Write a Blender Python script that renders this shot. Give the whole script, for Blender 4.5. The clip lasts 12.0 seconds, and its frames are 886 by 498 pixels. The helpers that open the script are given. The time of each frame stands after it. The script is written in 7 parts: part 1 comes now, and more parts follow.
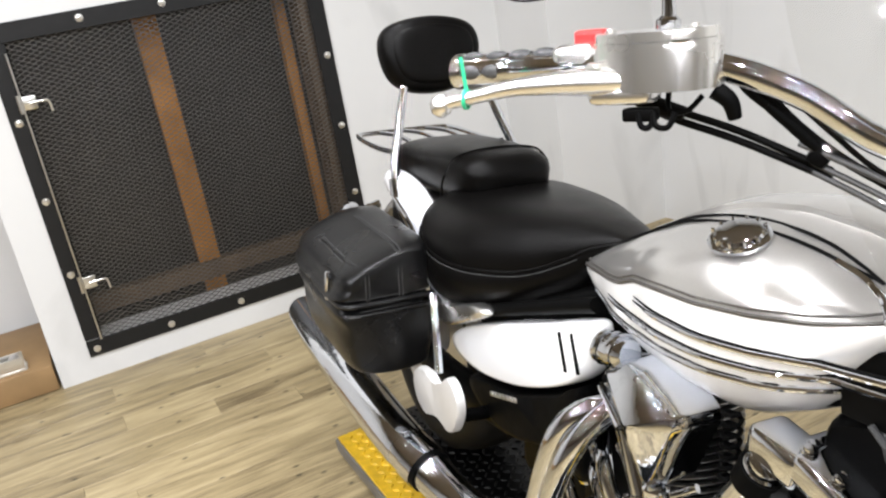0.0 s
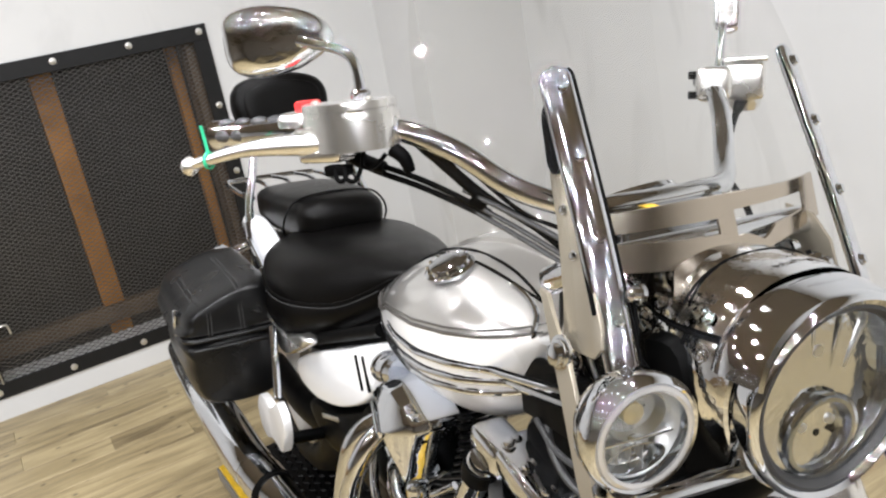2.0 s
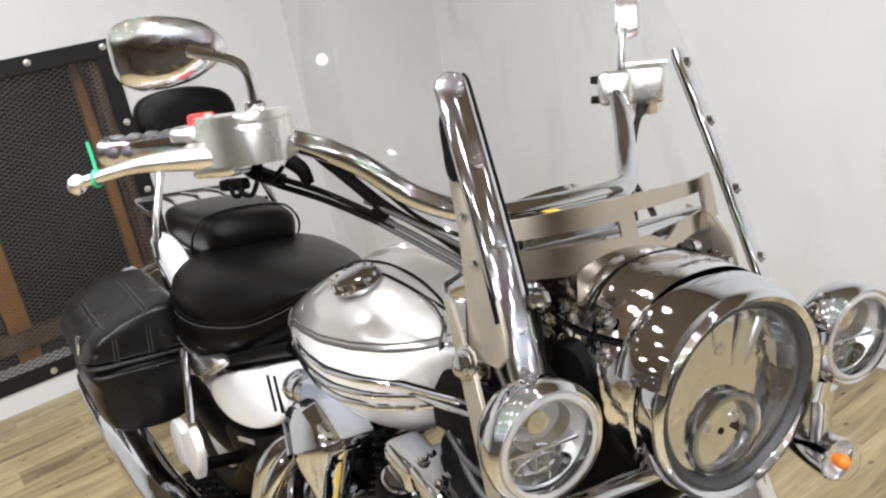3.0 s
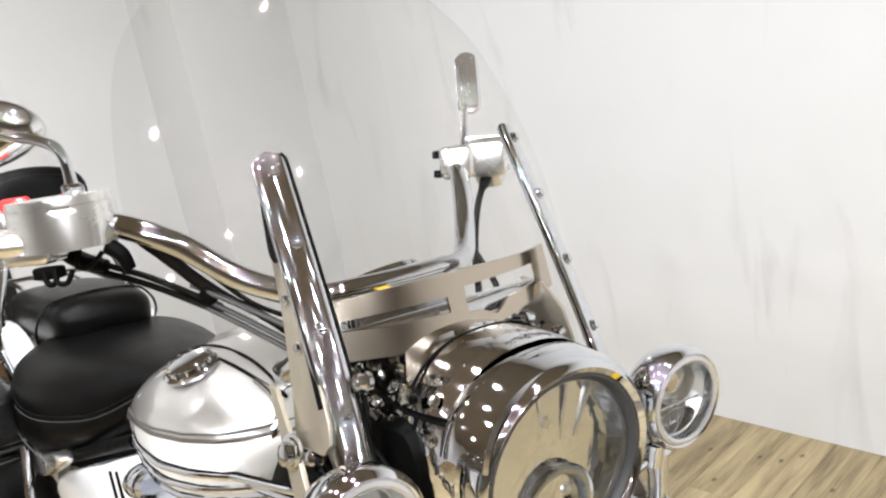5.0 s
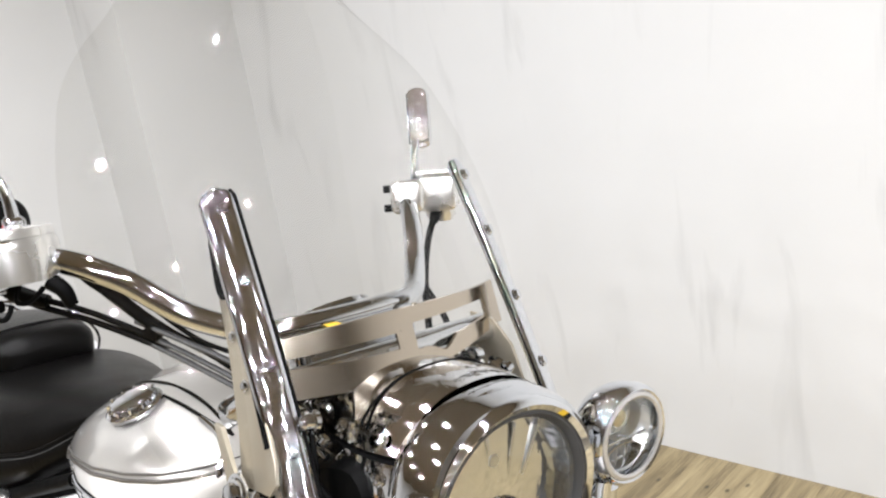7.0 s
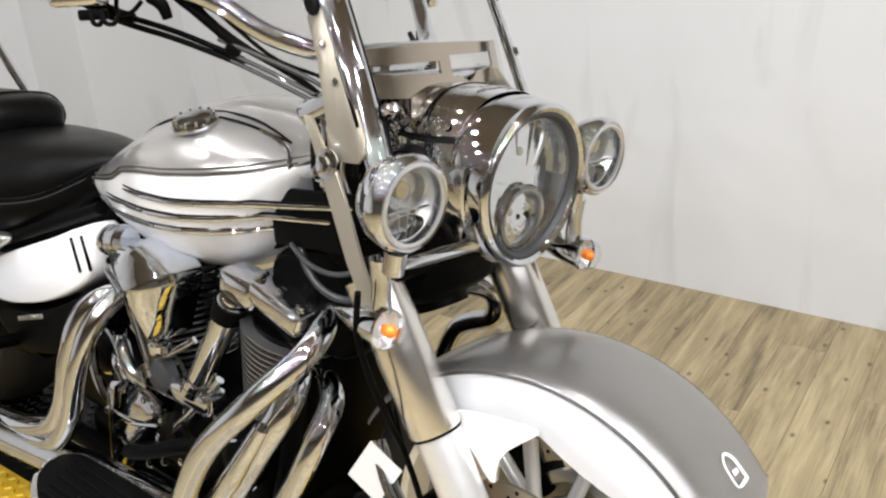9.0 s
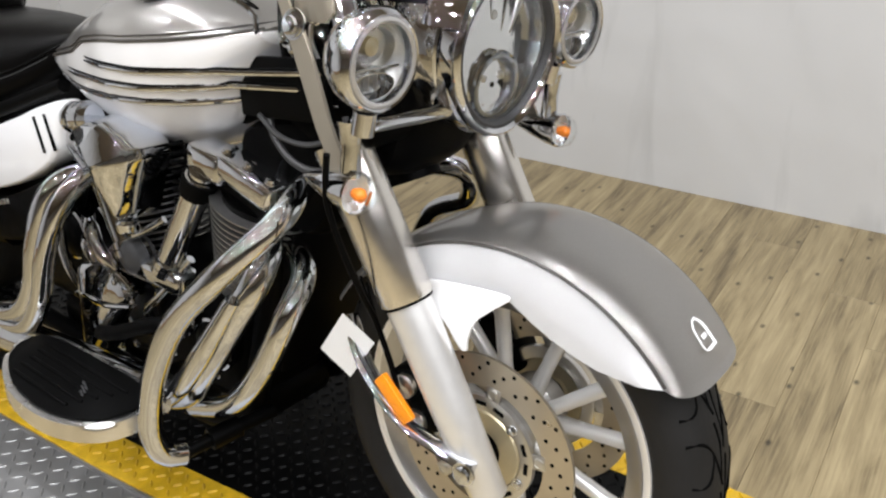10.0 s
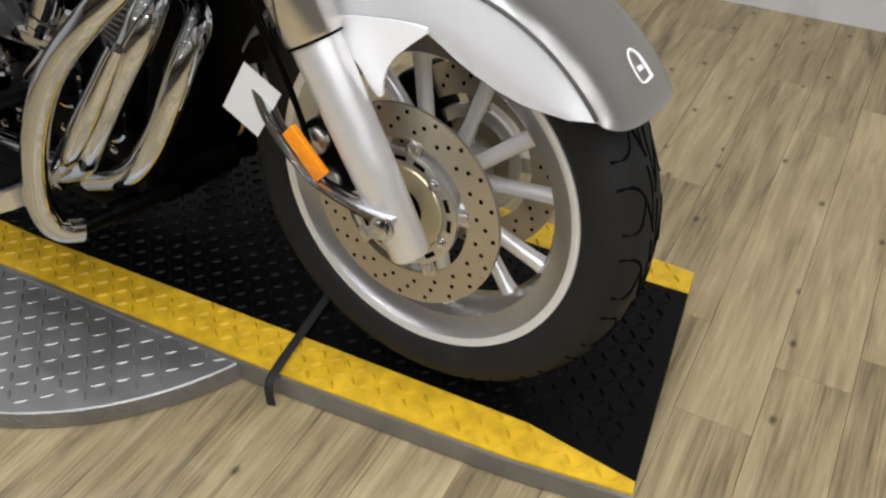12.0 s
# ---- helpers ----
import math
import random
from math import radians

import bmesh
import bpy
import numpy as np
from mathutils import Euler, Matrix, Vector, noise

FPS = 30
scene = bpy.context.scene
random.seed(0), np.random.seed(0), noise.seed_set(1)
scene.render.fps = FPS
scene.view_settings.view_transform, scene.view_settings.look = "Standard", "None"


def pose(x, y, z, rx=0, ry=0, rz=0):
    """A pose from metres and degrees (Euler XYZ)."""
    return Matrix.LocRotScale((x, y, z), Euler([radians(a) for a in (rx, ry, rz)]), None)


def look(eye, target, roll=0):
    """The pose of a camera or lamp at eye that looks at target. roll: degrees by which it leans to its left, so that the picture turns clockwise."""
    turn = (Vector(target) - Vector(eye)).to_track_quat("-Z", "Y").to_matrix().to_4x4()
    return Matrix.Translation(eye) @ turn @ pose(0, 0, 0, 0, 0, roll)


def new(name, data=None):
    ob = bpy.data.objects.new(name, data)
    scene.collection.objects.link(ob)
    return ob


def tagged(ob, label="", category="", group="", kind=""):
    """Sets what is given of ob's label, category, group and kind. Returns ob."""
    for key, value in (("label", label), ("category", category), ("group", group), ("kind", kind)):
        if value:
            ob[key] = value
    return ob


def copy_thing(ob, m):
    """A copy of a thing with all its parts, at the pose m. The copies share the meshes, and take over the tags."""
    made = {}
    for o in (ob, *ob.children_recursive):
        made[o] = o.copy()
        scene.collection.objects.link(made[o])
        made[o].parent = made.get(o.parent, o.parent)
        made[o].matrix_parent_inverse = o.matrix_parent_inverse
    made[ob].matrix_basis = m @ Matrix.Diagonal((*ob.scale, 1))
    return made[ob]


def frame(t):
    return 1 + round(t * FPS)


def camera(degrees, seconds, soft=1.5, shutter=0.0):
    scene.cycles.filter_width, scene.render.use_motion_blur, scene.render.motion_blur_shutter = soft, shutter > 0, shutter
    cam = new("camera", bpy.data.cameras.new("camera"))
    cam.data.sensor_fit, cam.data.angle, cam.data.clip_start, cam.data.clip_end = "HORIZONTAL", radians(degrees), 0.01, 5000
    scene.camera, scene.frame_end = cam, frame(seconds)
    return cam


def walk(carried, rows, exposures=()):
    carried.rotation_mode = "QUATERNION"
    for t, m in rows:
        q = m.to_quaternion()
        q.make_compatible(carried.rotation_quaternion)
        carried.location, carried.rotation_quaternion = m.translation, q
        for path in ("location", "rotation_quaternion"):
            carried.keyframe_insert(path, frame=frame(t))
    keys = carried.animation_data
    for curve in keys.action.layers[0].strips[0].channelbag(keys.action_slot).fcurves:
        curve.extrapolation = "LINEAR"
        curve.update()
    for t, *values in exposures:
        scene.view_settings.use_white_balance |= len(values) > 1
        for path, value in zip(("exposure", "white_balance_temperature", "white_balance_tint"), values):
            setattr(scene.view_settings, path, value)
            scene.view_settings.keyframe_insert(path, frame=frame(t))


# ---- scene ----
cam = camera(55.4, 12.0, soft=2.3)
PATH = [
    (0, (-0.693, -0.12, 1.348), (0.079, 1.584, 0.64), -9.6),
    (0.3, (-0.647, -0.28, 1.334), (0.053, 1.442, 0.596), -5.8),
    (0.5, (-0.607, -0.335, 1.348), (0.133, 1.384, 0.642), -7.6),
    (1, (-0.586, -0.394, 1.387), (0.197, 1.351, 0.802), -8.0),
    (1.5, (-0.548, -0.41, 1.382), (0.281, 1.302, 0.764), -9.8),
    (2, (-0.519, -0.414, 1.365), (0.353, 1.265, 0.716), -10.7),
    (2.5, (-0.498, -0.41, 1.358), (0.45, 1.228, 0.711), -11.0),
    (3, (-0.483, -0.411, 1.351), (0.536, 1.181, 0.698), -11.1),
    (3.5, (-0.464, -0.415, 1.347), (0.624, 1.132, 0.695), -11.4),
    (3.7, (-0.455, -0.416, 1.346), (0.673, 1.108, 0.711), -11.1),
    (5.3, (-0.407, -0.447, 1.343), (0.858, 1.004, 0.801), -11.0),
    (5.5, (-0.402, -0.443, 1.365), (0.865, 1.006, 0.821), -11.1),
    (6, (-0.395, -0.445, 1.367), (0.886, 0.996, 0.837), -10.8),
    (6.5, (-0.383, -0.446, 1.354), (0.922, 0.981, 0.844), -10.5),
    (6.7, (-0.383, -0.447, 1.353), (0.936, 0.97, 0.852), -10.2),
    (8.3, (-0.773, -0.45, 1.316), (0.765, 0.653, 0.669), -5.9),
    (8.5, (-0.794, -0.454, 1.304), (0.728, 0.635, 0.599), -4.6),
    (9, (-0.809, -0.461, 1.274), (0.677, 0.609, 0.47), -3.4),
    (9.5, (-0.817, -0.47, 1.243), (0.648, 0.578, 0.373), -2.8),
    (10, (-0.816, -0.475, 1.207), (0.621, 0.516, 0.229), -2.7),
    (10.5, (-0.821, -0.484, 1.164), (0.604, 0.442, 0.11), -1.4),
    (11, (-0.817, -0.483, 1.123), (0.575, 0.371, -0.03), -1.1),
    (11.5, (-0.818, -0.477, 1.085), (0.555, 0.327, -0.126), -0.1),
    (12, (-0.795, -0.478, 1.062), (0.528, 0.268, -0.239), -0.7),
]
walk(cam, [(t, look(eye, target, roll)) for t, eye, target, roll in PATH],
     exposures=[(0.0, -0.05), (1.5, -0.18), (3.5, -0.24), (5.5, 0.0), (6.5, 0.0), (8.5, -0.2), (9.5, -0.52), (11.0, -0.95), (12.0, -1.1)])

# ---- world and lights ----
world = bpy.data.worlds.new("world")
scene.world = world
world.use_nodes = True
world.node_tree.nodes["Background"].inputs[0].default_value = (0.8, 0.85, 0.9, 1)
world.node_tree.nodes["Background"].inputs[1].default_value = 0.0

FLOOR_W, FLOOR_E, FLOOR_S, WALL_N, WALL_E = -8.6, 1.655, -8.0, 3.02, 1.655
CEIL = 2.5
LAMPS = [(x, y) for x in (-3.6, -2.6, -1.8, -1.1, -0.45, 0.3) for y in (-3.6, -2.5, -1.6, -0.8, 0.0, 0.9, 1.8)]


LAMP_POWER, LAMP_COLOR = 12.6, (0.97, 0.98, 1.015)

# ---- materials ----
def mat(name, color=(0.8, 0.8, 0.8), rough=0.5, metal=0.0, noise_scale=0.0, vary=0.0, bump=0.0, bump_scale=0.0,
        rough_vary=0.0, coat=0.0, trans=0.0, ior=1.45, emit=None, emit_strength=0.0, per_object=0.0, per_island=0.0, spec=0.5):
    m = bpy.data.materials.new(name)
    m.use_nodes = True
    nt = m.node_tree
    b = nt.nodes["Principled BSDF"]
    b.inputs["Base Color"].default_value = (*color, 1)
    b.inputs["Roughness"].default_value = rough
    b.inputs["Metallic"].default_value = metal
    b.inputs["Specular IOR Level"].default_value = spec
    b.inputs["Coat Weight"].default_value = coat
    b.inputs["Transmission Weight"].default_value = trans
    b.inputs["IOR"].default_value = ior
    if emit:
        b.inputs["Emission Color"].default_value = (*emit, 1)
        b.inputs["Emission Strength"].default_value = emit_strength
    tc = nt.nodes.new("ShaderNodeTexCoord")
    src = None
    if noise_scale and (vary or rough_vary):
        n = nt.nodes.new("ShaderNodeTexNoise")
        n.inputs["Scale"].default_value = noise_scale
        n.inputs["Detail"].default_value = 6
        nt.links.new(tc.outputs["Object"], n.inputs["Vector"])
        src = n.outputs["Fac"]
    if vary and src:
        r = nt.nodes.new("ShaderNodeMapRange")
        r.inputs["To Min"].default_value, r.inputs["To Max"].default_value = 1 - vary, 1 + vary
        nt.links.new(src, r.inputs["Value"])
        h = nt.nodes.new("ShaderNodeHueSaturation")
        h.inputs["Color"].default_value = (*color, 1)
        last = r.outputs["Result"]
        if per_object or per_island:
            if per_object:
                inf = nt.nodes.new("ShaderNodeObjectInfo")
                rnd = inf.outputs["Random"]
            else:
                inf = nt.nodes.new("ShaderNodeNewGeometry")
                rnd = inf.outputs["Random Per Island"]
            k = per_object or per_island
            r2 = nt.nodes.new("ShaderNodeMapRange")
            r2.inputs["To Min"].default_value, r2.inputs["To Max"].default_value = 1 - k, 1 + k
            nt.links.new(rnd, r2.inputs["Value"])
            mu = nt.nodes.new("ShaderNodeMath")
            mu.operation = "MULTIPLY"
            nt.links.new(last, mu.inputs[0])
            nt.links.new(r2.outputs["Result"], mu.inputs[1])
            last = mu.outputs[0]
        nt.links.new(last, h.inputs["Value"])
        nt.links.new(h.outputs["Color"], b.inputs["Base Color"])
    if rough_vary and src:
        r = nt.nodes.new("ShaderNodeMapRange")
        r.inputs["To Min"].default_value, r.inputs["To Max"].default_value = max(0, rough - rough_vary), rough + rough_vary
        nt.links.new(src, r.inputs["Value"])
        nt.links.new(r.outputs["Result"], b.inputs["Roughness"])
    if bump:
        n = nt.nodes.new("ShaderNodeTexNoise")
        n.inputs["Scale"].default_value = bump_scale
        n.inputs["Detail"].default_value = 4
        nt.links.new(tc.outputs["Object"], n.inputs["Vector"])
        bp = nt.nodes.new("ShaderNodeBump")
        bp.inputs["Strength"].default_value = bump
        bp.inputs["Distance"].default_value = 0.002
        nt.links.new(n.outputs["Fac"], bp.inputs["Height"])
        nt.links.new(bp.outputs["Normal"], b.inputs["Normal"])
    return m


M = {}
M["nacelle"] = mat("nacelle_chrome", (0.84, 0.85, 0.87), 0.04, 1.0, 30, 0.03, rough_vary=0.02, bump=0.8, bump_scale=32)
M["smooth_chrome"] = mat("smooth_chrome", (0.68, 0.70, 0.735), 0.045, 1.0, 30, 0.03, rough_vary=0.02, bump=0.10, bump_scale=14)
M["chrome"] = mat("chrome", (0.68, 0.70, 0.735), 0.035, 1.0, 30, 0.03, rough_vary=0.02, bump=0.45, bump_scale=20)
M["alu"] = mat("polished_aluminium", (0.86, 0.85, 0.83), 0.27, 1.0, 14, 0.03, rough_vary=0.03)
M["satin"] = mat("satin_aluminium", (0.66, 0.65, 0.63), 0.3, 1.0, 80, 0.06, rough_vary=0.06)
M["cast"] = mat("cast_silver", (0.55, 0.54, 0.52), 0.38, 0.9, 90, 0.08, rough_vary=0.05)
M["silver"] = mat("silver_paint", (0.545, 0.53, 0.508), 0.29, 0.8, 400, 0.07, coat=1.0)
M["pearl"] = mat("pearl_white_paint", (0.90, 0.90, 0.91), 0.26, 0.0, 5, 0.02, coat=0.8)
M["pinstripe"] = mat("dark_pinstripe", (0.06, 0.055, 0.05), 0.3)
M["leather"] = mat("black_leather", (0.0022, 0.0020, 0.0019), 0.31, 0, 14, 0.35, bump=0.35, bump_scale=260, rough_vary=0.08, ior=1.2)
M["bagleather"] = mat("bag_leather", (0.003, 0.003, 0.0032), 0.29, 0, 9, 0.3, bump=0.25, bump_scale=180, rough_vary=0.1, ior=1.36)
M["thread"] = mat("grey_stitching", (0.045, 0.045, 0.045), 0.7)
M["black"] = mat("black_plastic", (0.0018, 0.0018, 0.0018), 0.48, 0, 40, 0.2, rough_vary=0.1, ior=1.12)
M["blackpaint"] = mat("black_engine_paint", (0.0012, 0.0012, 0.0012), 0.42, 0.0, 25, 0.25, rough_vary=0.12, ior=1.12)
# near-black that paints the shade of gaps, holes and grooves on solid parts
M["gap"] = mat("gap_shade_black", (0.003, 0.003, 0.003), 0.8, ior=1.1)
M["rubber"] = mat("tyre_rubber", (0.016, 0.0156, 0.0152), 0.58, 0, 22, 0.3, bump=0.25, bump_scale=150, rough_vary=0.12, ior=1.26)
M["disc"] = mat("brake_disc_steel", (0.54, 0.48, 0.38), 0.30, 0.85, 35, 0.1, rough_vary=0.06)
M["carrier"] = mat("disc_carrier", (0.56, 0.49, 0.33), 0.38, 0.7, 50, 0.06)


def clear_sheet(name, tint):
    """A thin clear sheet: it lets light straight through and shines by its Fresnel reflection."""
    m = bpy.data.materials.new(name)
    m.use_nodes = True
    nt = m.node_tree
    nt.nodes.remove(nt.nodes["Principled BSDF"])
    tr, gl, lw, pw, ma, mx = (nt.nodes.new("ShaderNode" + k) for k in ("BsdfTransparent", "BsdfGlossy", "LayerWeight", "Math", "Math", "MixShader"))
    tr.inputs[0].default_value = (*tint, 1)
    gl.inputs["Roughness"].default_value = 0.015
    lw.inputs["Blend"].default_value = 0.5
    pw.operation, ma.operation = "POWER", "MULTIPLY_ADD"
    pw.inputs[1].default_value = 5.0
    ma.inputs[1].default_value, ma.inputs[2].default_value = 0.9, 0.04
    nt.links.new(lw.outputs["Facing"], pw.inputs[0])
    nt.links.new(pw.outputs[0], ma.inputs[0])
    nt.links.new(ma.outputs[0], mx.inputs[0])
    nt.links.new(tr.outputs[0], mx.inputs[1])
    nt.links.new(gl.outputs[0], mx.inputs[2])
    nt.links.new(mx.outputs[0], nt.nodes["Material Output"].inputs[0])
    return m


M["acrylic"] = clear_sheet("windshield_acrylic", (0.96, 0.96, 0.95))
M["seal"] = mat("dark_grey_rubber_seal", (0.035, 0.035, 0.036), 0.45, 0, 40, 0.1)
# polished metal; its tan is the wood floor's reflection put into the colour
M["strip"] = mat("floor_reflection_tan_strip", (0.50, 0.44, 0.365), 0.17, 1.0, 20, 0.05, rough_vary=0.04)
# bright metal, base tinted tan for the floor that it mirrors
M["forkcover"] = mat("polished_fork_cover", (0.78, 0.755, 0.715), 0.22, 0.95, 60, 0.05, rough_vary=0.05, coat=0.3)
M["forkalu"] = mat("satin_silver_fork", (0.84, 0.835, 0.825), 0.33, 0.66, 60, 0.05, rough_vary=0.05, coat=0.3)
M["bracket"] = mat("tan_brushed_plate", (0.34, 0.305, 0.245), 0.36, 0.7, 20, 0.05, rough_vary=0.05)
M["rim"] = mat("machined_rim", (0.90, 0.895, 0.885), 0.34, 0.55, 40, 0.04, rough_vary=0.05)
M["barrel"] = mat("dark_cast_rim", (0.46, 0.455, 0.45), 0.28, 0.85, 60, 0.08)
M["glass"] = clear_sheet("lens_glass", (0.96, 0.97, 0.97))
M["reflector"] = mat("lamp_reflector", (0.42, 0.44, 0.47), 0.10, 1.0, 25, 0.05, rough_vary=0.04, bump=1.0, bump_scale=60)
M["fog_reflector"] = mat("frosted_lamp_reflector", (0.86, 0.86, 0.85), 0.28, 0.75, 25, 0.05, rough_vary=0.05, bump=0.8, bump_scale=90)
M["amber"] = mat("amber_plastic", (0.86, 0.27, 0.006), 0.22, 0, 120, 0.25, coat=0.5)
M["bulb"] = mat("orange_bulb", (1.0, 0.27, 0.03), 0.3)
M["frost"] = mat("frosted_lens_edge", (0.46, 0.45, 0.44), 0.15, 0.5, 40, 0.06, coat=0.6)
M["red"] = mat("red_switch", (0.75, 0.03, 0.03), 0.4)
M["green"] = mat("green_tie", (0.02, 0.45, 0.22), 0.45)
M["board"] = mat("pale_cast_alloy", (0.58, 0.57, 0.56), 0.4, 0.4, 30, 0.05)
M["tag"] = mat("white_tag_paper", (0.85, 0.85, 0.85), 0.6, 0, 20, 0.03)
M["gauge"] = mat("gauge_face", (0.02, 0.02, 0.025), 0.25)
# tone of the added out-of-view walls, chosen for the chrome's reflections
M["darkwall"] = mat("tan_unseen_wall", (0.33, 0.292, 0.245), 0.6, 0, 3, 0.15)
# unseen ceiling; brown set by what chrome and leather should mirror
M["ceiling"] = mat("ceiling_paint", (0.20, 0.165, 0.125), 0.7, 0, 3, 0.02)
M["trimwhite"] = mat("white_trim_paint", (0.80, 0.80, 0.79), 0.4, 0, 6, 0.04, bump=0.1, bump_scale=40)
M["iron"] = mat("black_angle_iron", (0.007, 0.007, 0.0075), 0.5, 0.3, 25, 0.4, bump=0.3, bump_scale=90)
M["mesh"] = mat("expanded_steel", (0.16, 0.155, 0.15), 0.40, 0.8, 15, 0.25)
M["rust"] = mat("rusty_wood_bar", (0.36, 0.16, 0.035), 0.6, 0, 9, 0.6, bump=0.4, bump_scale=60)
M["oldwood"] = mat("weathered_dark_wood", (0.10, 0.068, 0.042), 0.65, 0, 14, 0.6, bump=0.5, bump_scale=45)
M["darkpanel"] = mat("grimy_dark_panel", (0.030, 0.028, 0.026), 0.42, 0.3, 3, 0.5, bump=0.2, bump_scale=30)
M["zinc"] = mat("zinc_bolt", (0.70, 0.69, 0.66), 0.3, 1.0)
M["plate"] = mat("black_tread_plate", (0.0022, 0.0022, 0.0023), 0.36, 0.0, 18, 0.35, rough_vary=0.12, ior=1.22)
M["yellow"] = mat("yellow_tread_paint", (0.62, 0.385, 0.018), 0.42, 0, 38, 0.5, bump=0.2, bump_scale=90)
M["steel"] = mat("worn_tread_steel", (0.32, 0.32, 0.32), 0.5, 0.9, 12, 0.22, rough_vary=0.1)
M["strap"] = mat("black_webbing", (0.012, 0.012, 0.012), 0.7)
M["plywood"] = mat("brown_plywood", (0.25, 0.155, 0.07), 0.6, 0, 8, 0.3)


def wall_paint(name, color):
    """Rolled white paint with roller texture, faint grime clouds and a few long rubbed streaks."""
    m = mat(name, color, 0.55, 0, 3, 0.035, bump=0.12, bump_scale=60)
    nt = m.node_tree
    b = nt.nodes["Principled BSDF"]
    src = b.inputs["Base Color"].links[0].from_socket
    tc = nt.nodes.new("ShaderNodeTexCoord")
    mp = nt.nodes.new("ShaderNodeMapping")
    mp.inputs["Scale"].default_value = (1.0, 2.6, 0.55)
    mp.inputs["Rotation"].default_value = (radians(14), 0, 0)
    nt.links.new(tc.outputs["Object"], mp.inputs["Vector"])
    n = nt.nodes.new("ShaderNodeTexNoise")
    n.inputs["Scale"].default_value, n.inputs["Detail"].default_value = 2.4, 7
    n.inputs["Distortion"].default_value = 0.8
    nt.links.new(mp.outputs[0], n.inputs["Vector"])
    r = nt.nodes.new("ShaderNodeMapRange")
    r.inputs["From Min"].default_value, r.inputs["From Max"].default_value = 0.57, 0.72
    r.inputs["To Min"].default_value, r.inputs["To Max"].default_value = 1.0, 0.86
    nt.links.new(n.outputs["Fac"], r.inputs["Value"])
    h = nt.nodes.new("ShaderNodeHueSaturation")
    nt.links.new(src, h.inputs["Color"])
    nt.links.new(r.outputs[0], h.inputs["Value"])
    nt.links.new(h.outputs[0], b.inputs["Base Color"])
    return m


M["wall"] = wall_paint("white_wall_paint", (0.59, 0.59, 0.585))


def wood_floor():
    m = bpy.data.materials.new("wood_plank_vinyl")
    m.use_nodes = True
    nt = m.node_tree
    b = nt.nodes["Principled BSDF"]
    tc = nt.nodes.new("ShaderNodeTexCoord")
    inf = nt.nodes.new("ShaderNodeObjectInfo")
    off = nt.nodes.new("ShaderNodeVectorMath")
    off.operation = "MULTIPLY_ADD"
    comb = nt.nodes.new("ShaderNodeCombineXYZ")
    for i in range(3):
        nt.links.new(inf.outputs["Random"], comb.inputs[i])
    off.inputs[1].default_value = (37, 53, 19)
    nt.links.new(comb.outputs[0], off.inputs[0])
    nt.links.new(tc.outputs["Object"], off.inputs[2])
    mp = nt.nodes.new("ShaderNodeMapping")
    mp.inputs["Scale"].default_value = (1.5, 13.0, 1.0)
    nt.links.new(off.outputs[0], mp.inputs["Vector"])
    n1 = nt.nodes.new("ShaderNodeTexNoise")
    n1.inputs["Scale"].default_value, n1.inputs["Detail"].default_value = 2.0, 9
    n1.inputs["Roughness"].default_value, n1.inputs["Distortion"].default_value = 0.62, 0.5
    nt.links.new(mp.outputs[0], n1.inputs["Vector"])
    mp2 = nt.nodes.new("ShaderNodeMapping")
    mp2.inputs["Scale"].default_value = (2.4, 85.0, 1.0)
    nt.links.new(off.outputs[0], mp2.inputs["Vector"])
    n2 = nt.nodes.new("ShaderNodeTexNoise")
    n2.inputs["Scale"].default_value, n2.inputs["Detail"].default_value = 3.0, 5
    nt.links.new(mp2.outputs[0], n2.inputs["Vector"])
    mixf = nt.nodes.new("ShaderNodeMath")
    mixf.operation = "MULTIPLY_ADD"
    mixf.inputs[1].default_value = 0.42
    nt.links.new(n2.outputs["Fac"], mixf.inputs[0])
    nt.links.new(n1.outputs["Fac"], mixf.inputs[2])
    ad = nt.nodes.new("ShaderNodeMath")
    ad.operation = "MULTIPLY_ADD"
    ad.inputs[1].default_value = 0.15
    nt.links.new(inf.outputs["Random"], ad.inputs[0])
    nt.links.new(mixf.outputs[0], ad.inputs[2])
    cr = nt.nodes.new("ShaderNodeValToRGB")
    e = cr.color_ramp.elements
    e[0].position, e[0].color = 0.54, (0.105, 0.077, 0.041, 1)
    e[1].position, e[1].color = 1.0, (0.405, 0.325, 0.185, 1)
    mid = e.new(0.77)
    mid.color = (0.272, 0.213, 0.115, 1)
    nt.links.new(ad.outputs[0], cr.inputs[0])
    # dark knots
    vo = nt.nodes.new("ShaderNodeTexVoronoi")
    vo.voronoi_dimensions = "2D"
    vo.inputs["Scale"].default_value = 4.5
    mp3 = nt.nodes.new("ShaderNodeMapping")
    mp3.inputs["Scale"].default_value = (1.0, 1.6, 1.0)
    nt.links.new(off.outputs[0], mp3.inputs["Vector"])
    nt.links.new(mp3.outputs[0], vo.inputs["Vector"])
    kr = nt.nodes.new("ShaderNodeMapRange")
    kr.inputs["From Min"].default_value, kr.inputs["From Max"].default_value = 0.015, 0.06
    kr.inputs["To Min"].default_value, kr.inputs["To Max"].default_value = 0.25, 1.0
    nt.links.new(vo.outputs["Distance"], kr.inputs["Value"])
    hs = nt.nodes.new("ShaderNodeHueSaturation")
    nt.links.new(cr.outputs[0], hs.inputs["Color"])
    nt.links.new(kr.outputs[0], hs.inputs["Value"])
    nt.links.new(hs.outputs[0], b.inputs["Base Color"])
    b.inputs["Roughness"].default_value = 0.42
    bp = nt.nodes.new("ShaderNodeBump")
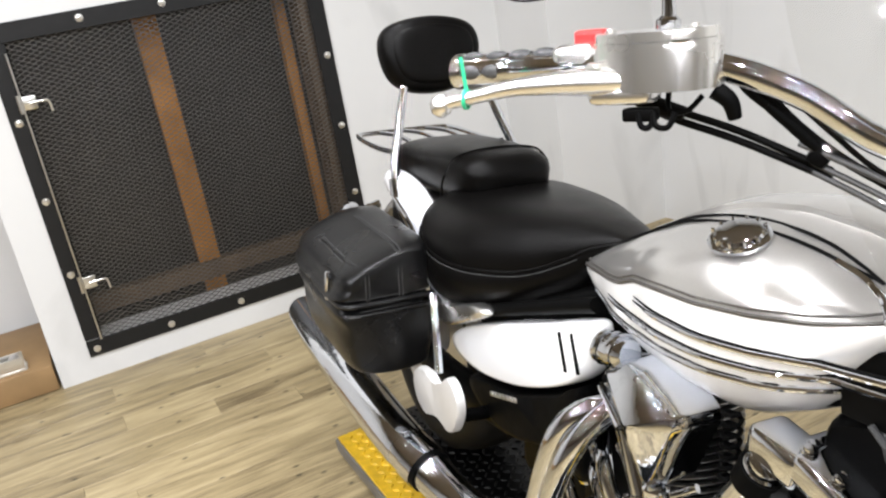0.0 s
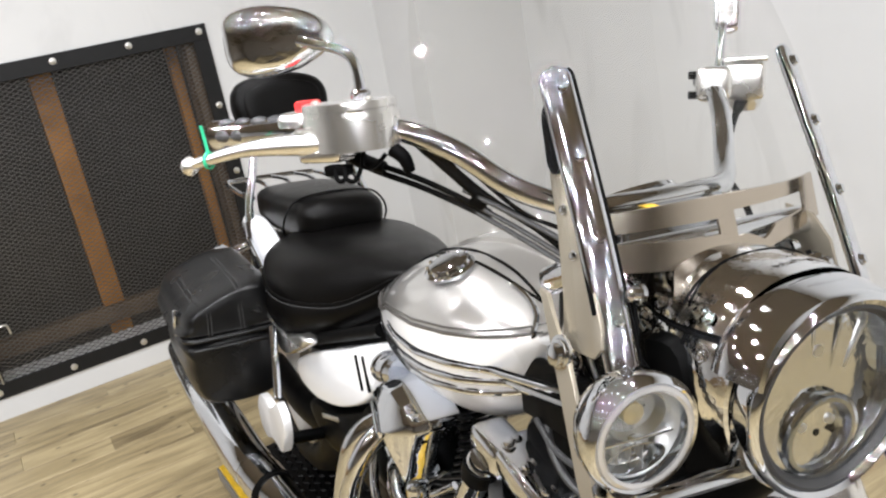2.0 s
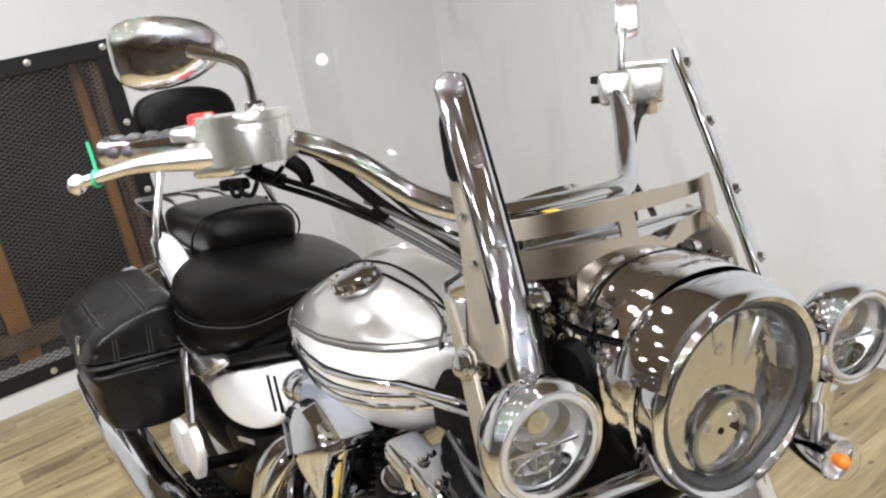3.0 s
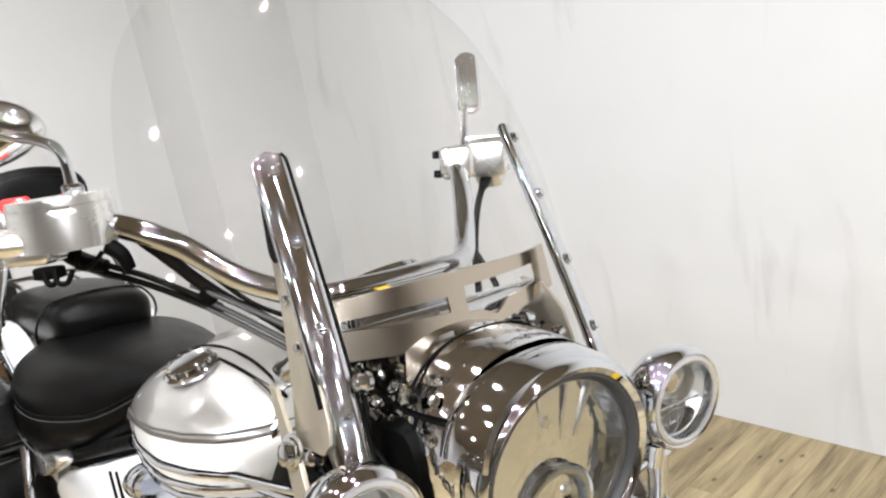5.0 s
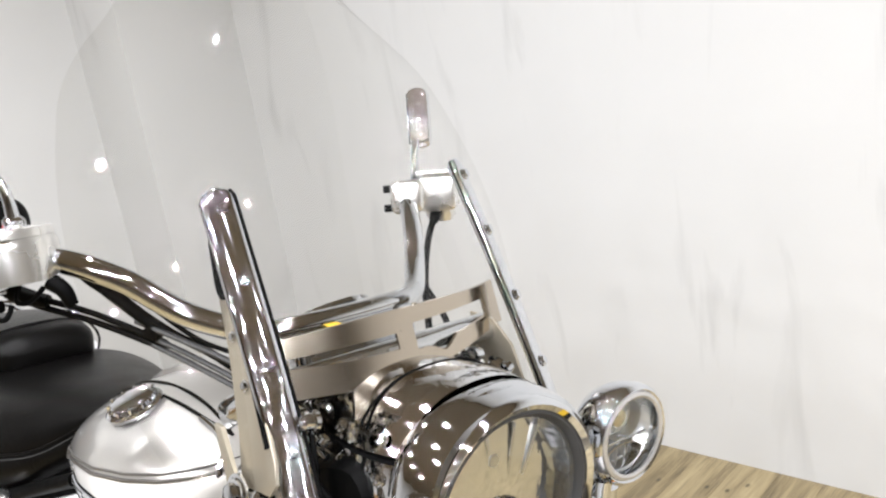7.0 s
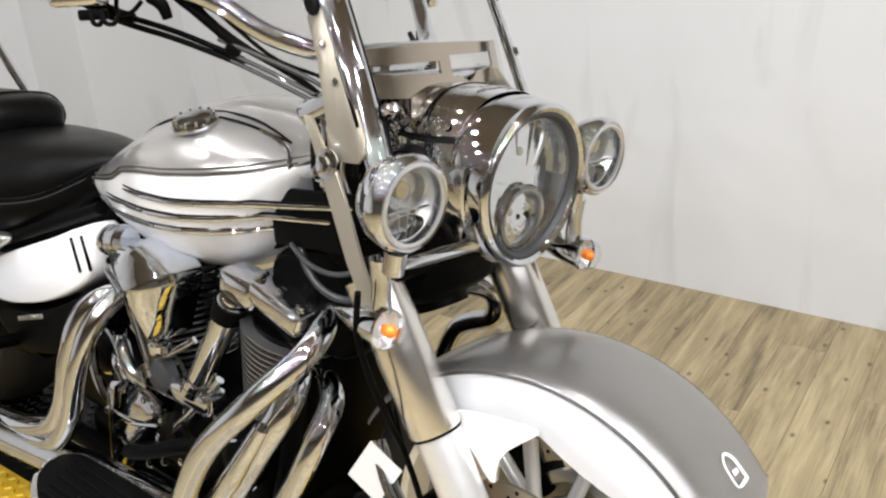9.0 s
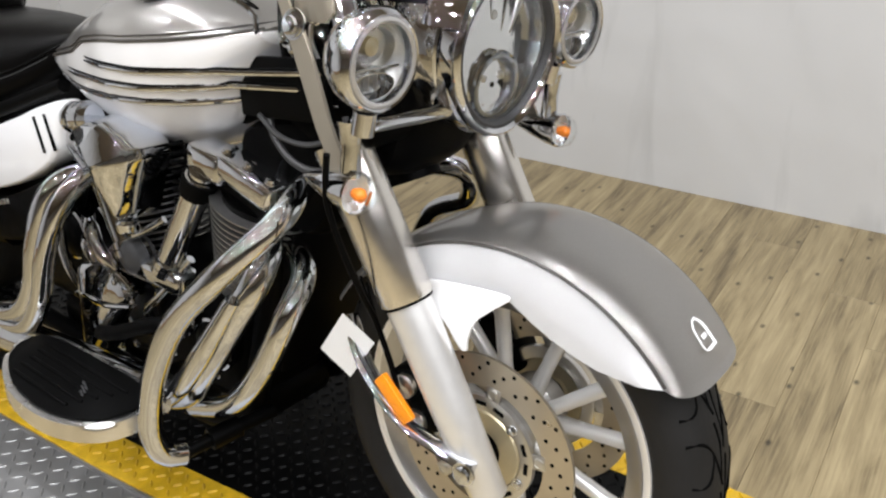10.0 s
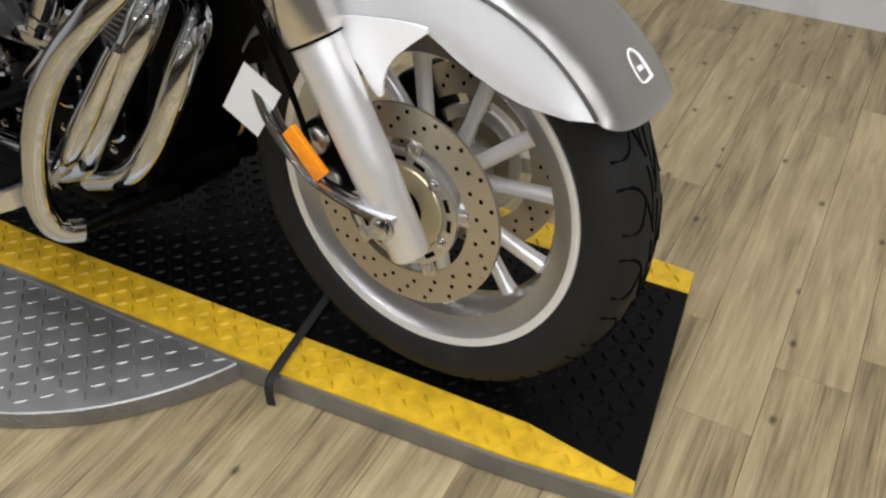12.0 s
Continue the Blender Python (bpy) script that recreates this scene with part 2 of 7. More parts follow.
    bp.inputs["Strength"].default_value, bp.inputs["Distance"].default_value = 0.25, 0.001
    nt.links.new(n2.outputs["Fac"], bp.inputs["Height"])
    nt.links.new(bp.outputs[0], b.inputs["Normal"])
    return m


M["floor"] = wood_floor()


# ---- mesh helpers ----
def mesh_of(name, bm, material, smooth=40):
    me = bpy.data.meshes.new(name)
    bmesh.ops.recalc_face_normals(bm, faces=bm.faces)
    bm.to_mesh(me)
    bm.free()
    me.materials.append(material)
    for p in me.polygons:
        p.use_smooth = smooth > 0
    if smooth:
        me.set_sharp_from_angle(angle=radians(smooth))
    return me


def part(name, bm, material, parent, label="", smooth=40):
    ob = new(name, mesh_of(name, bm, material, smooth))
    ob.parent = parent
    return tagged(ob, label) if label else ob


def thing(name, bm, material, label, category, group="", kind="", smooth=40):
    ob = new(name, mesh_of(name, bm, material, smooth))
    return tagged(ob, label, category, group, kind)


def empty(name, m, label, category, group=""):
    ob = new(name)
    ob.matrix_world = m
    ob.empty_display_size = 0.1
    return tagged(ob, label, category, group)


def box(sx, sy, sz, m=None, bevel=0.0, seg=2, bm=None):
    b = bmesh.new()
    bmesh.ops.create_cube(b, size=1.0, matrix=Matrix.Diagonal((sx, sy, sz, 1)))
    if bevel:
        bmesh.ops.bevel(b, geom=b.edges[:], offset=bevel, segments=seg, affect="EDGES", profile=0.5)
    if m is not None:
        bmesh.ops.transform(b, matrix=m, verts=b.verts)
    return join(bm, b)


def join(bm, b):
    if bm is None:
        return b
    me = bpy.data.meshes.new("tmp")
    b.to_mesh(me)
    b.free()
    bm.from_mesh(me)
    bpy.data.meshes.remove(me)
    return bm


def at(x, y, z):
    return Matrix.Translation((x, y, z))


def aim(a, b):
    """Matrix whose z axis runs from a to b, at a."""
    d = Vector(b) - Vector(a)
    return Matrix.Translation(a) @ d.to_track_quat("Z", "Y").to_matrix().to_4x4()


def loft(rings, bm=None, cap=True, closed=True):
    b = bmesh.new()
    vs = [[b.verts.new(p) for p in r] for r in rings]
    for r0, r1 in zip(vs, vs[1:]):
        n = len(r0)
        for i in range(n if closed else n - 1):
            j = (i + 1) % n
            b.faces.new((r0[i], r0[j], r1[j], r1[i]))
    if cap and closed:
        b.faces.new(vs[0][::-1])
        b.faces.new(vs[-1])
    return join(bm, b)


def spline(pts, n=8):
    p = [Vector(q) for q in pts]
    out = []
    for i in range(len(p) - 1):
        a, b, c, d = p[max(i - 1, 0)], p[i], p[i + 1], p[min(i + 2, len(p) - 1)]
        for k in range(n):
            t = k / n
            out.append(0.5 * ((2 * b) + (c - a) * t + (2 * a - 5 * b + 4 * c - d) * t * t + (3 * b - a - 3 * c + d) * t ** 3))
    out.append(p[-1])
    return out


def tube(pts, r, sides=14, n=6, bm=None, flat=1.0, straight=False):
    """A pipe along the points; r a number or one a point; flat squeezes it along its local up."""
    path = [Vector(q) for q in pts] if straight else spline(pts, n)
    if isinstance(r, (list, tuple)):
        k = [i * (len(r) - 1) / (len(path) - 1) for i in range(len(path))]
        rad = [float(np.interp(q, range(len(r)), r)) for q in k]
    else:
        rad = [r] * len(path)
    rings = []
    t0 = (path[1] - path[0]).normalized()
    up = Vector((0, 0, 1)) if abs(t0.z) < 0.9 else Vector((1, 0, 0))
    for i, q in enumerate(path):
        t = (path[min(i + 1, len(path) - 1)] - path[max(i - 1, 0)]).normalized()
        s = t.cross(up).normalized()
        up = s.cross(t).normalized()
        rings.append([q + (s * math.cos(a) + up * math.sin(a) * flat) * rad[i] for a in [2 * math.pi * j / sides for j in range(sides)]])
    return loft(rings, bm)


def shell(profile, m, sides=48, sy=1.0):
    """Turn a closed (radius, height) outline round the local z axis."""
    rings = [[Vector((max(r, 1e-5) * math.cos(a), max(r, 1e-5) * math.sin(a) * sy, h)) for r, h in profile] for a in [2 * math.pi * j / sides for j in range(sides)]]
    rings.append(rings[0])
    bm = loft(rings, None, False, True)
    bmesh.ops.remove_doubles(bm, verts=bm.verts, dist=1e-4)
    bmesh.ops.dissolve_degenerate(bm, edges=bm.edges, dist=1e-5)
    bmesh.ops.transform(bm, matrix=m, verts=bm.verts)
    return bm


def lathe(profile, m=None, sides=32, bm=None, sx=1.0, sy=1.0, cap=True):
    """Turn (radius, height) points round the local z axis."""
    rings = [[Vector((max(r, 1e-4) * math.cos(a) * sx, max(r, 1e-4) * math.sin(a) * sy, h)) for a in [2 * math.pi * j / sides for j in range(sides)]] for r, h in profile]
    b = loft(rings, None, cap)
    if m is not None:
        bmesh.ops.transform(b, matrix=m, verts=b.verts)
    return join(bm, b)


def prism(outline, depth, m=None, bevel=0.0, bm=None, seg=2):
    """Extrude an outline in the local xy plane along z from 0 to depth."""
    b = bmesh.new()
    lo = [b.verts.new((x, y, 0)) for x, y in outline]
    hi = [b.verts.new((x, y, depth)) for x, y in outline]
    n = len(lo)
    b.faces.new(lo[::-1])
    top = b.faces.new(hi)
    for i in range(n):
        b.faces.new((lo[i], lo[(i + 1) % n], hi[(i + 1) % n], hi[i]))
    if bevel:
        bmesh.ops.bevel(b, geom=list(top.edges), offset=bevel, segments=seg, affect="EDGES", profile=0.5)
    if m is not None:
        bmesh.ops.transform(b, matrix=m, verts=b.verts)
    return join(bm, b)


def smooth_outline(pts, n=6):
    p = [Vector((x, y, 0)) for x, y in pts]
    k = len(p)
    out = []
    for i in range(k):
        a, b, c, d = p[i - 1], p[i], p[(i + 1) % k], p[(i + 2) % k]
        for j in range(n):
            t = j / n
            q = 0.5 * ((2 * b) + (c - a) * t + (2 * a - 5 * b + 4 * c - d) * t * t + (3 * b - a - 3 * c + d) * t ** 3)
            out.append((q.x, q.y))
    return out


def bolt(m, r=0.008, h=0.006, bm=None):
    return lathe([(r * 1.3, 0), (r * 1.3, h * 0.35), (r, h * 0.4), (r * 0.95, h * 0.85), (r * 0.6, h)], m, 12, bm)


SIDE = Matrix(((1, 0, 0, 0), (0, 0, -1, 0), (0, 1, 0, 0), (0, 0, 0, 1)))   # local xy -> world xz, z -> -y (towards the right side)
MIRROR = Matrix.Diagonal((1, -1, 1, 1))


def mirrored(bm):
    bmesh.ops.transform(bm, matrix=MIRROR, verts=bm.verts)
    return bm


# ---- room ----
def structure(name, bm, material, label, smooth=0):
    return thing(name, bm, material, label, name.split("_")[0], kind="structure", smooth=smooth)


T_WALL = 0.15
floor = structure("floor", box(FLOOR_E - FLOOR_W + 0.3, WALL_N - FLOOR_S + 1.2, 0.1, at((FLOOR_E + FLOOR_W) / 2, (WALL_N + FLOOR_S) / 2 + 0.4, -0.056)),
                  M["plywood"], "light brown wood-look vinyl plank floor")
# north wall with the square opening behind the grate
GX0, GX1, GZ0, GZ1 = -0.70, 0.365, 0.135, 1.235
WALL_END = -0.865
nb = None
for x0, x1, z0, z1 in ((WALL_END, GX0, 0, CEIL), (GX1, 1.25, 0, CEIL), (GX0, GX1, 0, GZ0), (GX0, GX1, GZ1, CEIL)):
    nb = box(x1 - x0, T_WALL, z1 - z0, at((x0 + x1) / 2, WALL_N + T_WALL / 2, (z0 + z1) / 2), bm=nb)
structure("wall_north", nb, M["wall"], "white painted wall with a caged square opening")
# corner pier
PIER_X, PIER_Y = 1.145, 2.645
structure("wall_pier", box(WALL_E - PIER_X, 0.8, CEIL, at((WALL_E + PIER_X) / 2, PIER_Y + 0.4, CEIL / 2)), M["wall"], "white painted boxed-out pier in the corner")
structure("wall_east", box(T_WALL, WALL_N - FLOOR_S + 1.0, CEIL, at(WALL_E + T_WALL / 2, (WALL_N + FLOOR_S) / 2 + 0.3, CEIL / 2)), M["wall"], "plain white painted wall with faint scuffs")
# south and west walls are added out of view to shape the reflections
structure("wall_south", box(FLOOR_E - FLOOR_W + 0.3, T_WALL, CEIL, at((FLOOR_E + FLOOR_W) / 2, FLOOR_S - T_WALL / 2, CEIL / 2)), M["darkwall"], "unseen tan wall added for the chrome to reflect")
structure("wall_west", box(T_WALL, WALL_N - FLOOR_S + 1.2, CEIL, at(FLOOR_W - T_WALL / 2, (WALL_N + FLOOR_S) / 2 + 0.4, CEIL / 2)), M["darkwall"], "unseen tan wall added for the chrome to reflect")
structure("ceiling", box(FLOOR_E - FLOOR_W + 0.3, WALL_N - FLOOR_S + 1.4, 0.1, at((FLOOR_E + FLOOR_W) / 2, (WALL_N + FLOOR_S) / 2 + 0.4, CEIL + 0.05)), M["ceiling"], "unseen brown-tan ceiling, toned for the chrome's reflections")
# recess beside the caged wall
structure("wall_recess", box(WALL_END - FLOOR_W, T_WALL, CEIL, at((WALL_END + FLOOR_W) / 2, WALL_N + 0.62, CEIL / 2)), M["wall"], "grey-white wall set back beside the cage")
structure("wall_return", box(0.06, 0.45, CEIL, at(WALL_END + 0.03, WALL_N + T_WALL + 0.2, CEIL / 2)), M["wall"], "white painted wall return")
thing("wooden_step", box(WALL_END - FLOOR_W - 0.01, 0.5, 0.1, at((WALL_END + FLOOR_W) / 2 - 0.006, WALL_N + 0.255, 0.052), 0.004), M["plywood"],
      "low brown plywood step beside the white wall", "step")


def ceiling_lamp():
    ob = thing("ceiling_lamp", lathe([(0.085, 0), (0.085, -0.012), (0.066, -0.016), (0.064, -0.006), (0.0, -0.006)], None, 24), M["trimwhite"],
               "round white recessed ceiling downlight, switched on", "lamp", "ceiling downlights")
    return ob


first = ceiling_lamp()
for i, (x, y) in enumerate(LAMPS):
    if i == 0:
        first.matrix_world = at(x, y, CEIL)
    else:
        copy_thing(first, at(x, y, CEIL))
    l = bpy.data.lights.new("downlight", "AREA")
    l.shape, l.size, l.energy, l.color = "DISK", 0.036, LAMP_POWER, LAMP_COLOR
    new("downlight", l).matrix_world = at(x, y, CEIL - 0.02)

# ---- caged opening ----
gx, gz, gw, gh = (GX0 + GX1) / 2, (GZ0 + GZ1) / 2, GX1 - GX0, GZ1 - GZ0
cage = empty("wall_cage", at(gx, WALL_N, gz), "black iron framed cage of expanded steel mesh over a wall opening", "cage")
FW = 0.062
for name, sx, sz, x, z in (("frame_bar", gw + 2 * 0.045, FW, 0, gh / 2 + 0.014), ("frame_bar", gw + 2 * 0.045, FW, 0, -gh / 2 - 0.018),
                           ("frame_bar", FW, gh - 0.034, -gw / 2 - 0.014, 0), ("frame_bar", FW, gh - 0.034, gw / 2 + 0.014, 0)):
    bm = box(sx, 0.006, sz, at(x, -0.005, z), 0.0015, 1)
    part(name, bm, M["iron"], cage, smooth=30)
for i in range(5):
    for x, z in ((-gw / 2 - 0.014 + (gw + 0.028) * i / 4, gh / 2 + 0.018), (-gw / 2 - 0.014 + (gw + 0.028) * i / 4, -gh / 2 - 0.022)):
        part("bolt", bolt(at(x, -0.008, z) @ pose(0, 0, 0, 90), 0.010, 0.007), M["zinc"], cage)
for i in (1, 2, 3):
    for x in (-gw / 2 - 0.018, gw / 2 + 0.018):
        part("bolt", bolt(at(x, -0.008, -gh / 2 + gh * i / 4) @ pose(0, 0, 0, 90), 0.010, 0.007), M["zinc"], cage)


def expanded(w, h, dx, dz, r):
    bm = bmesh.new()
    rows, cols = int(h / dz), int(w / dx)
    for j in range(rows):
        for s in (0, 1):
            pts = []
            for i in range(2 * cols + 1):
                x = -w / 2 + i * dx / 2
                z = -h / 2 + j * dz + (dz / 2 if (i + s) % 2 else 0) * (1 if s == 0 else 1)
                z = -h / 2 + (j + (0.5 if (i % 2) else 0.0) * (1 if s == 0 else -1)) * dz
                pts.append(Vector((x, 0, z)))
            a = [[bm.verts.new(p + Vector((0, oy, oz))) for oy, oz in ((-r, -r * .8), (r, -r * .8), (r, r * .8), (-r, r * .8))] for p in pts]
            for q0, q1 in zip(a, a[1:]):
                for k in range(4):
                    bm.faces.new((q0[k], q0[(k + 1) % 4], q1[(k + 1) % 4], q1[k]))
    return bm


mesh_ob = part("steel_mesh", expanded(gw - 0.004, gh - 0.004, 0.0330, 0.0165, 0.0016), M["mesh"], cage, "diamond expanded steel mesh", smooth=0)
mesh_ob.location = (0, 0.012, 0)
tagged(mesh_ob, kind="stuff")
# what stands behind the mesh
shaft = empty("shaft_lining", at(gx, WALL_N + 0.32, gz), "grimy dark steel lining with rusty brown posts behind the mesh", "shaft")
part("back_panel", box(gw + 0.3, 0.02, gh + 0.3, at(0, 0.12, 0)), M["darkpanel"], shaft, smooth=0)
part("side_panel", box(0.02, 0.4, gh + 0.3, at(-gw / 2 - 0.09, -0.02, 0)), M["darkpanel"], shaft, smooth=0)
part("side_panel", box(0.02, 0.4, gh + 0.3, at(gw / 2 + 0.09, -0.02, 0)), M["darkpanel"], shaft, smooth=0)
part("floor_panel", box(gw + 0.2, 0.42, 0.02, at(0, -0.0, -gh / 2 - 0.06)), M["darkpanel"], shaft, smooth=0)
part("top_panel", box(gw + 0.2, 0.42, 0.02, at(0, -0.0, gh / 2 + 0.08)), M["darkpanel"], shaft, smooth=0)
for x, w in ((-0.042, 0.085), (0.468, 0.04)):
    part("rusty_post", box(w, 0.05, gh + 0.2, at(x, -0.10, 0.0), 0.004), M["rust"], shaft)
part("wooden_rail", box(gw + 0.1, 0.06, 0.07, at(0, -0.12, -gh / 2 + 0.075), 0.004), M["oldwood"], shaft, "dark weathered wooden rail")
part("wooden_jamb", box(0.04, 0.12, gh - 0.01, at(gw / 2 - 0.022, -0.22, 0), 0.004), M["oldwood"], shaft, "dark weathered wooden jamb")


def cage_latch():
    e = part("latch", box(0.05, 0.012, 0.045, at(0, -0.02, 0), 0.003), M["zinc"], cage, "zinc slide latch")
    part("latch_arm", tube([(0.0, -0.03, 0.0), (0.045, -0.032, 0.0), (0.06, -0.03, -0.006), (0.064, -0.028, -0.04)], 0.004, 8), M["zinc"], e)
    part("latch_pin", tube([(-0.028, -0.03, -0.03), (-0.028, -0.03, 0.03)], 0.006, 8, straight=True), M["zinc"], e)
    return e


for z in (0.335, -0.315):
    cage_latch().location = (-gw / 2 + 0.03, 0, z)
part("rod", tube([(-gw / 2 + 0.01, -0.026, gh / 2 - 0.05), (-gw / 2 + 0.01, -0.026, -gh / 2 + 0.015)], 0.0035, 8, straight=True), M["zinc"], cage, "thin steel rod")

# steel door roller and bracket on the step beside the wall's end
rl = empty("door_roller", at(-1.01, 3.09, 0.102), "small grey steel roller bracket standing on the plywood step", "bracket")
part("base", box(0.11, 0.07, 0.006, at(0, 0, 0.003), 0.001), M["zinc"], rl)
part("side_plate", box(0.10, 0.005, 0.05, at(0, -0.028, 0.028), 0.001), M["zinc"], rl)
part("side_plate", box(0.10, 0.005, 0.05, at(0, 0.028, 0.028), 0.001), M["zinc"], rl)
part("roller", tube([(0.02, -0.024, 0.034), (0.02, 0.024, 0.034)], 0.018, 16, straight=True), M["cast"], rl)
part("pin", tube([(-0.03, -0.034, 0.034), (-0.03, 0.034, 0.034)], 0.006, 10, straight=True), M["zinc"], rl)



# ---- turntable, runway ----
def tread(area, z, step, length, bm, inside, ang=0.0, hh=0.0036):
    """Raised lens-shaped bars of tread plate, alternating in direction."""
    x0, x1, y0, y1 = area
    i = 0
    y = y0
    while y < y1:
        x, j = x0, 0
        while x < x1:
            a = ang + (radians(45) if (i + j) % 2 else radians(-45))
            if inside(x, y):
                c, s = math.cos(a), math.sin(a)
                w = length * 0.15
                ring = [(-0.5 * length, 0, 0), (-0.2 * length, -w, 0), (0.2 * length, -w, 0), (0.5 * length, 0, 0), (0.2 * length, w, 0), (-0.2 * length, w, 0)]
                top = [(-0.3 * length, 0, hh), (0.3 * length, 0, hh)]
                v = [bm.verts.new((x + px * c - py * s, y + px * s + py * c, z + pz)) for px, py, pz in ring + top]
                for f in ((0, 1, 6), (1, 2, 7, 6), (2, 3, 7), (3, 4, 7), (4, 5, 6, 7), (5, 0, 6)):
                    bm.faces.new([v[k] for k in f])
            x += step
            j += 1
        y += step
        i += 1
    return bm


PLAT = 0.045
TT, TR = (0.067, 0.743), 0.53
turntable = empty("turntable", at(TT[0], TT[1], 0), "round worn steel tread-plate turntable on the floor", "turntable")
part("deck", lathe([(TR - 0.004, 0.0), (TR, 0.002), (TR, 0.036), (TR - 0.003, 0.038), (0, 0.038)], None, 96), M["steel"], turntable, smooth=30)
tb = tread((-TR, TR, -TR, TR), 0.0378, 0.027, 0.0245, bmesh.new(), lambda x, y: math.hypot(x, y) < TR - 0.02, hh=0.0016)
tagged(part("tread_pattern", tb, M["steel"], turntable, "raised tread bars"), kind="stuff")
rb = bmesh.new()
for i in range(130):
    a = 2 * math.pi * i / 130
    t = Matrix.Rotation(a, 4, "Z") @ at(TR, 0, 0.019) @ pose(0, 0, 0, 45 if i % 2 else -45)
    box(0.003, 0.004, 0.02, t, bm=rb)
tagged(part("rim_pattern", rb, M["steel"], turntable), kind="stuff")

RUN_R = [(-0.185, 1.94), (-0.178, 0.8), (-0.150, 0.2), (-0.118, -0.20), (-0.092, -0.378)]      # right edge of the runway, rear to front
RUN_RI = [(-0.085, 1.94), (-0.094, 0.8), (-0.066, 0.2), (-0.050, -0.20), (-0.070, -0.374)]
RUN_LI = [(0.315, 1.94), (0.325, 0.8), (0.33, 0.2), (0.332, -0.20), (0.338, -0.328)]
RUN_L = [(0.40, 1.94), (0.405, 0.8), (0.405, 0.2), (0.40, -0.20), (0.396, -0.322)]
runway = empty("lift_runway", at(0, 0, 0), "black tread-plate runway with yellow painted edges across the turntable", "runway")


def strip(a, b, z0, z1):
    return prism(a + b[::-1], z1 - z0, at(0, 0, z0), 0.002)


part("plate", strip(RUN_RI, RUN_LI, 0.002, PLAT), M["plate"], runway, "black painted tread plate", smooth=30)
part("yellow_edge", strip(RUN_R, RUN_RI, 0.002, PLAT + 0.0005), M["yellow"], runway, "worn yellow painted edge", smooth=30)
part("yellow_edge", strip(RUN_LI, RUN_L, 0.002, PLAT + 0.0005), M["yellow"], runway, "worn yellow painted edge", smooth=30)


def xin(poly, y):
    ys = [q[1] for q in poly][::-1]
    return float(np.interp(y, ys, [q[0] for q in poly][::-1]))


g = 0.0235
front = lambda x: -0.372 + 0.115 * (x + 0.09)
tagged(part("tread_pattern", tread((-0.2, 0.42, -0.37, 1.93), PLAT, g, 0.021, bmesh.new(), lambda x, y: y > front(x) + 0.02 and xin(RUN_RI, y) + 0.008 < x < xin(RUN_LI, y) - 0.008), M["plate"], runway), kind="stuff")
tagged(part("tread_pattern", tread((-0.2, 0.42, -0.37, 1.93), PLAT + 0.0005, g, 0.021, bmesh.new(), lambda x, y: y > front(x) + 0.02 and (xin(RUN_R, y) + 0.010 < x < xin(RUN_RI, y) - 0.006 or xin(RUN_LI, y) + 0.006 < x < xin(RUN_L, y) - 0.010)), M["yellow"], runway), kind="stuff")
# bare steel skirt along the right side
sk = None
for (xa, ya), (xb, yb) in zip(RUN_R, RUN_R[1:]):
    d = Vector((xb - xa, yb - ya, 0))
    sk = box(d.length, 0.006, PLAT - 0.006, at((xa + xb) / 2 - 0.004, (ya + yb) / 2, PLAT / 2) @ Matrix.Rotation(math.atan2(d.y, d.x), 4, "Z"), bm=sk)
part("side_skirt", sk, M["steel"], runway, "bare tread-steel side skirt", smooth=0)
thing("tie_strap", tube([(0.067, 0.221, PLAT + 0.0065), (-0.057, 0.205, PLAT + 0.0065), (-0.150, 0.192, PLAT + 0.0065), (-0.176, 0.187, PLAT - 0.004), (-0.182, 0.184, 0.006)], 0.008, 8, 4, flat=0.3),
      M["strap"], "thin black webbing tie strap lying across the runway", "strap")


# ---- motorcycle: local x ahead, y to its left, z up; the front axle stands over the origin ----
BIKE = at(0, 0, PLAT) @ pose(0, 0, 0, 0, 0, -94) @ pose(0, 0, 0, -7.5) @ at(0, -0.02, 0)
bike = empty("motorcycle", BIKE, "silver and pearl white chromed cruiser motorcycle leaning on its stand", "motorcycle")


def interp(xs, ys, x):
    return float(np.interp(x, xs, ys))


# fuel tank: stations from the rear tip to the front
TX = [-0.990, -0.955, -0.90, -0.86, -0.80, -0.755, -0.70, -0.64, -0.56, -0.48, -0.42, -0.38, -0.355]
TW = [0.060, 0.098, 0.124, 0.138, 0.162, 0.176, 0.190, 0.203, 0.208, 0.198, 0.180, 0.157, 0.132]      # half width
TS = [0.722, 0.737, 0.750, 0.759, 0.772, 0.782, 0.806, 0.817, 0.826, 0.837, 0.847, 0.855, 0.860]      # height of the colour split
TB = [0.706, 0.690, 0.670, 0.655, 0.638, 0.630, 0.625, 0.625, 0.640, 0.688, 0.745, 0.798, 0.830]      # bottom
TT_ = [0.735, 0.762, 0.792, 0.812, 0.843, 0.864, 0.887, 0.905, 0.917, 0.908, 0.891, 0.876, 0.868]     # top at the middle


def tank_at(x):
    return interp(TX, TW, x), interp(TX, TS, x), interp(TX, TB, x), interp(TX, TT_, x)


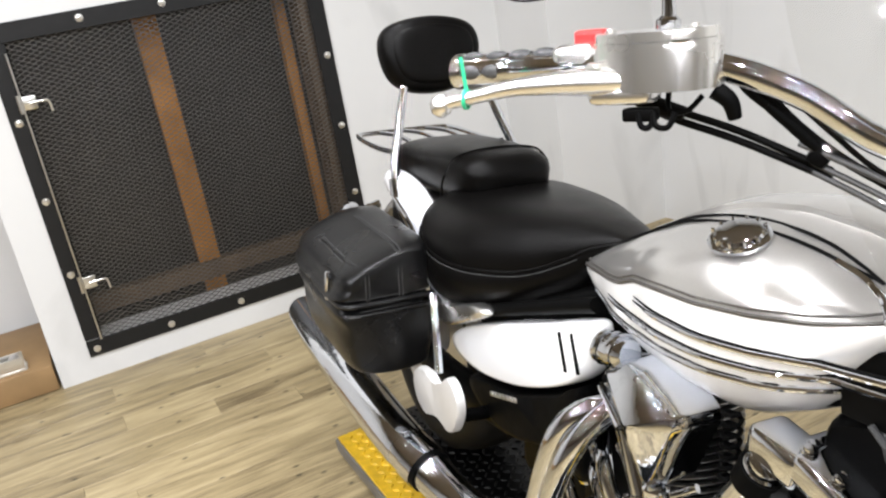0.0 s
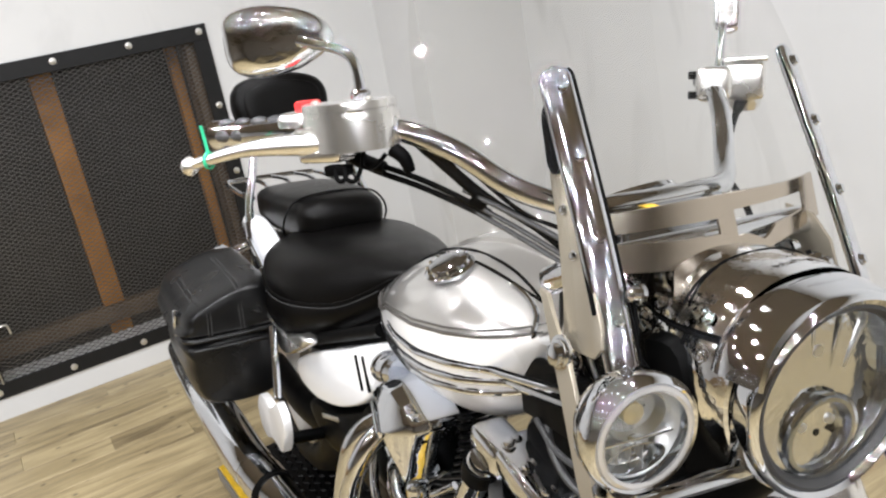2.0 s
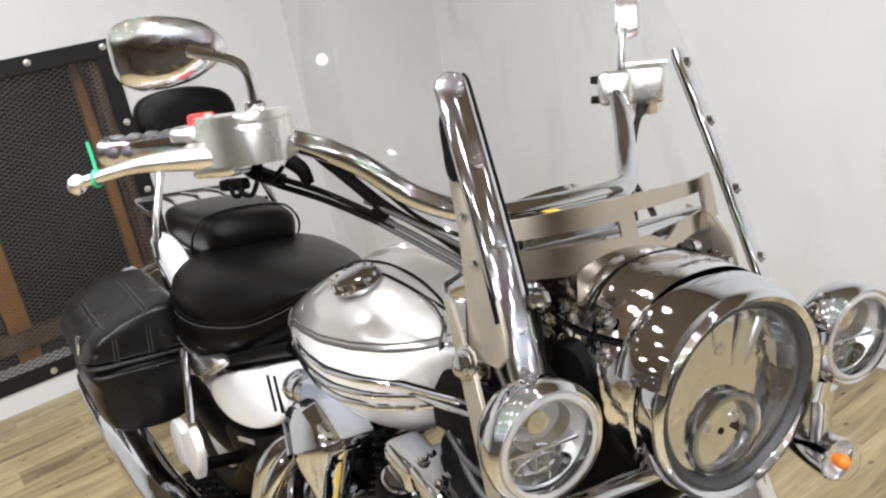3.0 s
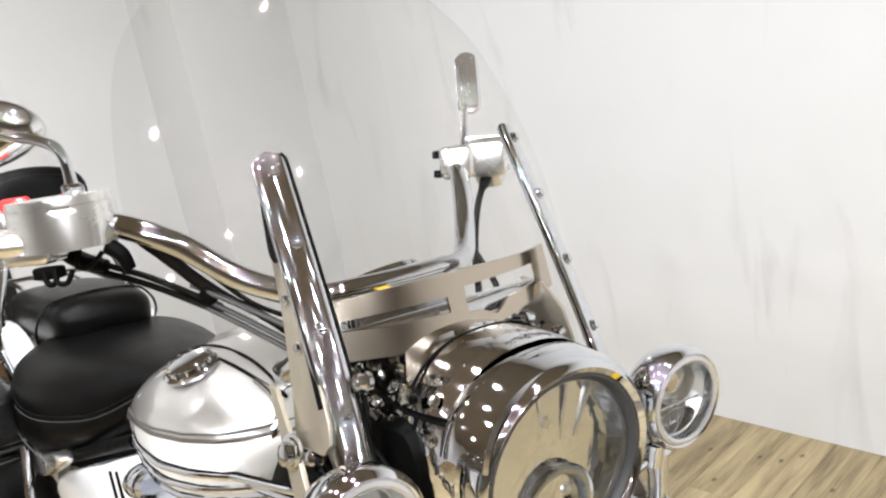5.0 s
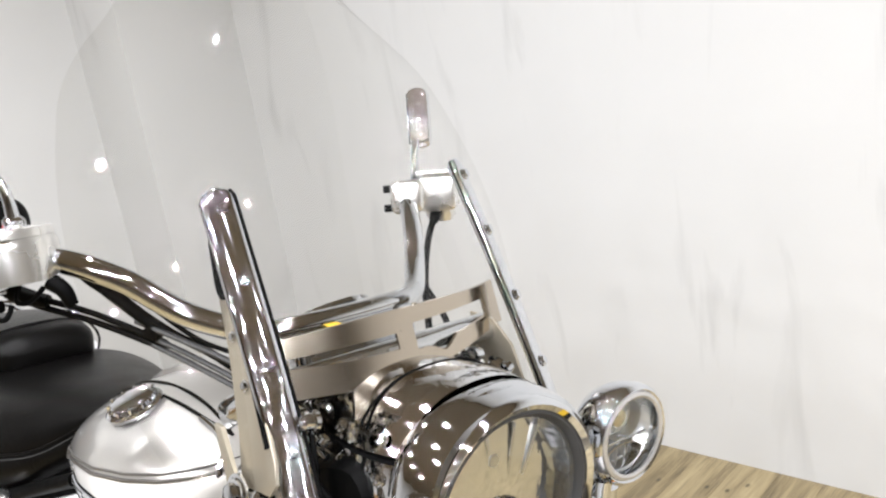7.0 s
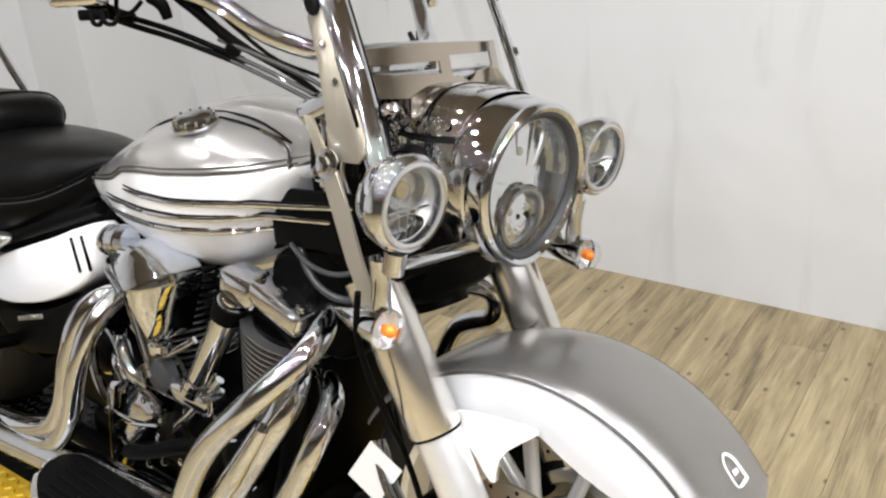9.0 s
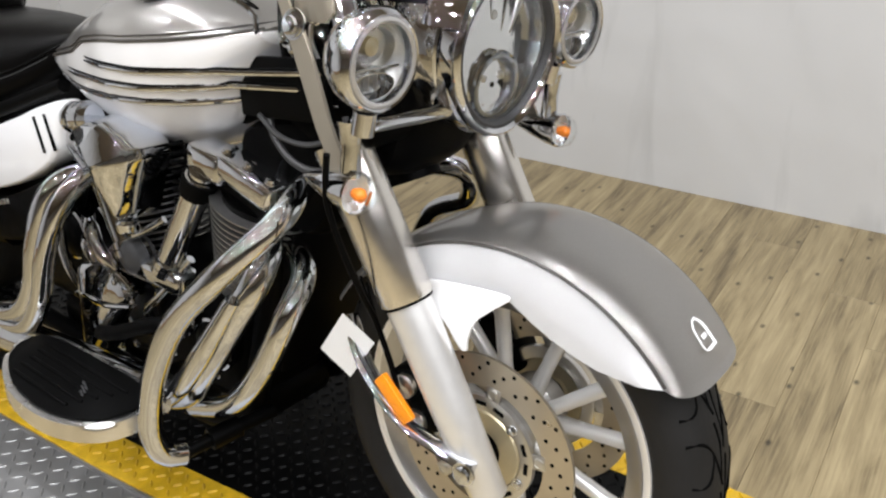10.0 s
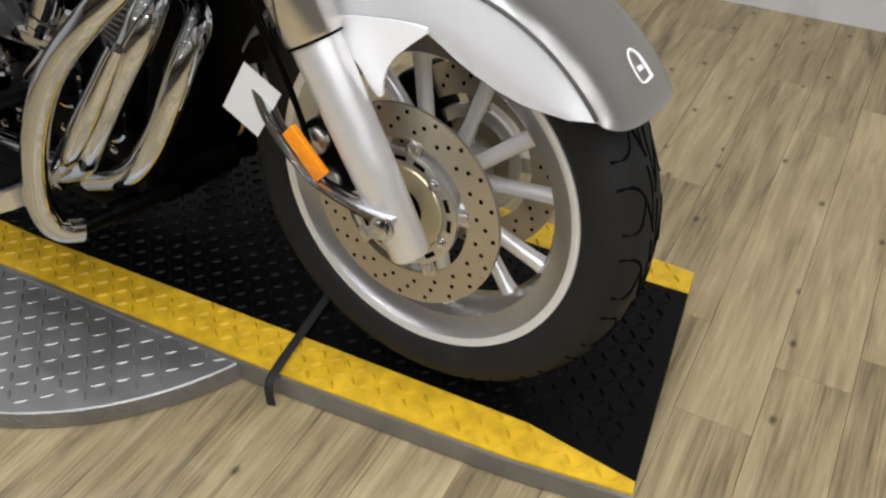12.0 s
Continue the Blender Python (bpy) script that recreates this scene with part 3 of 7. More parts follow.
def tank_point(x, a, grow=0.0):
    """a: 0 at the split on the right side, 90 on top, 180 on the left split; below 0 under the split."""
    w, s, b, t = tank_at(x)
    c, q = math.cos(radians(a)), math.sin(radians(a))
    e = 0.86
    y = -(w + grow) * math.copysign(abs(c) ** e, c)
    z = s + ((t - s + grow) * abs(q) ** 0.95 if q > 0 else -(s - b + grow) * abs(q) ** 0.9)
    if q < 0:
        y *= 1 - 0.10 * q * q
    return Vector((x, y, z))


def tank_side(x, z, grow=0.0):
    w, s, b, t = tank_at(x)
    if z < s:
        k = min(1, (s - z) / (s - b))
        a = -math.degrees(math.asin(k ** (1 / 0.9)))
    else:
        k = min(1, (z - s) / (t - s))
        a = math.degrees(math.asin(k ** (1 / 0.95)))
    return tank_point(x, a, grow)


fx = [TX[0] + (TX[-1] - TX[0]) * (1 - math.cos(math.pi * i / 40)) / 2 for i in range(41)]
up_rings = [[tank_point(x, a) for a in range(0, 181, 6)] for x in fx]
lo_rings = [[tank_point(x, a) for a in range(0, -181, -6)] for x in fx]


def capped(rings):
    bm = loft(rings, None, False, False)
    for ring in (rings[0], rings[-1]):
        vs = [bm.verts.new(p) for p in ring]
        bm.faces.new(vs)
    bmesh.ops.remove_doubles(bm, verts=bm.verts, dist=1e-5)
    return bm


tank = part("fuel_tank", capped(up_rings), M["silver"], bike, "silver metallic fuel tank", smooth=50)
part("tank_side_panel", capped(lo_rings), M["pearl"], tank, "pearl white lower tank panel", smooth=50)
for off in (0.004, 0.011):
    for sgn in (1, -1):
        pts = [tank_side(x, tank_at(x)[1] + off, 0.0008) for x in np.linspace(-0.97, -0.357, 40)]
        part("pinstripe", tube([(p.x, p.y * sgn, p.z) for p in pts], 0.0016 if off > 0.005 else 0.0024, 6, 2), M["pinstripe"], tank)

# seats
def pad(stations, e_top=0.75, n=22):
    """stations: x, half width, bottom, shoulder height, top."""
    rings = []
    for x, w, b, s, t in stations:
        ring = []
        for i in range(2 * n):
            a = 2 * math.pi * i / (2 * n)
            c, q = math.cos(a), math.sin(a)
            y = w * math.copysign(abs(c) ** 0.6, c)
            z = s + ((t - s) * abs(q) ** e_top if q > 0 else -(s - b) * abs(q) ** 0.55)
            ring.append(Vector((x, y, z)))
        rings.append(ring)
    return loft(rings)


def stations(xs, *cols, n=5):
    out = []
    tabs = [spline([(x, 0, c) for x, c in zip(xs, col)], n) for col in cols]
    for k in range(len(tabs[0])):
        out.append((tabs[0][k].x, *[t[k].z for t in tabs]))
    return out


def seat_ring(x, w, b, s, t, n=26):
    """A domed top over a seam at the shoulder, and a skirt that tucks in below it."""
    top = [Vector((x, w * math.copysign(abs(math.cos(a)) ** 0.8, math.cos(a)), s + (t - s) * abs(math.sin(a)) ** 0.85)) for a in [math.pi * i / n for i in range(n + 1)]]
    side = [Vector((x, -w * k, s - 0.004 + (b - s) * v)) for k, v in ((1.0, 0.02), (1.022, 0.12), (1.035, 0.35), (1.01, 0.62), (0.94, 0.85), (0.84, 1.0))]
    return top + side + [Vector((p.x, -p.y, p.z)) for p in side[::-1]]


SEAT = stations([-0.95, -0.99, -1.03, -1.09, -1.15, -1.25, -1.35, -1.44, -1.49, -1.51],
                [0.030, 0.062, 0.090, 0.125, 0.158, 0.200, 0.215, 0.200, 0.150, 0.080],
                [0.730, 0.700, 0.665, 0.635, 0.605, 0.578, 0.560, 0.560, 0.575, 0.610],
                [0.766, 0.752, 0.726, 0.694, 0.677, 0.666, 0.670, 0.690, 0.705, 0.700],
                [0.774, 0.777, 0.780, 0.782, 0.781, 0.777, 0.771, 0.766, 0.758, 0.720])
rider = part("rider_seat", loft([seat_ring(*q) for q in SEAT]), M["leather"], bike, "black leather rider seat", smooth=60)
pillion = part("pillion_seat", pad(stations([-1.385, -1.395, -1.425, -1.48, -1.58, -1.68, -1.78, -1.85, -1.88],
                                            [0.05, 0.084, 0.104, 0.112, 0.122, 0.124, 0.116, 0.092, 0.05],
                                            [0.765, 0.748, 0.735, 0.725, 0.715, 0.71, 0.71, 0.72, 0.74],
                                            [0.79, 0.79, 0.79, 0.79, 0.79, 0.785, 0.78, 0.775, 0.77],
                                            [0.80, 0.818, 0.832, 0.836, 0.832, 0.826, 0.816, 0.80, 0.78])), M["leather"], bike, "black leather passenger seat", smooth=60)

# backrest
def pillow(outline, depth, m, puff=0.35):
    """A cushion: the outline stacked in shrinking layers along z."""
    o = smooth_outline(outline, 6)
    cx, cy = sum(p[0] for p in o) / len(o), sum(p[1] for p in o) / len(o)
    rings = []
    for k in range(9):
        a = -math.pi / 2 + math.pi * k / 8
        s = 1 - puff * (1 - abs(math.cos(a)) ** 0.55)
        rings.append([m @ Vector((cx + (x - cx) * s, cy + (y - cy) * s, depth / 2 * math.sin(a))) for x, y in o])
    return loft(rings)


BACK = at(-1.78, -0.023, 1.02) @ pose(0, 0, 0, 0, -10, 0) @ Matrix(((0, 0, 1, 0), (1, 0, 0, 0), (0, 1, 0, 0), (0, 0, 0, 1)))
backrest = part("backrest", pillow([(-0.104, 0.072), (-0.131, 0.02), (-0.110, -0.056), (-0.05, -0.090), (0.04, -0.090), (0.106, -0.060), (0.131, 0.02), (0.100, 0.074), (0.0, 0.092)], 0.075, BACK),
                M["leather"], bike, "black leather passenger backrest", smooth=60)
part("back_panel", pillow([(-0.085, 0.055), (-0.105, 0.015), (-0.088, -0.046), (-0.04, -0.070), (0.035, -0.070), (0.085, -0.048), (0.105, 0.015), (0.082, 0.056), (0.0, 0.070)], 0.02, BACK @ at(0, 0, 0.032)), M["leather"], backrest, smooth=60)

# saddlebags
BAG_K = 0.87
BAG_BODY = [(-0.205, 0.545), (-0.430, 0.545), (-0.436, 0.50), (-0.430, 0.44), (-0.405, 0.402), (-0.33, 0.388), (-0.235, 0.392), (-0.205, 0.42)]
BAG_LID = [(-0.202, 0.550), (-0.436, 0.550), (-0.441, 0.585), (-0.430, 0.622), (-0.375, 0.660), (-0.300, 0.692), (-0.235, 0.700), (-0.204, 0.680)]


def bag_z(z):
    return interp([0.388, 0.5475, 0.700], [0.398, 0.573, 0.686], z)


BAG_BODY, BAG_LID = ([(-0.205 + (y + 0.205) * BAG_K, bag_z(z)) for y, z in sec] for sec in (BAG_BODY, BAG_LID))


def bag_block(section, x0, x1, k_end, reach=0.085):
    """A leather box: the section run from x0 to x1 with rounded ends that shrink towards its middle."""
    o = smooth_outline(section, 4)
    cy, cz = sum(p[0] for p in o) / len(o), sum(p[1] for p in o) / len(o)
    rings = []
    for i in range(25):
        x = x0 + (x1 - x0) * (1 - math.cos(math.pi * i / 24)) / 2
        d = min(x - x0, x1 - x)
        k = 1.0 if d > reach else k_end + (1 - k_end) * math.sqrt(max(0.0, 1 - (1 - d / reach) ** 2))
        rings.append([Vector((x, cy + (y - cy) * k, cz + (z - cz) * k)) for y, z in o])
    return loft(rings)


def saddlebag(sg):
    turn = (lambda b: b) if sg > 0 else mirrored
    b = part("saddlebag", turn(bag_block(BAG_BODY, -1.735, -1.366, 0.76)), M["bagleather"], bike, "black leather hard saddlebag", smooth=60)
    part("lid", turn(bag_block(BAG_LID, -1.742, -1.358, 0.72)), M["bagleather"], b, "sloped black leather lid", smooth=60)
    return b


bag = saddlebag(1)

# front wheel
AXZ, WY = 0.322, 0.02
WHEEL = at(0, WY, AXZ) @ pose(0, 0, 0, 90)


def ring_lathe(profile, sides=96, m=WHEEL):
    rings = [[Vector((r * math.cos(a), r * math.sin(a), h)) for r, h in profile] for a in [2 * math.pi * j / sides for j in range(sides)]]
    rings.append(rings[0])
    bm = loft(rings, None, False, True)
    bmesh.ops.remove_doubles(bm, verts=bm.verts, dist=1e-6)
    bmesh.ops.transform(bm, matrix=m, verts=bm.verts)
    return bm


RIM = [(0.236, 0.046), (0.2405, 0.050), (0.238, 0.055), (0.229, 0.054), (0.217, 0.043), (0.198, 0.038), (0.190, 0.02), (0.190, -0.02), (0.198, -0.038), (0.217, -0.043), (0.229, -0.054), (0.238, -0.055), (0.2405, -0.050), (0.236, -0.046), (0.207, -0.03), (0.203, 0.0), (0.207, 0.03)]
wheel = part("front_wheel", ring_lathe(RIM), M["rim"], bike, "cast alloy front wheel", smooth=50)
part("rim_barrel", ring_lathe([(0.2262, 0.0525), (0.2160, 0.0440), (0.1972, 0.0390), (0.1890, 0.0205), (0.1890, -0.0205), (0.1972, -0.0390), (0.2160, -0.0440), (0.2262, -0.0525), (0.222, -0.044), (0.202, -0.030), (0.197, 0.0), (0.202, 0.030), (0.222, 0.044)]), M["barrel"], wheel, "dark inner barrel of the rim", smooth=50)
part("tyre", ring_lathe([(0.232, 0.048), (0.246, 0.058), (0.268, 0.0645), (0.288, 0.061), (0.302, 0.048), (0.310, 0.026), (0.3125, 0.0), (0.310, -0.026), (0.302, -0.048), (0.288, -0.061), (0.268, -0.0645), (0.246, -0.058), (0.232, -0.048), (0.230, 0.0)]),
     M["rubber"], wheel, "black front tyre", smooth=60)

# fork
def fork_x(z):
    return 0.045 - 0.54 * (z - 0.301)


for s in (-1, 1):
    fy = lambda z: 0.142 * s - 0.06 * (z - 0.32)
    leg = part("fork_leg", tube([(fork_x(z), fy(z), z) for z in (0.292, 0.296, 0.42, 0.55)], [0.023, 0.0265, 0.0305, 0.032], 24, straight=True), M["forkalu"], bike, "satin fork lower leg")
    part("fork_cover", tube([(fork_x(z), fy(z), z) for z in (0.55, 0.555, 0.70, 0.745)], [0.034, 0.0375, 0.0375, 0.0375], 24, straight=True), M["forkcover"], leg, "polished silver fork cover, tinted tan for the mirrored floor")

# front fender
FA = [28, 34, 41, 46, 51, 58, 65, 72, 81, 88, 95, 110, 130, 150, 172]
FL = [0.315, 0.318, 0.312, 0.285, 0.265, 0.252, 0.247, 0.248, 0.258, 0.262, 0.25, 0.245, 0.245, 0.25, 0.255]     # lower edge radius of the flank


def fend_ring(a, cols):
    """Points across half the fender at angle a: from the crown (0) over the stripe (1) down to the lower edge (2)."""
    out = []
    lo = interp(FA, FL, a)
    crown = 0.320 + 0.026 * (math.cos(radians(a - 36)) ** 2 if a < 126 else 0)
    stripe = 0.300 + 0.024 * (math.cos(radians(a - 45)) ** 2 if a < 135 else 0)
    ca, sa = math.cos(radians(a)), math.sin(radians(a))
    for k in cols:
        if k <= 1:
            y = 0.094 * math.sin(k * math.pi / 2) ** 0.9
            r = crown + (stripe - crown) * (1 - math.cos(k * math.pi / 2)) ** 1.1
        else:
            q = k - 1
            r = stripe + (lo - stripe) * q
            y = 0.094 + 0.013 * math.sin(min(1, q * 1.3) * math.pi / 2)
        out.append((r * ca, y, AXZ + r * sa))
    return out


def fend_sheet(a_of, cols, both, n=44):
    rings = []
    for i in range(n + 1):
        half = []
        for k in cols:
            end = 150 if both else 132
            a = a_of(k) + (end - a_of(k)) * i / n
            half.append(fend_ring(a, [k])[0])
        if both:
            ring = [(x, -y, z) for x, y, z in half[::-1]] + half[1:]
        else:
            ring = [(x, both_side * y, z) for x, y, z in half for both_side in (-1,)]
        rings.append([Vector((x, y + WY * 0.5, z)) for x, y, z in ring])
    bm = loft(rings, None, False, False)
    bmesh.ops.solidify(bm, geom=bm.faces[:], thickness=0.003)
    return bm


fend = part("front_fender", fend_sheet(lambda k: 34.5 + 5 * k ** 2.5, [i / 10 for i in range(11)], True), M["silver"], bike, "silver front fender with white flanks", smooth=60)
flank = fend_sheet(lambda k: 39.5 + 3 * (k - 1), [1 + i / 8 for i in range(9)], False)
part("fender_flank", flank.copy(), M["pearl"], fend, "pearl white fender flank", smooth=60)
part("fender_flank", mirrored(flank), M["pearl"], fend, "pearl white fender flank", smooth=60)
for k in (0.955, 1.0):
    for sg in (-1, 1):
        pts = []
        for i in range(30):
            x, y, z = fend_ring(39.8 + 92 * i / 29, [k])[0]
            pts.append((x * 1.003, sg * (y + 0.001) + WY * 0.5, AXZ + (z - AXZ) * 1.003))
        part("pinstripe", tube(pts, 0.0016, 6, 2), M["pinstripe"], fend)

# headlight and lamps
FWD = Matrix(((0, 0, 1, 0), (1, 0, 0, 0), (0, 1, 0, 0), (0, 0, 0, 1)))     # local z ahead, x to the left, y up
HL = at(-0.062, 0.024, 0.856) @ pose(0, 0, 0, 0, 4, -3) @ FWD @ Matrix.Diagonal((1.0, 0.95, 0.93, 1))


def egg(bm, k=0.11):
    """Narrow the lower half of a lamp part that is turned round the headlight's axis."""
    inv = HL.inverted()
    for v in bm.verts:
        p = inv @ v.co
        if p.y < 0.02:
            p.x *= 1 - k * min(1.0, (0.02 - p.y) / 0.12) ** 1.3
            v.co = HL @ p
    return bm


headlight = part("headlight", egg(shell([(0.05, -0.29), (0.086, -0.275), (0.098, -0.20), (0.104, -0.13), (0.107, -0.07), (0.109, -0.03), (0.113, -0.004), (0.112, 0.004), (0.107, 0.008), (0.101, 0.004), (0.099, -0.012), (0.099, -0.06), (0.07, -0.2), (0.05, -0.285)], HL, 64, sy=1.05)),
                 M["smooth_chrome"], bike, "large chrome headlight nacelle", smooth=50)
part("seal", egg(shell([(0.1005, -0.016), (0.1005, 0.002), (0.097, 0.003), (0.091, -0.004), (0.091, -0.016)], HL, 64, sy=1.05)), M["seal"], headlight, "dark grey rubber seal")
part("lens", egg(lathe([(0.0925, -0.003), (0.08, 0.003), (0.055, 0.009), (0.02, 0.012), (0.0, 0.0122)], HL, 64, sy=1.05, cap=False)), M["glass"], headlight, "clear headlight lens")
part("reflector", egg(shell([(0.092, -0.012), (0.085, -0.03), (0.07, -0.055), (0.04, -0.075), (0.0, -0.08), (0.0, -0.083), (0.05, -0.078), (0.08, -0.05), (0.095, -0.014)], HL, 18, sy=1.05)), M["reflector"], headlight, "faceted bright reflector", smooth=8)
PR = HL @ at(0.0, -0.050, -0.02) @ Matrix.Diagonal((0.92, 0.92, 1, 1))
part("projector", shell([(0.047, -0.03), (0.05, 0.0), (0.048, 0.008), (0.043, 0.008), (0.041, 0.0), (0.03, -0.012), (0.01, -0.02), (0.0, -0.02), (0.0, -0.034)], PR, 40), M["reflector"], headlight, "round low beam reflector")
part("bulb_cap", lathe([(0.006, -0.02), (0.006, -0.004), (0.004, 0.0), (0.0, 0.0)], PR, 16), M["black"], headlight)
part("divider", box(0.160, 0.003, 0.022, HL @ at(0, 0.010, -0.046), 0.001), M["chrome"], headlight)
for i in range(9):
    part("facet", box(0.0012, 0.062, 0.012, HL @ at(-0.064 + 0.016 * i, 0.046, -0.050 - 0.01 * (1 - abs(i - 4) / 4)), 0.0004, 1), M["satin"], headlight)
# flat black ring for the shade behind the low beam
part("shadow_gap", ring_lathe([(0.055, -0.012), (0.064, -0.010), (0.064, -0.014), (0.055, -0.016)], 40, PR), M["gap"], headlight, "black ring painting the shaded gap round the low beam")
part("bulb_shield", lathe([(0.013, -0.02), (0.013, -0.006), (0.009, -0.002), (0.0, -0.002)], PR @ at(0.020, -0.004, 0), 16), M["black"], headlight, "dark bulb shield")
for x, a, m in ((-0.012, 4, "smooth_chrome"), (0.018, -10, "smooth_chrome"), (-0.045, 24, "satin"), (0.048, -26, "satin")):
    part("vane", box(0.004, 0.066, 0.030, HL @ at(x, 0.046, -0.042) @ pose(0, 0, 0, 0, 0, a), 0.0015, 2), M[m], headlight, "bright reflector vane")
part("projector_ring", ring_lathe([(0.047, 0.004), (0.052, 0.008), (0.054, 0.004), (0.050, 0.0)], 40, PR), M["chrome"], headlight)
for dx in (-0.022, 0.020):
    part("bulb_cap", lathe([(0.006, -0.012), (0.006, 0.0), (0.0, 0.002)], PR @ at(dx, 0.012, 0), 12), M["satin"], headlight)
part("bulb_cap", lathe([(0.008, -0.055), (0.008, -0.030), (0.006, -0.026), (0.0, -0.026)], HL @ at(-0.005, 0.045, 0), 16), M["satin"], headlight)
part("trim_ring", egg(ring_lathe([(0.112, -0.030), (0.1155, -0.033), (0.112, -0.037)], 64, HL @ Matrix.Diagonal((1, 1.05, 1, 1)))), M["chrome"], headlight)
for s in (-1, 1):
    FG = at(-0.083 + 0.011 * s, 0.017 + 0.207 * s, 0.866) @ pose(0, 0, 0, 0, 3, -4) @ FWD @ Matrix.Diagonal((0.91, 0.91, 0.95, 1))
    fog = part("fog_lamp", shell([(0.0, -0.062), (0.01, -0.061), (0.03, -0.058), (0.05, -0.046), (0.061, -0.028), (0.066, -0.006), (0.065, 0.004), (0.060, 0.009), (0.053, 0.005), (0.052, -0.006), (0.055, -0.018), (0.045, -0.043), (0.0, -0.056)], FG, 48), M["chrome"], bike, "round chrome fog lamp", smooth=50)
    part("lens_rim", ring_lathe([(0.0490, 0.0085), (0.0525, 0.0102), (0.0565, 0.0088), (0.0578, 0.0040), (0.0515, 0.0040)], 48, FG), M["frost"], fog, "pale frosted lens rim")
    part("lens", lathe([(0.0535, 0.002), (0.048, 0.005), (0.03, 0.009), (0.012, 0.0108), (0.0, 0.011)], FG, 48, cap=False), M["glass"], fog, "clear lamp lens")
    part("reflector", shell([(0.053, -0.006), (0.046, -0.022), (0.03, -0.034), (0.0, -0.038), (0.0, -0.041), (0.033, -0.037), (0.055, -0.008)], FG, 40), M["fog_reflector"], fog, "bright lamp reflector")
    part("projector", ring_lathe([(0.031, -0.022), (0.034, -0.008), (0.036, -0.010), (0.035, -0.024)], 36, FG @ at(0, 0.016, 0) @ Matrix.Diagonal((1, 0.75, 1, 1))), M["satin"], fog)
    part("bulb_cap", lathe([(0.012, -0.038), (0.012, -0.014), (0.006, -0.011), (0.0, -0.011)], FG @ at(0, 0.016, 0), 16), M["carrier"], fog)
    part("divider", box(0.090, 0.004, 0.016, FG @ at(0, -0.010, -0.016), 0.0015), M["chrome"], fog)
    part("lower_reflector", shell([(0.022, 0.0), (0.018, -0.014), (0.0, -0.02), (0.0, -0.022), (0.02, -0.016), (0.024, 0.0)], FG @ at(0, -0.032, -0.008) @ Matrix.Diagonal((1.5, 0.7, 1, 1)), 28), M["chrome"], fog)
    for i in range(5):
        part("flute", box(0.0015, 0.024, 0.010, FG @ at(-0.030 + 0.015 * i, -0.030, -0.022), 0.0005, 1), M["satin"], fog)

# handlebar
bar_pts = [(-0.80, -0.425, 1.07), (-0.65, -0.355, 1.086), (-0.54, -0.275, 1.092), (-0.46, -0.215, 1.065), (-0.40, -0.165, 1.02), (-0.345, -0.11, 0.997), (-0.33, -0.05, 0.995)]
bar_pts += [(x, -y, z) for x, y, z in bar_pts[:1:-1]] + [(-0.635, 0.356, 1.086), (-0.745, 0.453, 1.074)]
bar = part("handlebar", tube(bar_pts, 0.0142, 16, 6), M["chrome"], bike, "chrome handlebar")

# windshield
def shield_pt(u, v):
    """u -1..1 across, v 0..1 up."""
    z = 0.87 + 0.60 * v
    half = 0.235 + 0.06 * math.sin(math.pi * min(1, v * 1.15)) - 0.12 * max(0, v - 0.7) / 0.3 * max(0, v - 0.7) / 0.3
    y = half * u
    x = -0.185 - 0.30 * v - 0.085 * u * u - 0.02 * v * v
    return Vector((x + 0.014, y + 0.03 + 0.065 * (z - 0.95), z - 0.03 * v * u * u))


sh = [[shield_pt(-1 + 2 * i / 30, j / 24) for i in range(31)] for j in range(25)]
bm = loft(sh, None, False, False)
shield = part("windshield", bm, M["acrylic"], bike, "clear acrylic windshield on chrome struts", smooth=50)
shield.visible_shadow = False


def strut_y(z, s):
    return 0.044 + (0.168 + 0.045 * (1.18 - z)) * s


def strut_bm(s, gasket=False):
    """A flat bar with round edges and a rounded tip, turned to follow the sheet's curve."""
    line = spline([(-0.172, 0, 0.845), (-0.200, 0, 0.912), (-0.245, 0, 1.015), (-0.293, 0, 1.115), (-0.324, 0, 1.178)], 8)
    out, edge, n = [], [], len(line)
    side = Vector((-0.50, 0.866 * s, 0.0))
    for i, q in enumerate(line):
        t = (line[min(i + 1, n - 1)] - line[max(i - 1, 0)]).normalized()
        wide = (side - t * side.dot(t)).normalized()
        thick = t.cross(wide)
        left = (n - 1 - i) * 0.0075
        k = 1.0 if left > 0.018 else math.sqrt(max(0.06, 1 - ((0.018 - left) / 0.018) ** 2))
        c = Vector((q.x, strut_y(q.z, s), q.z))
        edge.append(c - wide * 0.0185 * k)
        out.append([c + wide * (0.0185 * k * math.copysign(abs(math.cos(a)) ** 0.75, math.cos(a))) + thick * (0.0085 * (0.4 + 0.6 * k) * math.sin(a)) for a in [2 * math.pi * j / 20 for j in range(20)]])
    return tube(edge[3:-1], 0.0028 if s < 0 else 0.0012, 8, 1) if gasket else loft(out)


for s in (-1, 1):
    st = part("strut", strut_bm(s), M["smooth_chrome"], shield, "chrome windshield strut", smooth=60)
    part("gasket", strut_bm(s, True), M["black"], st, "thin black rubber gasket")
    for z in (0.93, 1.01, 1.09, 1.16):
        x = interp([0.845, 0.912, 1.015, 1.115, 1.178], [-0.172, -0.200, -0.245, -0.293, -0.324], z)
        part("strut_bolt", bolt(at(x + 0.010, strut_y(z, s), z) @ pose(0, 0, 0, 0, 65, 28 * s), 0.006, 0.006), M["chrome"], st)

# wheel details
sp = 12
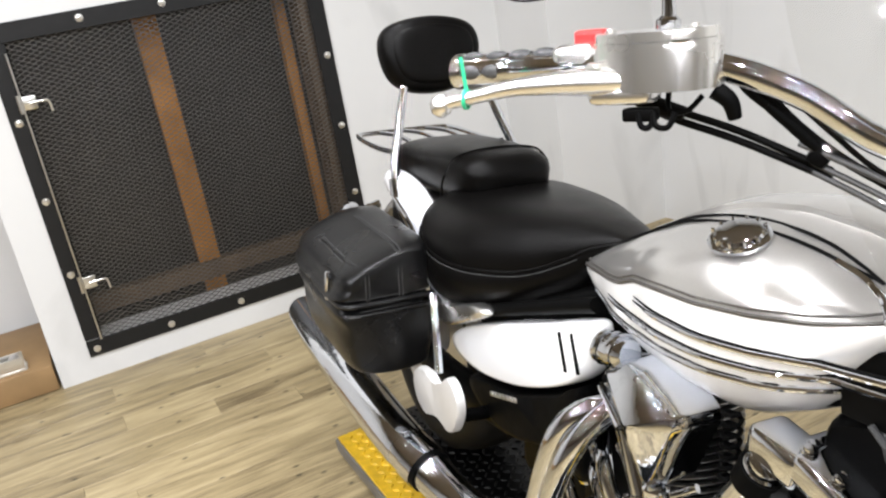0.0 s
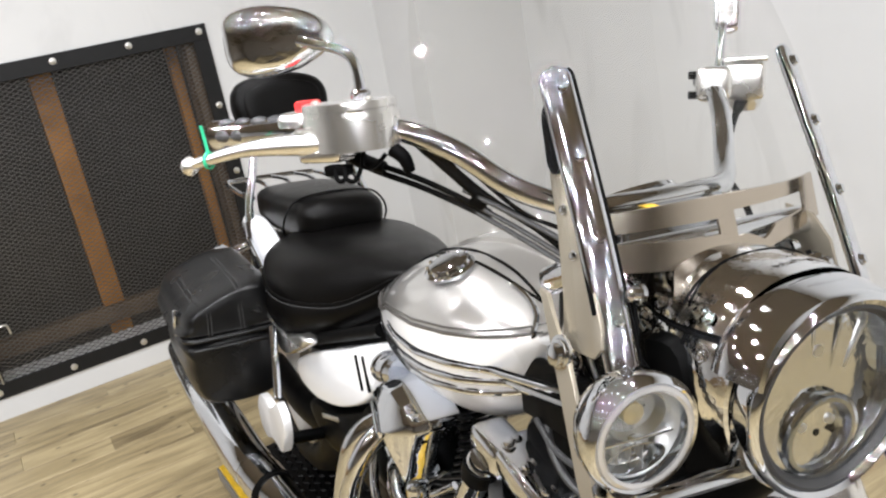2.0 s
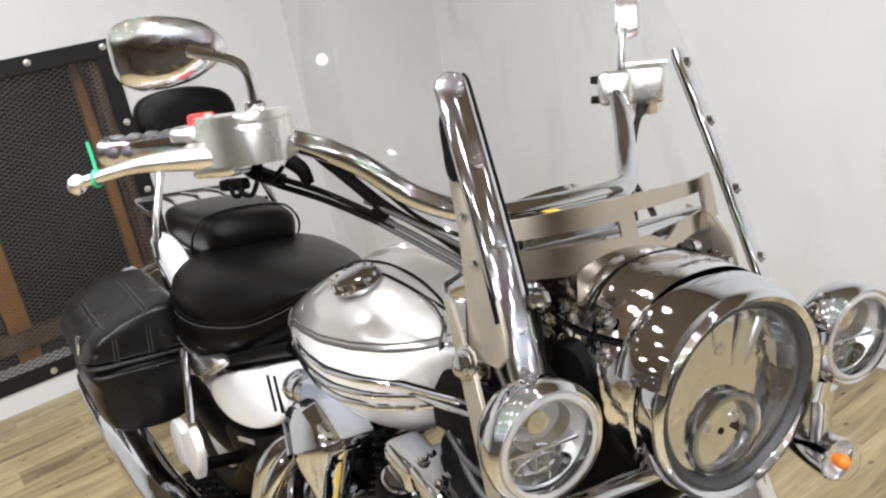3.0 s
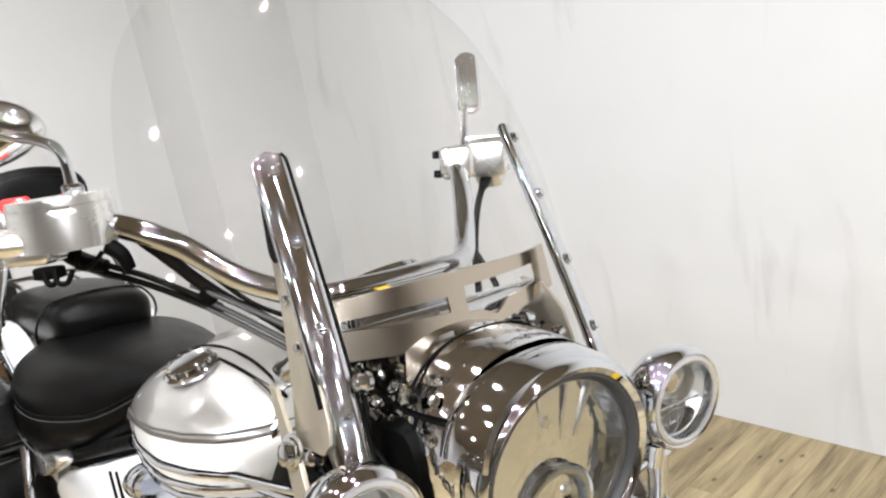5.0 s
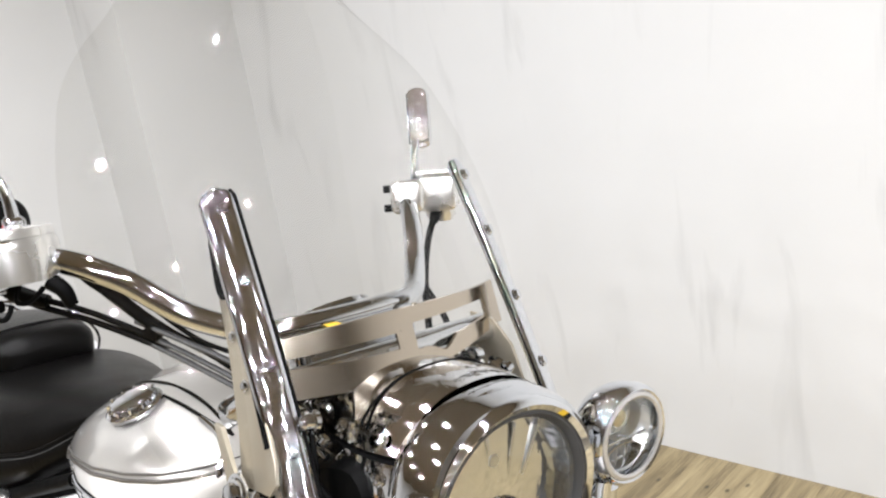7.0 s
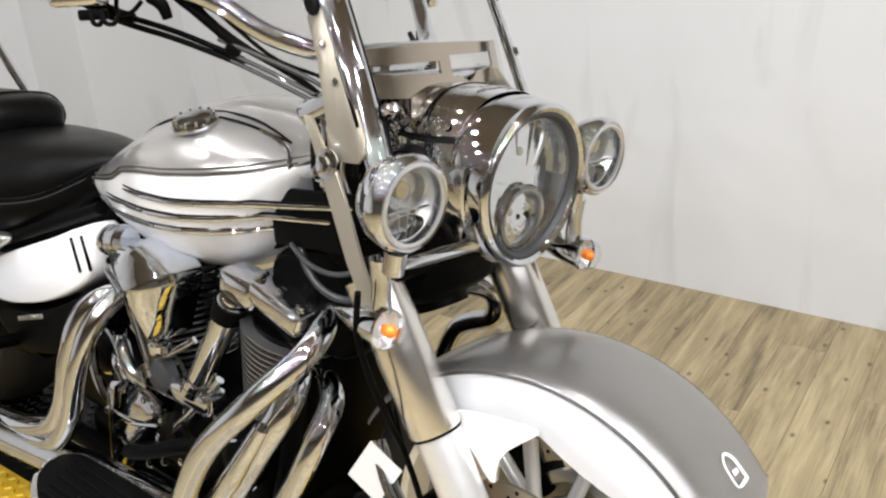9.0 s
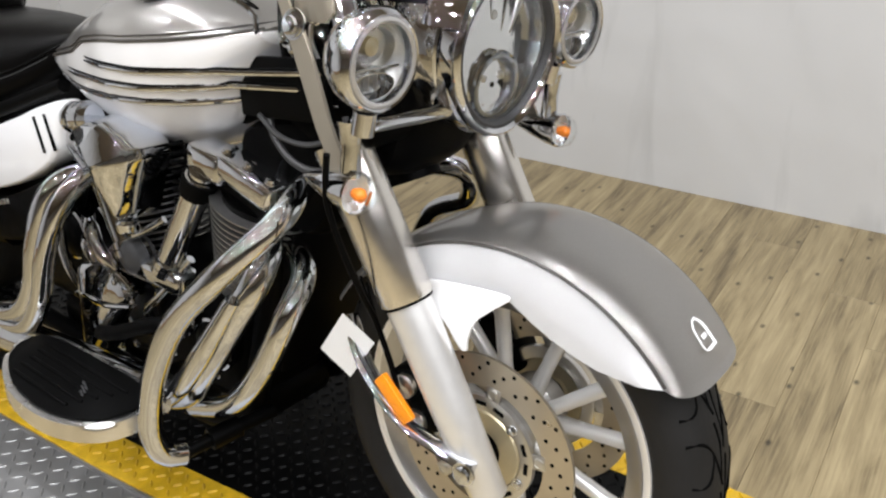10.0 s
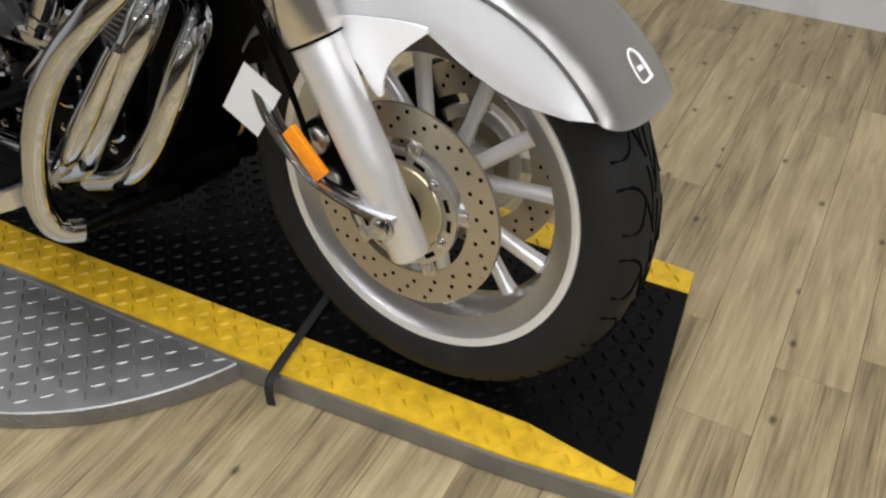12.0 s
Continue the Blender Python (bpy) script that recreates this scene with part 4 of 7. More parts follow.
part("hub", lathe([(0.02, -0.07), (0.05, -0.065), (0.052, -0.03), (0.04, -0.02), (0.04, 0.02), (0.052, 0.03), (0.05, 0.065), (0.02, 0.07)], WHEEL, 32), M["cast"], wheel)
for i in range(sp):
    a = 2 * math.pi * (i + 0.35) / sp
    h = 0.012 if i % 2 else -0.012
    pts = [WHEEL @ Vector((r * math.cos(a), r * math.sin(a), h * k)) for r, k in ((0.04, 1.6), (0.10, 1.3), (0.17, 1.0), (0.194, 0.9), (0.204, 0.8))]
    part("spoke", tube(pts, [0.015, 0.0110, 0.0115, 0.0145, 0.022], 12, 3), M["rim"], wheel)
for s in (-1, 1):
    D = WHEEL @ at(0, 0, -0.088 * s)
    dk = part("brake_disc", ring_lathe([(0.146, -0.0025), (0.146, 0.0025), (0.099, 0.0025), (0.099, -0.0025)], 72, D), M["disc"], wheel, "drilled steel brake disc", smooth=30)
    hb = None
    for i in range(20):
        for j, r in enumerate((0.138, 0.126, 0.114)):
            a = 2 * math.pi * (i + 0.33 * j) / 20
            hb = lathe([(0.0032, -0.0029), (0.0032, 0.0029)], D @ at(r * math.cos(a), r * math.sin(a), 0), 8, hb)
    # solid black plugs paint the dark of the drilled holes
    tagged(part("drilled_hole", hb, M["gap"], dk), kind="stuff")
    part("carrier", ring_lathe([(0.084, -0.004), (0.084, 0.004), (0.082, 0.005), (0.064, 0.005), (0.064, -0.005), (0.082, -0.005)], 60, D), M["satin"], wheel, "slotted silver disc spider")
    part("carrier_plate", lathe([(0.062, -0.003), (0.063, 0.004), (0.061, 0.007), (0.033, 0.008), (0.030, 0.004), (0.030, -0.003)] if s < 0 else [(0.030, 0.003), (0.030, -0.004), (0.033, -0.008), (0.061, -0.007), (0.063, -0.004), (0.062, 0.003)], D, 40, cap=False), M["carrier"], wheel, "tan anodised disc carrier")
    out = 1 if s < 0 else -1
    # black ring that paints the shade inside the hub's recess
    part("hub_seal", ring_lathe([(0.0302, 0.003 * out), (0.0302, -0.002 * out), (0.012, -0.002 * out), (0.012, 0.003 * out)], 28, D), M["gap"], wheel, "black ring standing in for the shaded hub recess")
    flip = Matrix.Identity(4) if s < 0 else pose(0, 0, 0, 180)
    for i in range(5):
        ear = D @ Matrix.Rotation(2 * math.pi * (i + 0.15) / 5, 4, "Z")
        part("carrier_arm", box(0.026, 0.024, 0.006, ear @ at(0.091, 0, 0.001 * out), 0.003), M["satin"], wheel)
        part("rivet", lathe([(0.0085, 0), (0.0085, 0.002), (0.0065, 0.003), (0.0060, 0.0015), (0.0, 0.0015)], ear @ at(0.094, 0, 0.0035 * out) @ flip, 16), M["zinc"], wheel)
        part("bolt", bolt(D @ Matrix.Rotation(2 * math.pi * (i + 0.65) / 5, 4, "Z") @ at(0.070, 0, 0.0045 * out) @ flip, 0.0065, 0.007), M["chrome"], wheel)
        for k in (-0.16, 0.16):
            part("carrier_slot", box(0.0065, 0.018, 0.0004, D @ Matrix.Rotation(2 * math.pi * (i + 0.15 + k) / 5, 4, "Z") @ at(0.0735, 0, 0.0053 * out), 0.0), M["gap"], wheel, smooth=0)
    cal = part("brake_caliper", box(0.055, 0.075, 0.105, at(-0.088, WY - 0.105 * s, 0.385) @ pose(0, 0, 0, 0, -28, 0), 0.014, 3), M["blackpaint"], bike, "four-piston brake caliper")
    for dz in (-0.025, 0.025):
        part("piston_cap", lathe([(0.018, 0), (0.018, 0.008), (0.014, 0.011), (0, 0.011)], at(-0.088 + dz * 0.4, WY - 0.142 * s, 0.385 - dz) @ pose(0, 0, 0, 90 if s > 0 else -90), 20), M["satin"], cal)
axle = part("axle", lathe([(0.012, -0.130), (0.017, -0.128), (0.017, -0.115), (0.011, -0.112), (0.011, 0.112), (0.017, 0.115), (0.017, 0.130)], WHEEL, 20), M["blackpaint"], bike)
# tread grooves of the front tyre: raised black lines paint their shade
gb = None
for i in range(20):
    for s in (-1, 1):
        a = 2 * math.pi * (i + (0.5 if s > 0 else 0)) / 20
        for line in (((0.004, -0.02), (0.012, 0.05), (0.020, 0.13), (0.030, 0.19), (0.044, 0.22), (0.057, 0.225)), ((0.022, 0.15), (0.030, 0.05), (0.042, 0.02), (0.056, 0.03)), ((0.008, 0.02), (0.004, 0.17), (0.008, 0.26))):
            q = []
            for h, da in line:
                r = interp([0, 0.026, 0.048, 0.061], [0.3120, 0.3097, 0.3016, 0.2880], h)
                q.append(WHEEL @ Vector((r * math.cos(a + da), r * math.sin(a + da), h * s)))
            gb = tube(q, 0.0023, 4, 2, gb)
tagged(part("tread_groove", gb, M["gap"], wheel), kind="stuff")

# fork details
for s in (-1, 1):
    part("collar", tube([(fork_x(0.5475), 0.142 * s - 0.0137, 0.5475), (fork_x(0.5505), 0.142 * s - 0.0139, 0.5505)], 0.0345, 28, straight=True), M["gap"], bike)
part("lower_clamp", box(0.10, 0.34, 0.045, at(-0.189, 0.02, 0.750) @ pose(0, 0, 0, 0, -26, 0), 0.015, 3), M["blackpaint"], bike, "black lower fork clamp")
part("upper_clamp", box(0.11, 0.34, 0.035, at(-0.295, 0.03, 0.955) @ pose(0, 0, 0, 0, -26, 0), 0.012, 3), M["chrome"], bike, "chrome upper fork clamp")
part("steering_head", tube([(-0.19, 0, 0.66), (-0.33, 0, 0.95)], 0.04, 20, straight=True), M["blackpaint"], bike)
part("neck_cover", pillow([(-0.36, 0.70), (-0.30, 0.86), (-0.16, 0.92), (-0.13, 0.80), (-0.17, 0.68)], 0.20, SIDE), M["blackpaint"], bike)
part("reflector", box(0.074, 0.011, 0.024, at(-0.090, -0.178, 0.408) @ pose(0, 0, 0, 0, 43, 0), 0.003), M["amber"], bike, "amber side reflector")
stay = part("fender_stay", tube([(0.040, -0.172, 0.352), (0.0, -0.172, 0.357), (-0.09, -0.165, 0.372), (-0.17, -0.15, 0.42), (-0.215, -0.13, 0.475)], 0.014, 12, 5, flat=0.5), M["chrome"], bike, "curved chrome fender stay")
part("bolt", bolt(at(0.034, -0.183, 0.350) @ pose(0, 0, 0, 90), 0.013, 0.012), M["chrome"], stay)
part("inspection_tag", box(0.062, 0.001, 0.092, at(-0.205, -0.13, 0.435) @ pose(0, 0, 0, 8, 32, 10), 0.0), M["tag"], bike, "white paper tag", smooth=0)
for k in range(3):
    part("tag_wire", tube([(-0.19 + 0.012 * k, -0.13, 0.56 - 0.006 * k), (-0.16 + 0.01 * k, -0.15, 0.555 - 0.01 * k), (-0.14 + 0.005 * k, -0.15, 0.53 - 0.01 * k)], 0.002, 6), M["black"], bike)
part("brake_hose", tube([(-0.135, -0.235, 0.76), (-0.147, -0.225, 0.705), (-0.140, -0.22, 0.665), (-0.133, -0.21, 0.627), (-0.128, -0.195, 0.588), (-0.130, -0.175, 0.552), (-0.132, -0.15, 0.508), (-0.115, -0.14, 0.45), (-0.10, -0.14, 0.41)], 0.0043, 10), M["black"], bike, "black rubber brake hose")
part("flank_bracket", prism(smooth_outline([(-0.10, 0.565), (-0.03, 0.580), (0.045, 0.586), (0.024, 0.562), (-0.003, 0.535), (-0.013, 0.506), (-0.014, 0.488), (-0.027, 0.490), (-0.052, 0.521), (-0.09, 0.545)], 3), 0.004, at(0, -0.101, 0) @ SIDE, 0.001), M["pearl"], bike, "pearl white fender bracket")

# front fender badge, a plain ring and bar
em = fend_ring(44, [0.16])[0]
EB = at(em[0] * 1.012, -em[1] + 0.036, AXZ + (em[2] - AXZ) * 1.012) @ pose(0, 0, 0, 0, 44, 0) @ pose(0, 0, 0, 0, 0, 180)
arch = [EB @ (Vector(p) * 0.85) for p in ((-0.022, -0.016, 0.001), (-0.022, 0.016, 0.001), (0.0, 0.0165, 0.001), (0.014, 0.013, 0.0012), (0.023, 0.0, 0.001), (0.014, -0.013, 0.0012), (0.0, -0.0165, 0.001), (-0.022, -0.016, 0.001))]
badge = part("badge", tube(arch, 0.0022, 6, 4, flat=0.6), M["pearl"], bike, "plain white arch-shaped fender badge")
part("badge_bar", box(0.006, 0.012, 0.0015, EB @ at(-0.004, 0, 0.001), 0.0004), M["pearl"], badge)

# light bar, signals
part("light_bar", tube([(-0.115, -0.208, 0.793), (-0.105, -0.16, 0.79), (-0.10, 0, 0.785), (-0.105, 0.16, 0.79), (-0.115, 0.208, 0.793)], 0.013, 12, 5, flat=0.7), M["chrome"], bike, "chrome light bar")
for s in (-1, 1):
    part("lamp_post", tube([(-0.105, 0.207 * s, 0.785), (-0.10, 0.207 * s, 0.812)], 0.014, 14, straight=True), M["chrome"], bike)
    SG = at(-0.098 + 0.016 * s, 0.006 + 0.214 * s, 0.710) @ pose(0, 0, 0, 0, 0, -4) @ FWD @ Matrix.Diagonal((0.86, 0.86, 1.0, 1))
    sig = part("turn_signal", shell([(0.0, -0.095), (0.002, -0.095), (0.010, -0.08), (0.020, -0.05), (0.028, -0.02), (0.031, 0.0), (0.029, 0.002), (0.027, -0.003), (0.022, -0.02), (0.0, -0.06)], SG, 32), M["chrome"], bike, "bullet-shaped chrome turn signal")
    part("signal_lens", lathe([(0.0295, 0.0), (0.0285, 0.008), (0.024, 0.016), (0.014, 0.022), (0.0, 0.0245)], SG, 32, cap=False), M["glass"], sig, "clear signal lens")
    part("signal_bulb", lathe([(0.007, -0.004), (0.010, 0.004), (0.0098, 0.010), (0.005, 0.015), (0, 0.0165)], SG, 16), M["bulb"], sig, "orange signal bulb")
    part("signal_reflector", shell([(0.0272, -0.002), (0.018, -0.012), (0.0, -0.014), (0.0, -0.016), (0.02, -0.014), (0.028, -0.004)], SG, 24), M["fog_reflector"], sig)
    part("signal_stalk", lathe([(0.0125, -0.035), (0.0135, -0.030), (0.0120, 0.0), (0.0140, 0.024), (0.0160, 0.034)], at(-0.116 + 0.012 * s, 0.008 + 0.210 * s, 0.762), 18), M["chrome"], sig)

# nacelle: a chrome bowl behind the bezel, a raised top cover and a brow over the lamp
NX = [-0.330, -0.300, -0.250, -0.190, -0.130, -0.085]
NW = [0.060, 0.078, 0.094, 0.106, 0.111, 0.105]       # half width
NT = [0.935, 0.952, 0.964, 0.969, 0.968, 0.960]       # top
NB = [0.860, 0.820, 0.785, 0.760, 0.748, 0.752]       # bottom


def nacelle_pt(x, a, grow=0.0):
    """a: 0 on the right flank, 90 on top, 180 on the left flank."""
    w, t, b = interp(NX, NW, x) + grow, interp(NX, NT, x) + grow, interp(NX, NB, x) - grow
    c, q = math.cos(radians(a)), math.sin(radians(a))
    mid = b + (t - b) * 0.55
    return Vector((x, 0.024 - w * math.copysign(abs(c) ** 0.85, c), mid + ((t - mid) if q > 0 else (mid - b)) * math.copysign(abs(q) ** 0.85, q)))


nac_x = [NX[0] + (NX[-1] - NX[0]) * i / 20 for i in range(21)]
part("nacelle_bowl", loft([[nacelle_pt(x, a) for a in range(0, 360, 8)] for x in nac_x]), M["nacelle"], headlight, "chrome nacelle bowl", smooth=50)
cover_edge = lambda x: 34 - 10 * math.sin(math.pi * min(1, max(0, (x + 0.33) / 0.245)))
cover_rings = []
for x in nac_x[1:-2]:
    e = cover_edge(x)
    cover_rings.append([nacelle_pt(x, e, 0.0)] + [nacelle_pt(x, e + 1.5 + (177 - 2 * e) * j / 18, 0.006 + 0.006 * math.sin(math.pi * j / 18)) for j in range(19)] + [nacelle_pt(x, 180 - e, 0.0)])
part("nacelle_cover", loft(cover_rings, None, False, False), M["nacelle"], headlight, "chrome nacelle top cover", smooth=50)
for k in (0, 1):
    part("cover_seam", tube([nacelle_pt(x, (cover_edge(x) - 1.5) if k == 0 else 181.5 - cover_edge(x), 0.001) for x in nac_x[1:-2]], 0.0024, 6, 2), M["gap"], headlight)
for x in (-0.245, -0.165):
    part("cover_seam", tube([nacelle_pt(x - 0.012 * math.sin(radians(a)), a, 0.0115) for a in range(38, 146, 6)], 0.0016, 6, 1), M["gap"], headlight)
    part("bowl_seam", tube([nacelle_pt(x, a, 0.0005) for a in range(-70, 30, 8)], 0.0018, 6, 1), M["gap"], headlight)
brow = []
for x, g0 in ((-0.118, 0.004), (-0.112, 0.009), (-0.095, 0.011), (-0.075, 0.010), (-0.060, 0.007), (-0.058, 0.002)):
    brow.append([nacelle_pt(max(-0.33, min(-0.085, x)), a, g0) + Vector((x - max(-0.33, min(-0.085, x)), 0, 0)) for a in range(12, 170, 6)])
part("brow", loft(brow, None, False, False), M["chrome"], headlight, "chrome brow over the headlight", smooth=50)
for x in (-0.275, -0.205, -0.135):
    for a in (cover_edge(x) + 9, cover_edge(x) - 12, 171 - cover_edge(x)):
        p, q = nacelle_pt(x, a, 0.009 if a > cover_edge(x) else 0.0), nacelle_pt(x, a, 0.05)
        part("cover_screw", bolt(aim(p, q), 0.0055, 0.006), M["chrome"], headlight)
for s in (-1, 1):
    part("nacelle_ear", pillow([(-0.35, 0.80), (-0.36, 0.92), (-0.31, 0.945), (-0.265, 0.92), (-0.245, 0.84), (-0.27, 0.78)], 0.05, at(0, 0.024 + 0.104 * s, 0) @ SIDE), M["blackpaint"], headlight, "black fork ear")

part("bezel_seam", egg(ring_lathe([(0.1050, -0.049), (0.1085, -0.049), (0.1092, -0.046), (0.1050, -0.046)], 64, HL @ Matrix.Diagonal((1, 1.05, 1, 1)))), M["gap"], headlight)

for s in (-1, 1):
    for x, z in ((-0.30, 0.915), (-0.245, 0.945), (-0.275, 0.862), (-0.225, 0.845), (-0.235, 0.90)):
        part("ear_bolt", bolt(at(x, 0.138 * s, z) @ pose(0, 0, 0, 90 if s < 0 else -90), 0.008, 0.009), M["chrome"], headlight)
    part("ear_trim", tube([(-0.325, 0.140 * s, 0.90), (-0.29, 0.146 * s, 0.932), (-0.25, 0.146 * s, 0.938), (-0.205, 0.138 * s, 0.91)], 0.006, 10, 6), M["chrome"], headlight, "chrome ear trim")
    part("ear_trim", tube([(-0.31, 0.142 * s, 0.835), (-0.26, 0.148 * s, 0.812), (-0.20, 0.144 * s, 0.81)], 0.007, 10, 6), M["chrome"], headlight)
    part("wire", tube([(-0.30, 0.146 * s, 0.88), (-0.25, 0.155 * s, 0.90), (-0.20, 0.152 * s, 0.88), (-0.16, 0.145 * s, 0.84)], 0.004, 8, 6), M["black"], headlight)

# crowded fittings round the steering head
fitting_rng = random.Random(11)
for s in (-1, 1):
    for i in range(16):
        x, z = fitting_rng.uniform(-0.335, -0.195), fitting_rng.uniform(0.80, 0.955)
        y = (0.145 + fitting_rng.uniform(-0.004, 0.012)) * s
        r = fitting_rng.uniform(0.005, 0.011)
        part("fitting", lathe([(r * 1.25, 0), (r * 1.25, r * 0.5), (r, r * 0.6), (r * 0.9, r * 1.5), (r * 0.4, r * 1.9)], at(x, y, z) @ pose(0, 0, 0, (90 if s < 0 else -90) + fitting_rng.uniform(-35, 35), fitting_rng.uniform(-40, 40), 0), 12), M["chrome"], headlight)
    for i in range(6):
        x = -0.335 + 0.024 * i
        part("wire", tube([(x, 0.150 * s, 0.95), (x + 0.02, 0.160 * s, 0.905), (x + 0.005, 0.158 * s, 0.86), (x + 0.03, 0.148 * s, 0.80)], 0.0032, 6, 5), M["black" if i % 2 else "satin"], headlight)

# windshield fittings
for s in (-1, 1):
    yb = 0.022 + 0.182 * s

    def tilt(bm):
        """Lean the plate and its fittings inwards towards the top."""
        for v in bm.verts:
            v.co.y -= 0.18 * s * (v.co.z - 0.886)
        return bm

    if s < 0:
        outline = [(-0.322, 1.090), (-0.300, 1.085), (-0.272, 1.045), (-0.200, 0.925), (-0.196, 0.905), (-0.206, 0.892), (-0.259, 0.889), (-0.269, 0.935), (-0.298, 1.011), (-0.326, 1.062)]
    else:
        outline = [(-0.280, 0.99), (-0.240, 0.985), (-0.216, 0.955), (-0.205, 0.90), (-0.262, 0.89), (-0.276, 0.93)]
    pl = part("bracket_plate", tilt(prism(outline, 0.004, at(0, yb + 0.002, 0) @ SIDE, 0.001)), M["bracket"], bike, "flat tan metal bracket plate")
    lower = [(-0.303, 0.943), (-0.287, 0.942), (-0.256, 0.903), (-0.234, 0.884), (-0.213, 0.852), (-0.172, 0.782), (-0.146, 0.745), (-0.130, 0.712), (-0.154, 0.708), (-0.171, 0.744), (-0.194, 0.77), (-0.233, 0.834), (-0.273, 0.899)]
    part("bracket_strip", tilt(prism(lower, 0.005, at(0, yb + 0.008 * s, 0) @ SIDE, 0.0012)), M["bracket"], bike, "narrow tan metal bracket strip")
    part("bolt", tilt(bolt(at(-0.250, yb - 0.012, 0.887) @ pose(0, 0, 0, 90), 0.012, 0.012)), M["chrome"], pl)
    part("washer", tilt(lathe([(0.019, 0), (0.019, 0.003), (0.012, 0.004)], at(-0.250, yb - 0.010, 0.887) @ pose(0, 0, 0, 90), 24)), M["chrome"], pl)
    for x, z in ((-0.290, 1.031), (-0.261, 0.987)) if s < 0 else ((-0.255, 0.965),):
        part("bolt", tilt(bolt(at(x, yb - 0.003, z) @ pose(0, 0, 0, 90), 0.0045, 0.004)), M["chrome"], pl)
    if s < 0:
        part("plate_slot", tilt(tube([(-0.263, yb - 0.0025, 1.018), (-0.212, yb - 0.0025, 0.937)], 0.0042, 8, straight=True, flat=0.5)), M["gap"], pl)
    if s < 0:
        part("strut_pad", tilt(prism(smooth_outline([(-0.350, 1.124), (-0.345, 1.138), (-0.332, 1.134), (-0.304, 1.090), (-0.308, 1.066), (-0.325, 1.072), (-0.338, 1.097)], 3), 0.012, at(0, yb + 0.006, 0) @ SIDE)), M["black"], shield)


def plate_strip(u0, u1, lo, hi, n=20):
    """A stretch of the flat bar behind the windshield, from u0 to u1, between two height curves."""
    rings = []
    for i in range(n + 1):
        u = u0 + (u1 - u0) * i / n
        c = shield_pt(u, 0.16)
        q = []
        for z, d in ((lo(u), 0.0), (lo(u), 0.004), (hi(u), 0.004), (hi(u), 0.0)):
            q.append(Vector((c.x - 0.002 + d - (z - 0.99) * 0.30, c.y, z - 0.012)))
        rings.append(q)
    return loft(rings)


END = 0.70
low_top = lambda u: (1.002 if u < 0 else 0.996) + 0.010 * (u / END) ** 2 - 0.012 * max(0.0, 1 - abs(u - 0.22) / 0.09)
high_bot = lambda u: (1.019 if u < 0 else 1.025) - 0.004 * (u / END) ** 2
cross = part("cross_bar", plate_strip(-0.60, END, lambda u: 0.977 + 0.006 * u - 0.005 * math.cos(u * 4.5), low_top, 40), M["strip"], shield, "flat polished metal cross bar with long openings, floor reflection tinted in", smooth=20)
part("upper_strip", plate_strip(-0.60, END, high_bot, lambda u: 1.040 + 0.003 * math.cos(u * 4.5), 40), M["strip"], cross, smooth=20)
for u0, u1 in ((-0.60, -0.50), (-0.03, 0.06), (0.56, END)):
    part("bridge", plate_strip(u0, u1, lambda u: low_top(u) - 0.0005, lambda u: high_bot(u) + 0.0005, 8), M["strip"], cross, smooth=20)

# handlebar controls
def along(a, b, along_x, side, up):
    """Frame with x along a -> b."""
    d = (Vector(b) - Vector(a)).normalized()
    s = Vector((0, 0, 1)).cross(d).normalized()
    u = d.cross(s)
    m = Matrix((d, s, u)).transposed().to_4x4()
    m.translation = Vector(a) + d * along_x + s * side + u * up
    return m


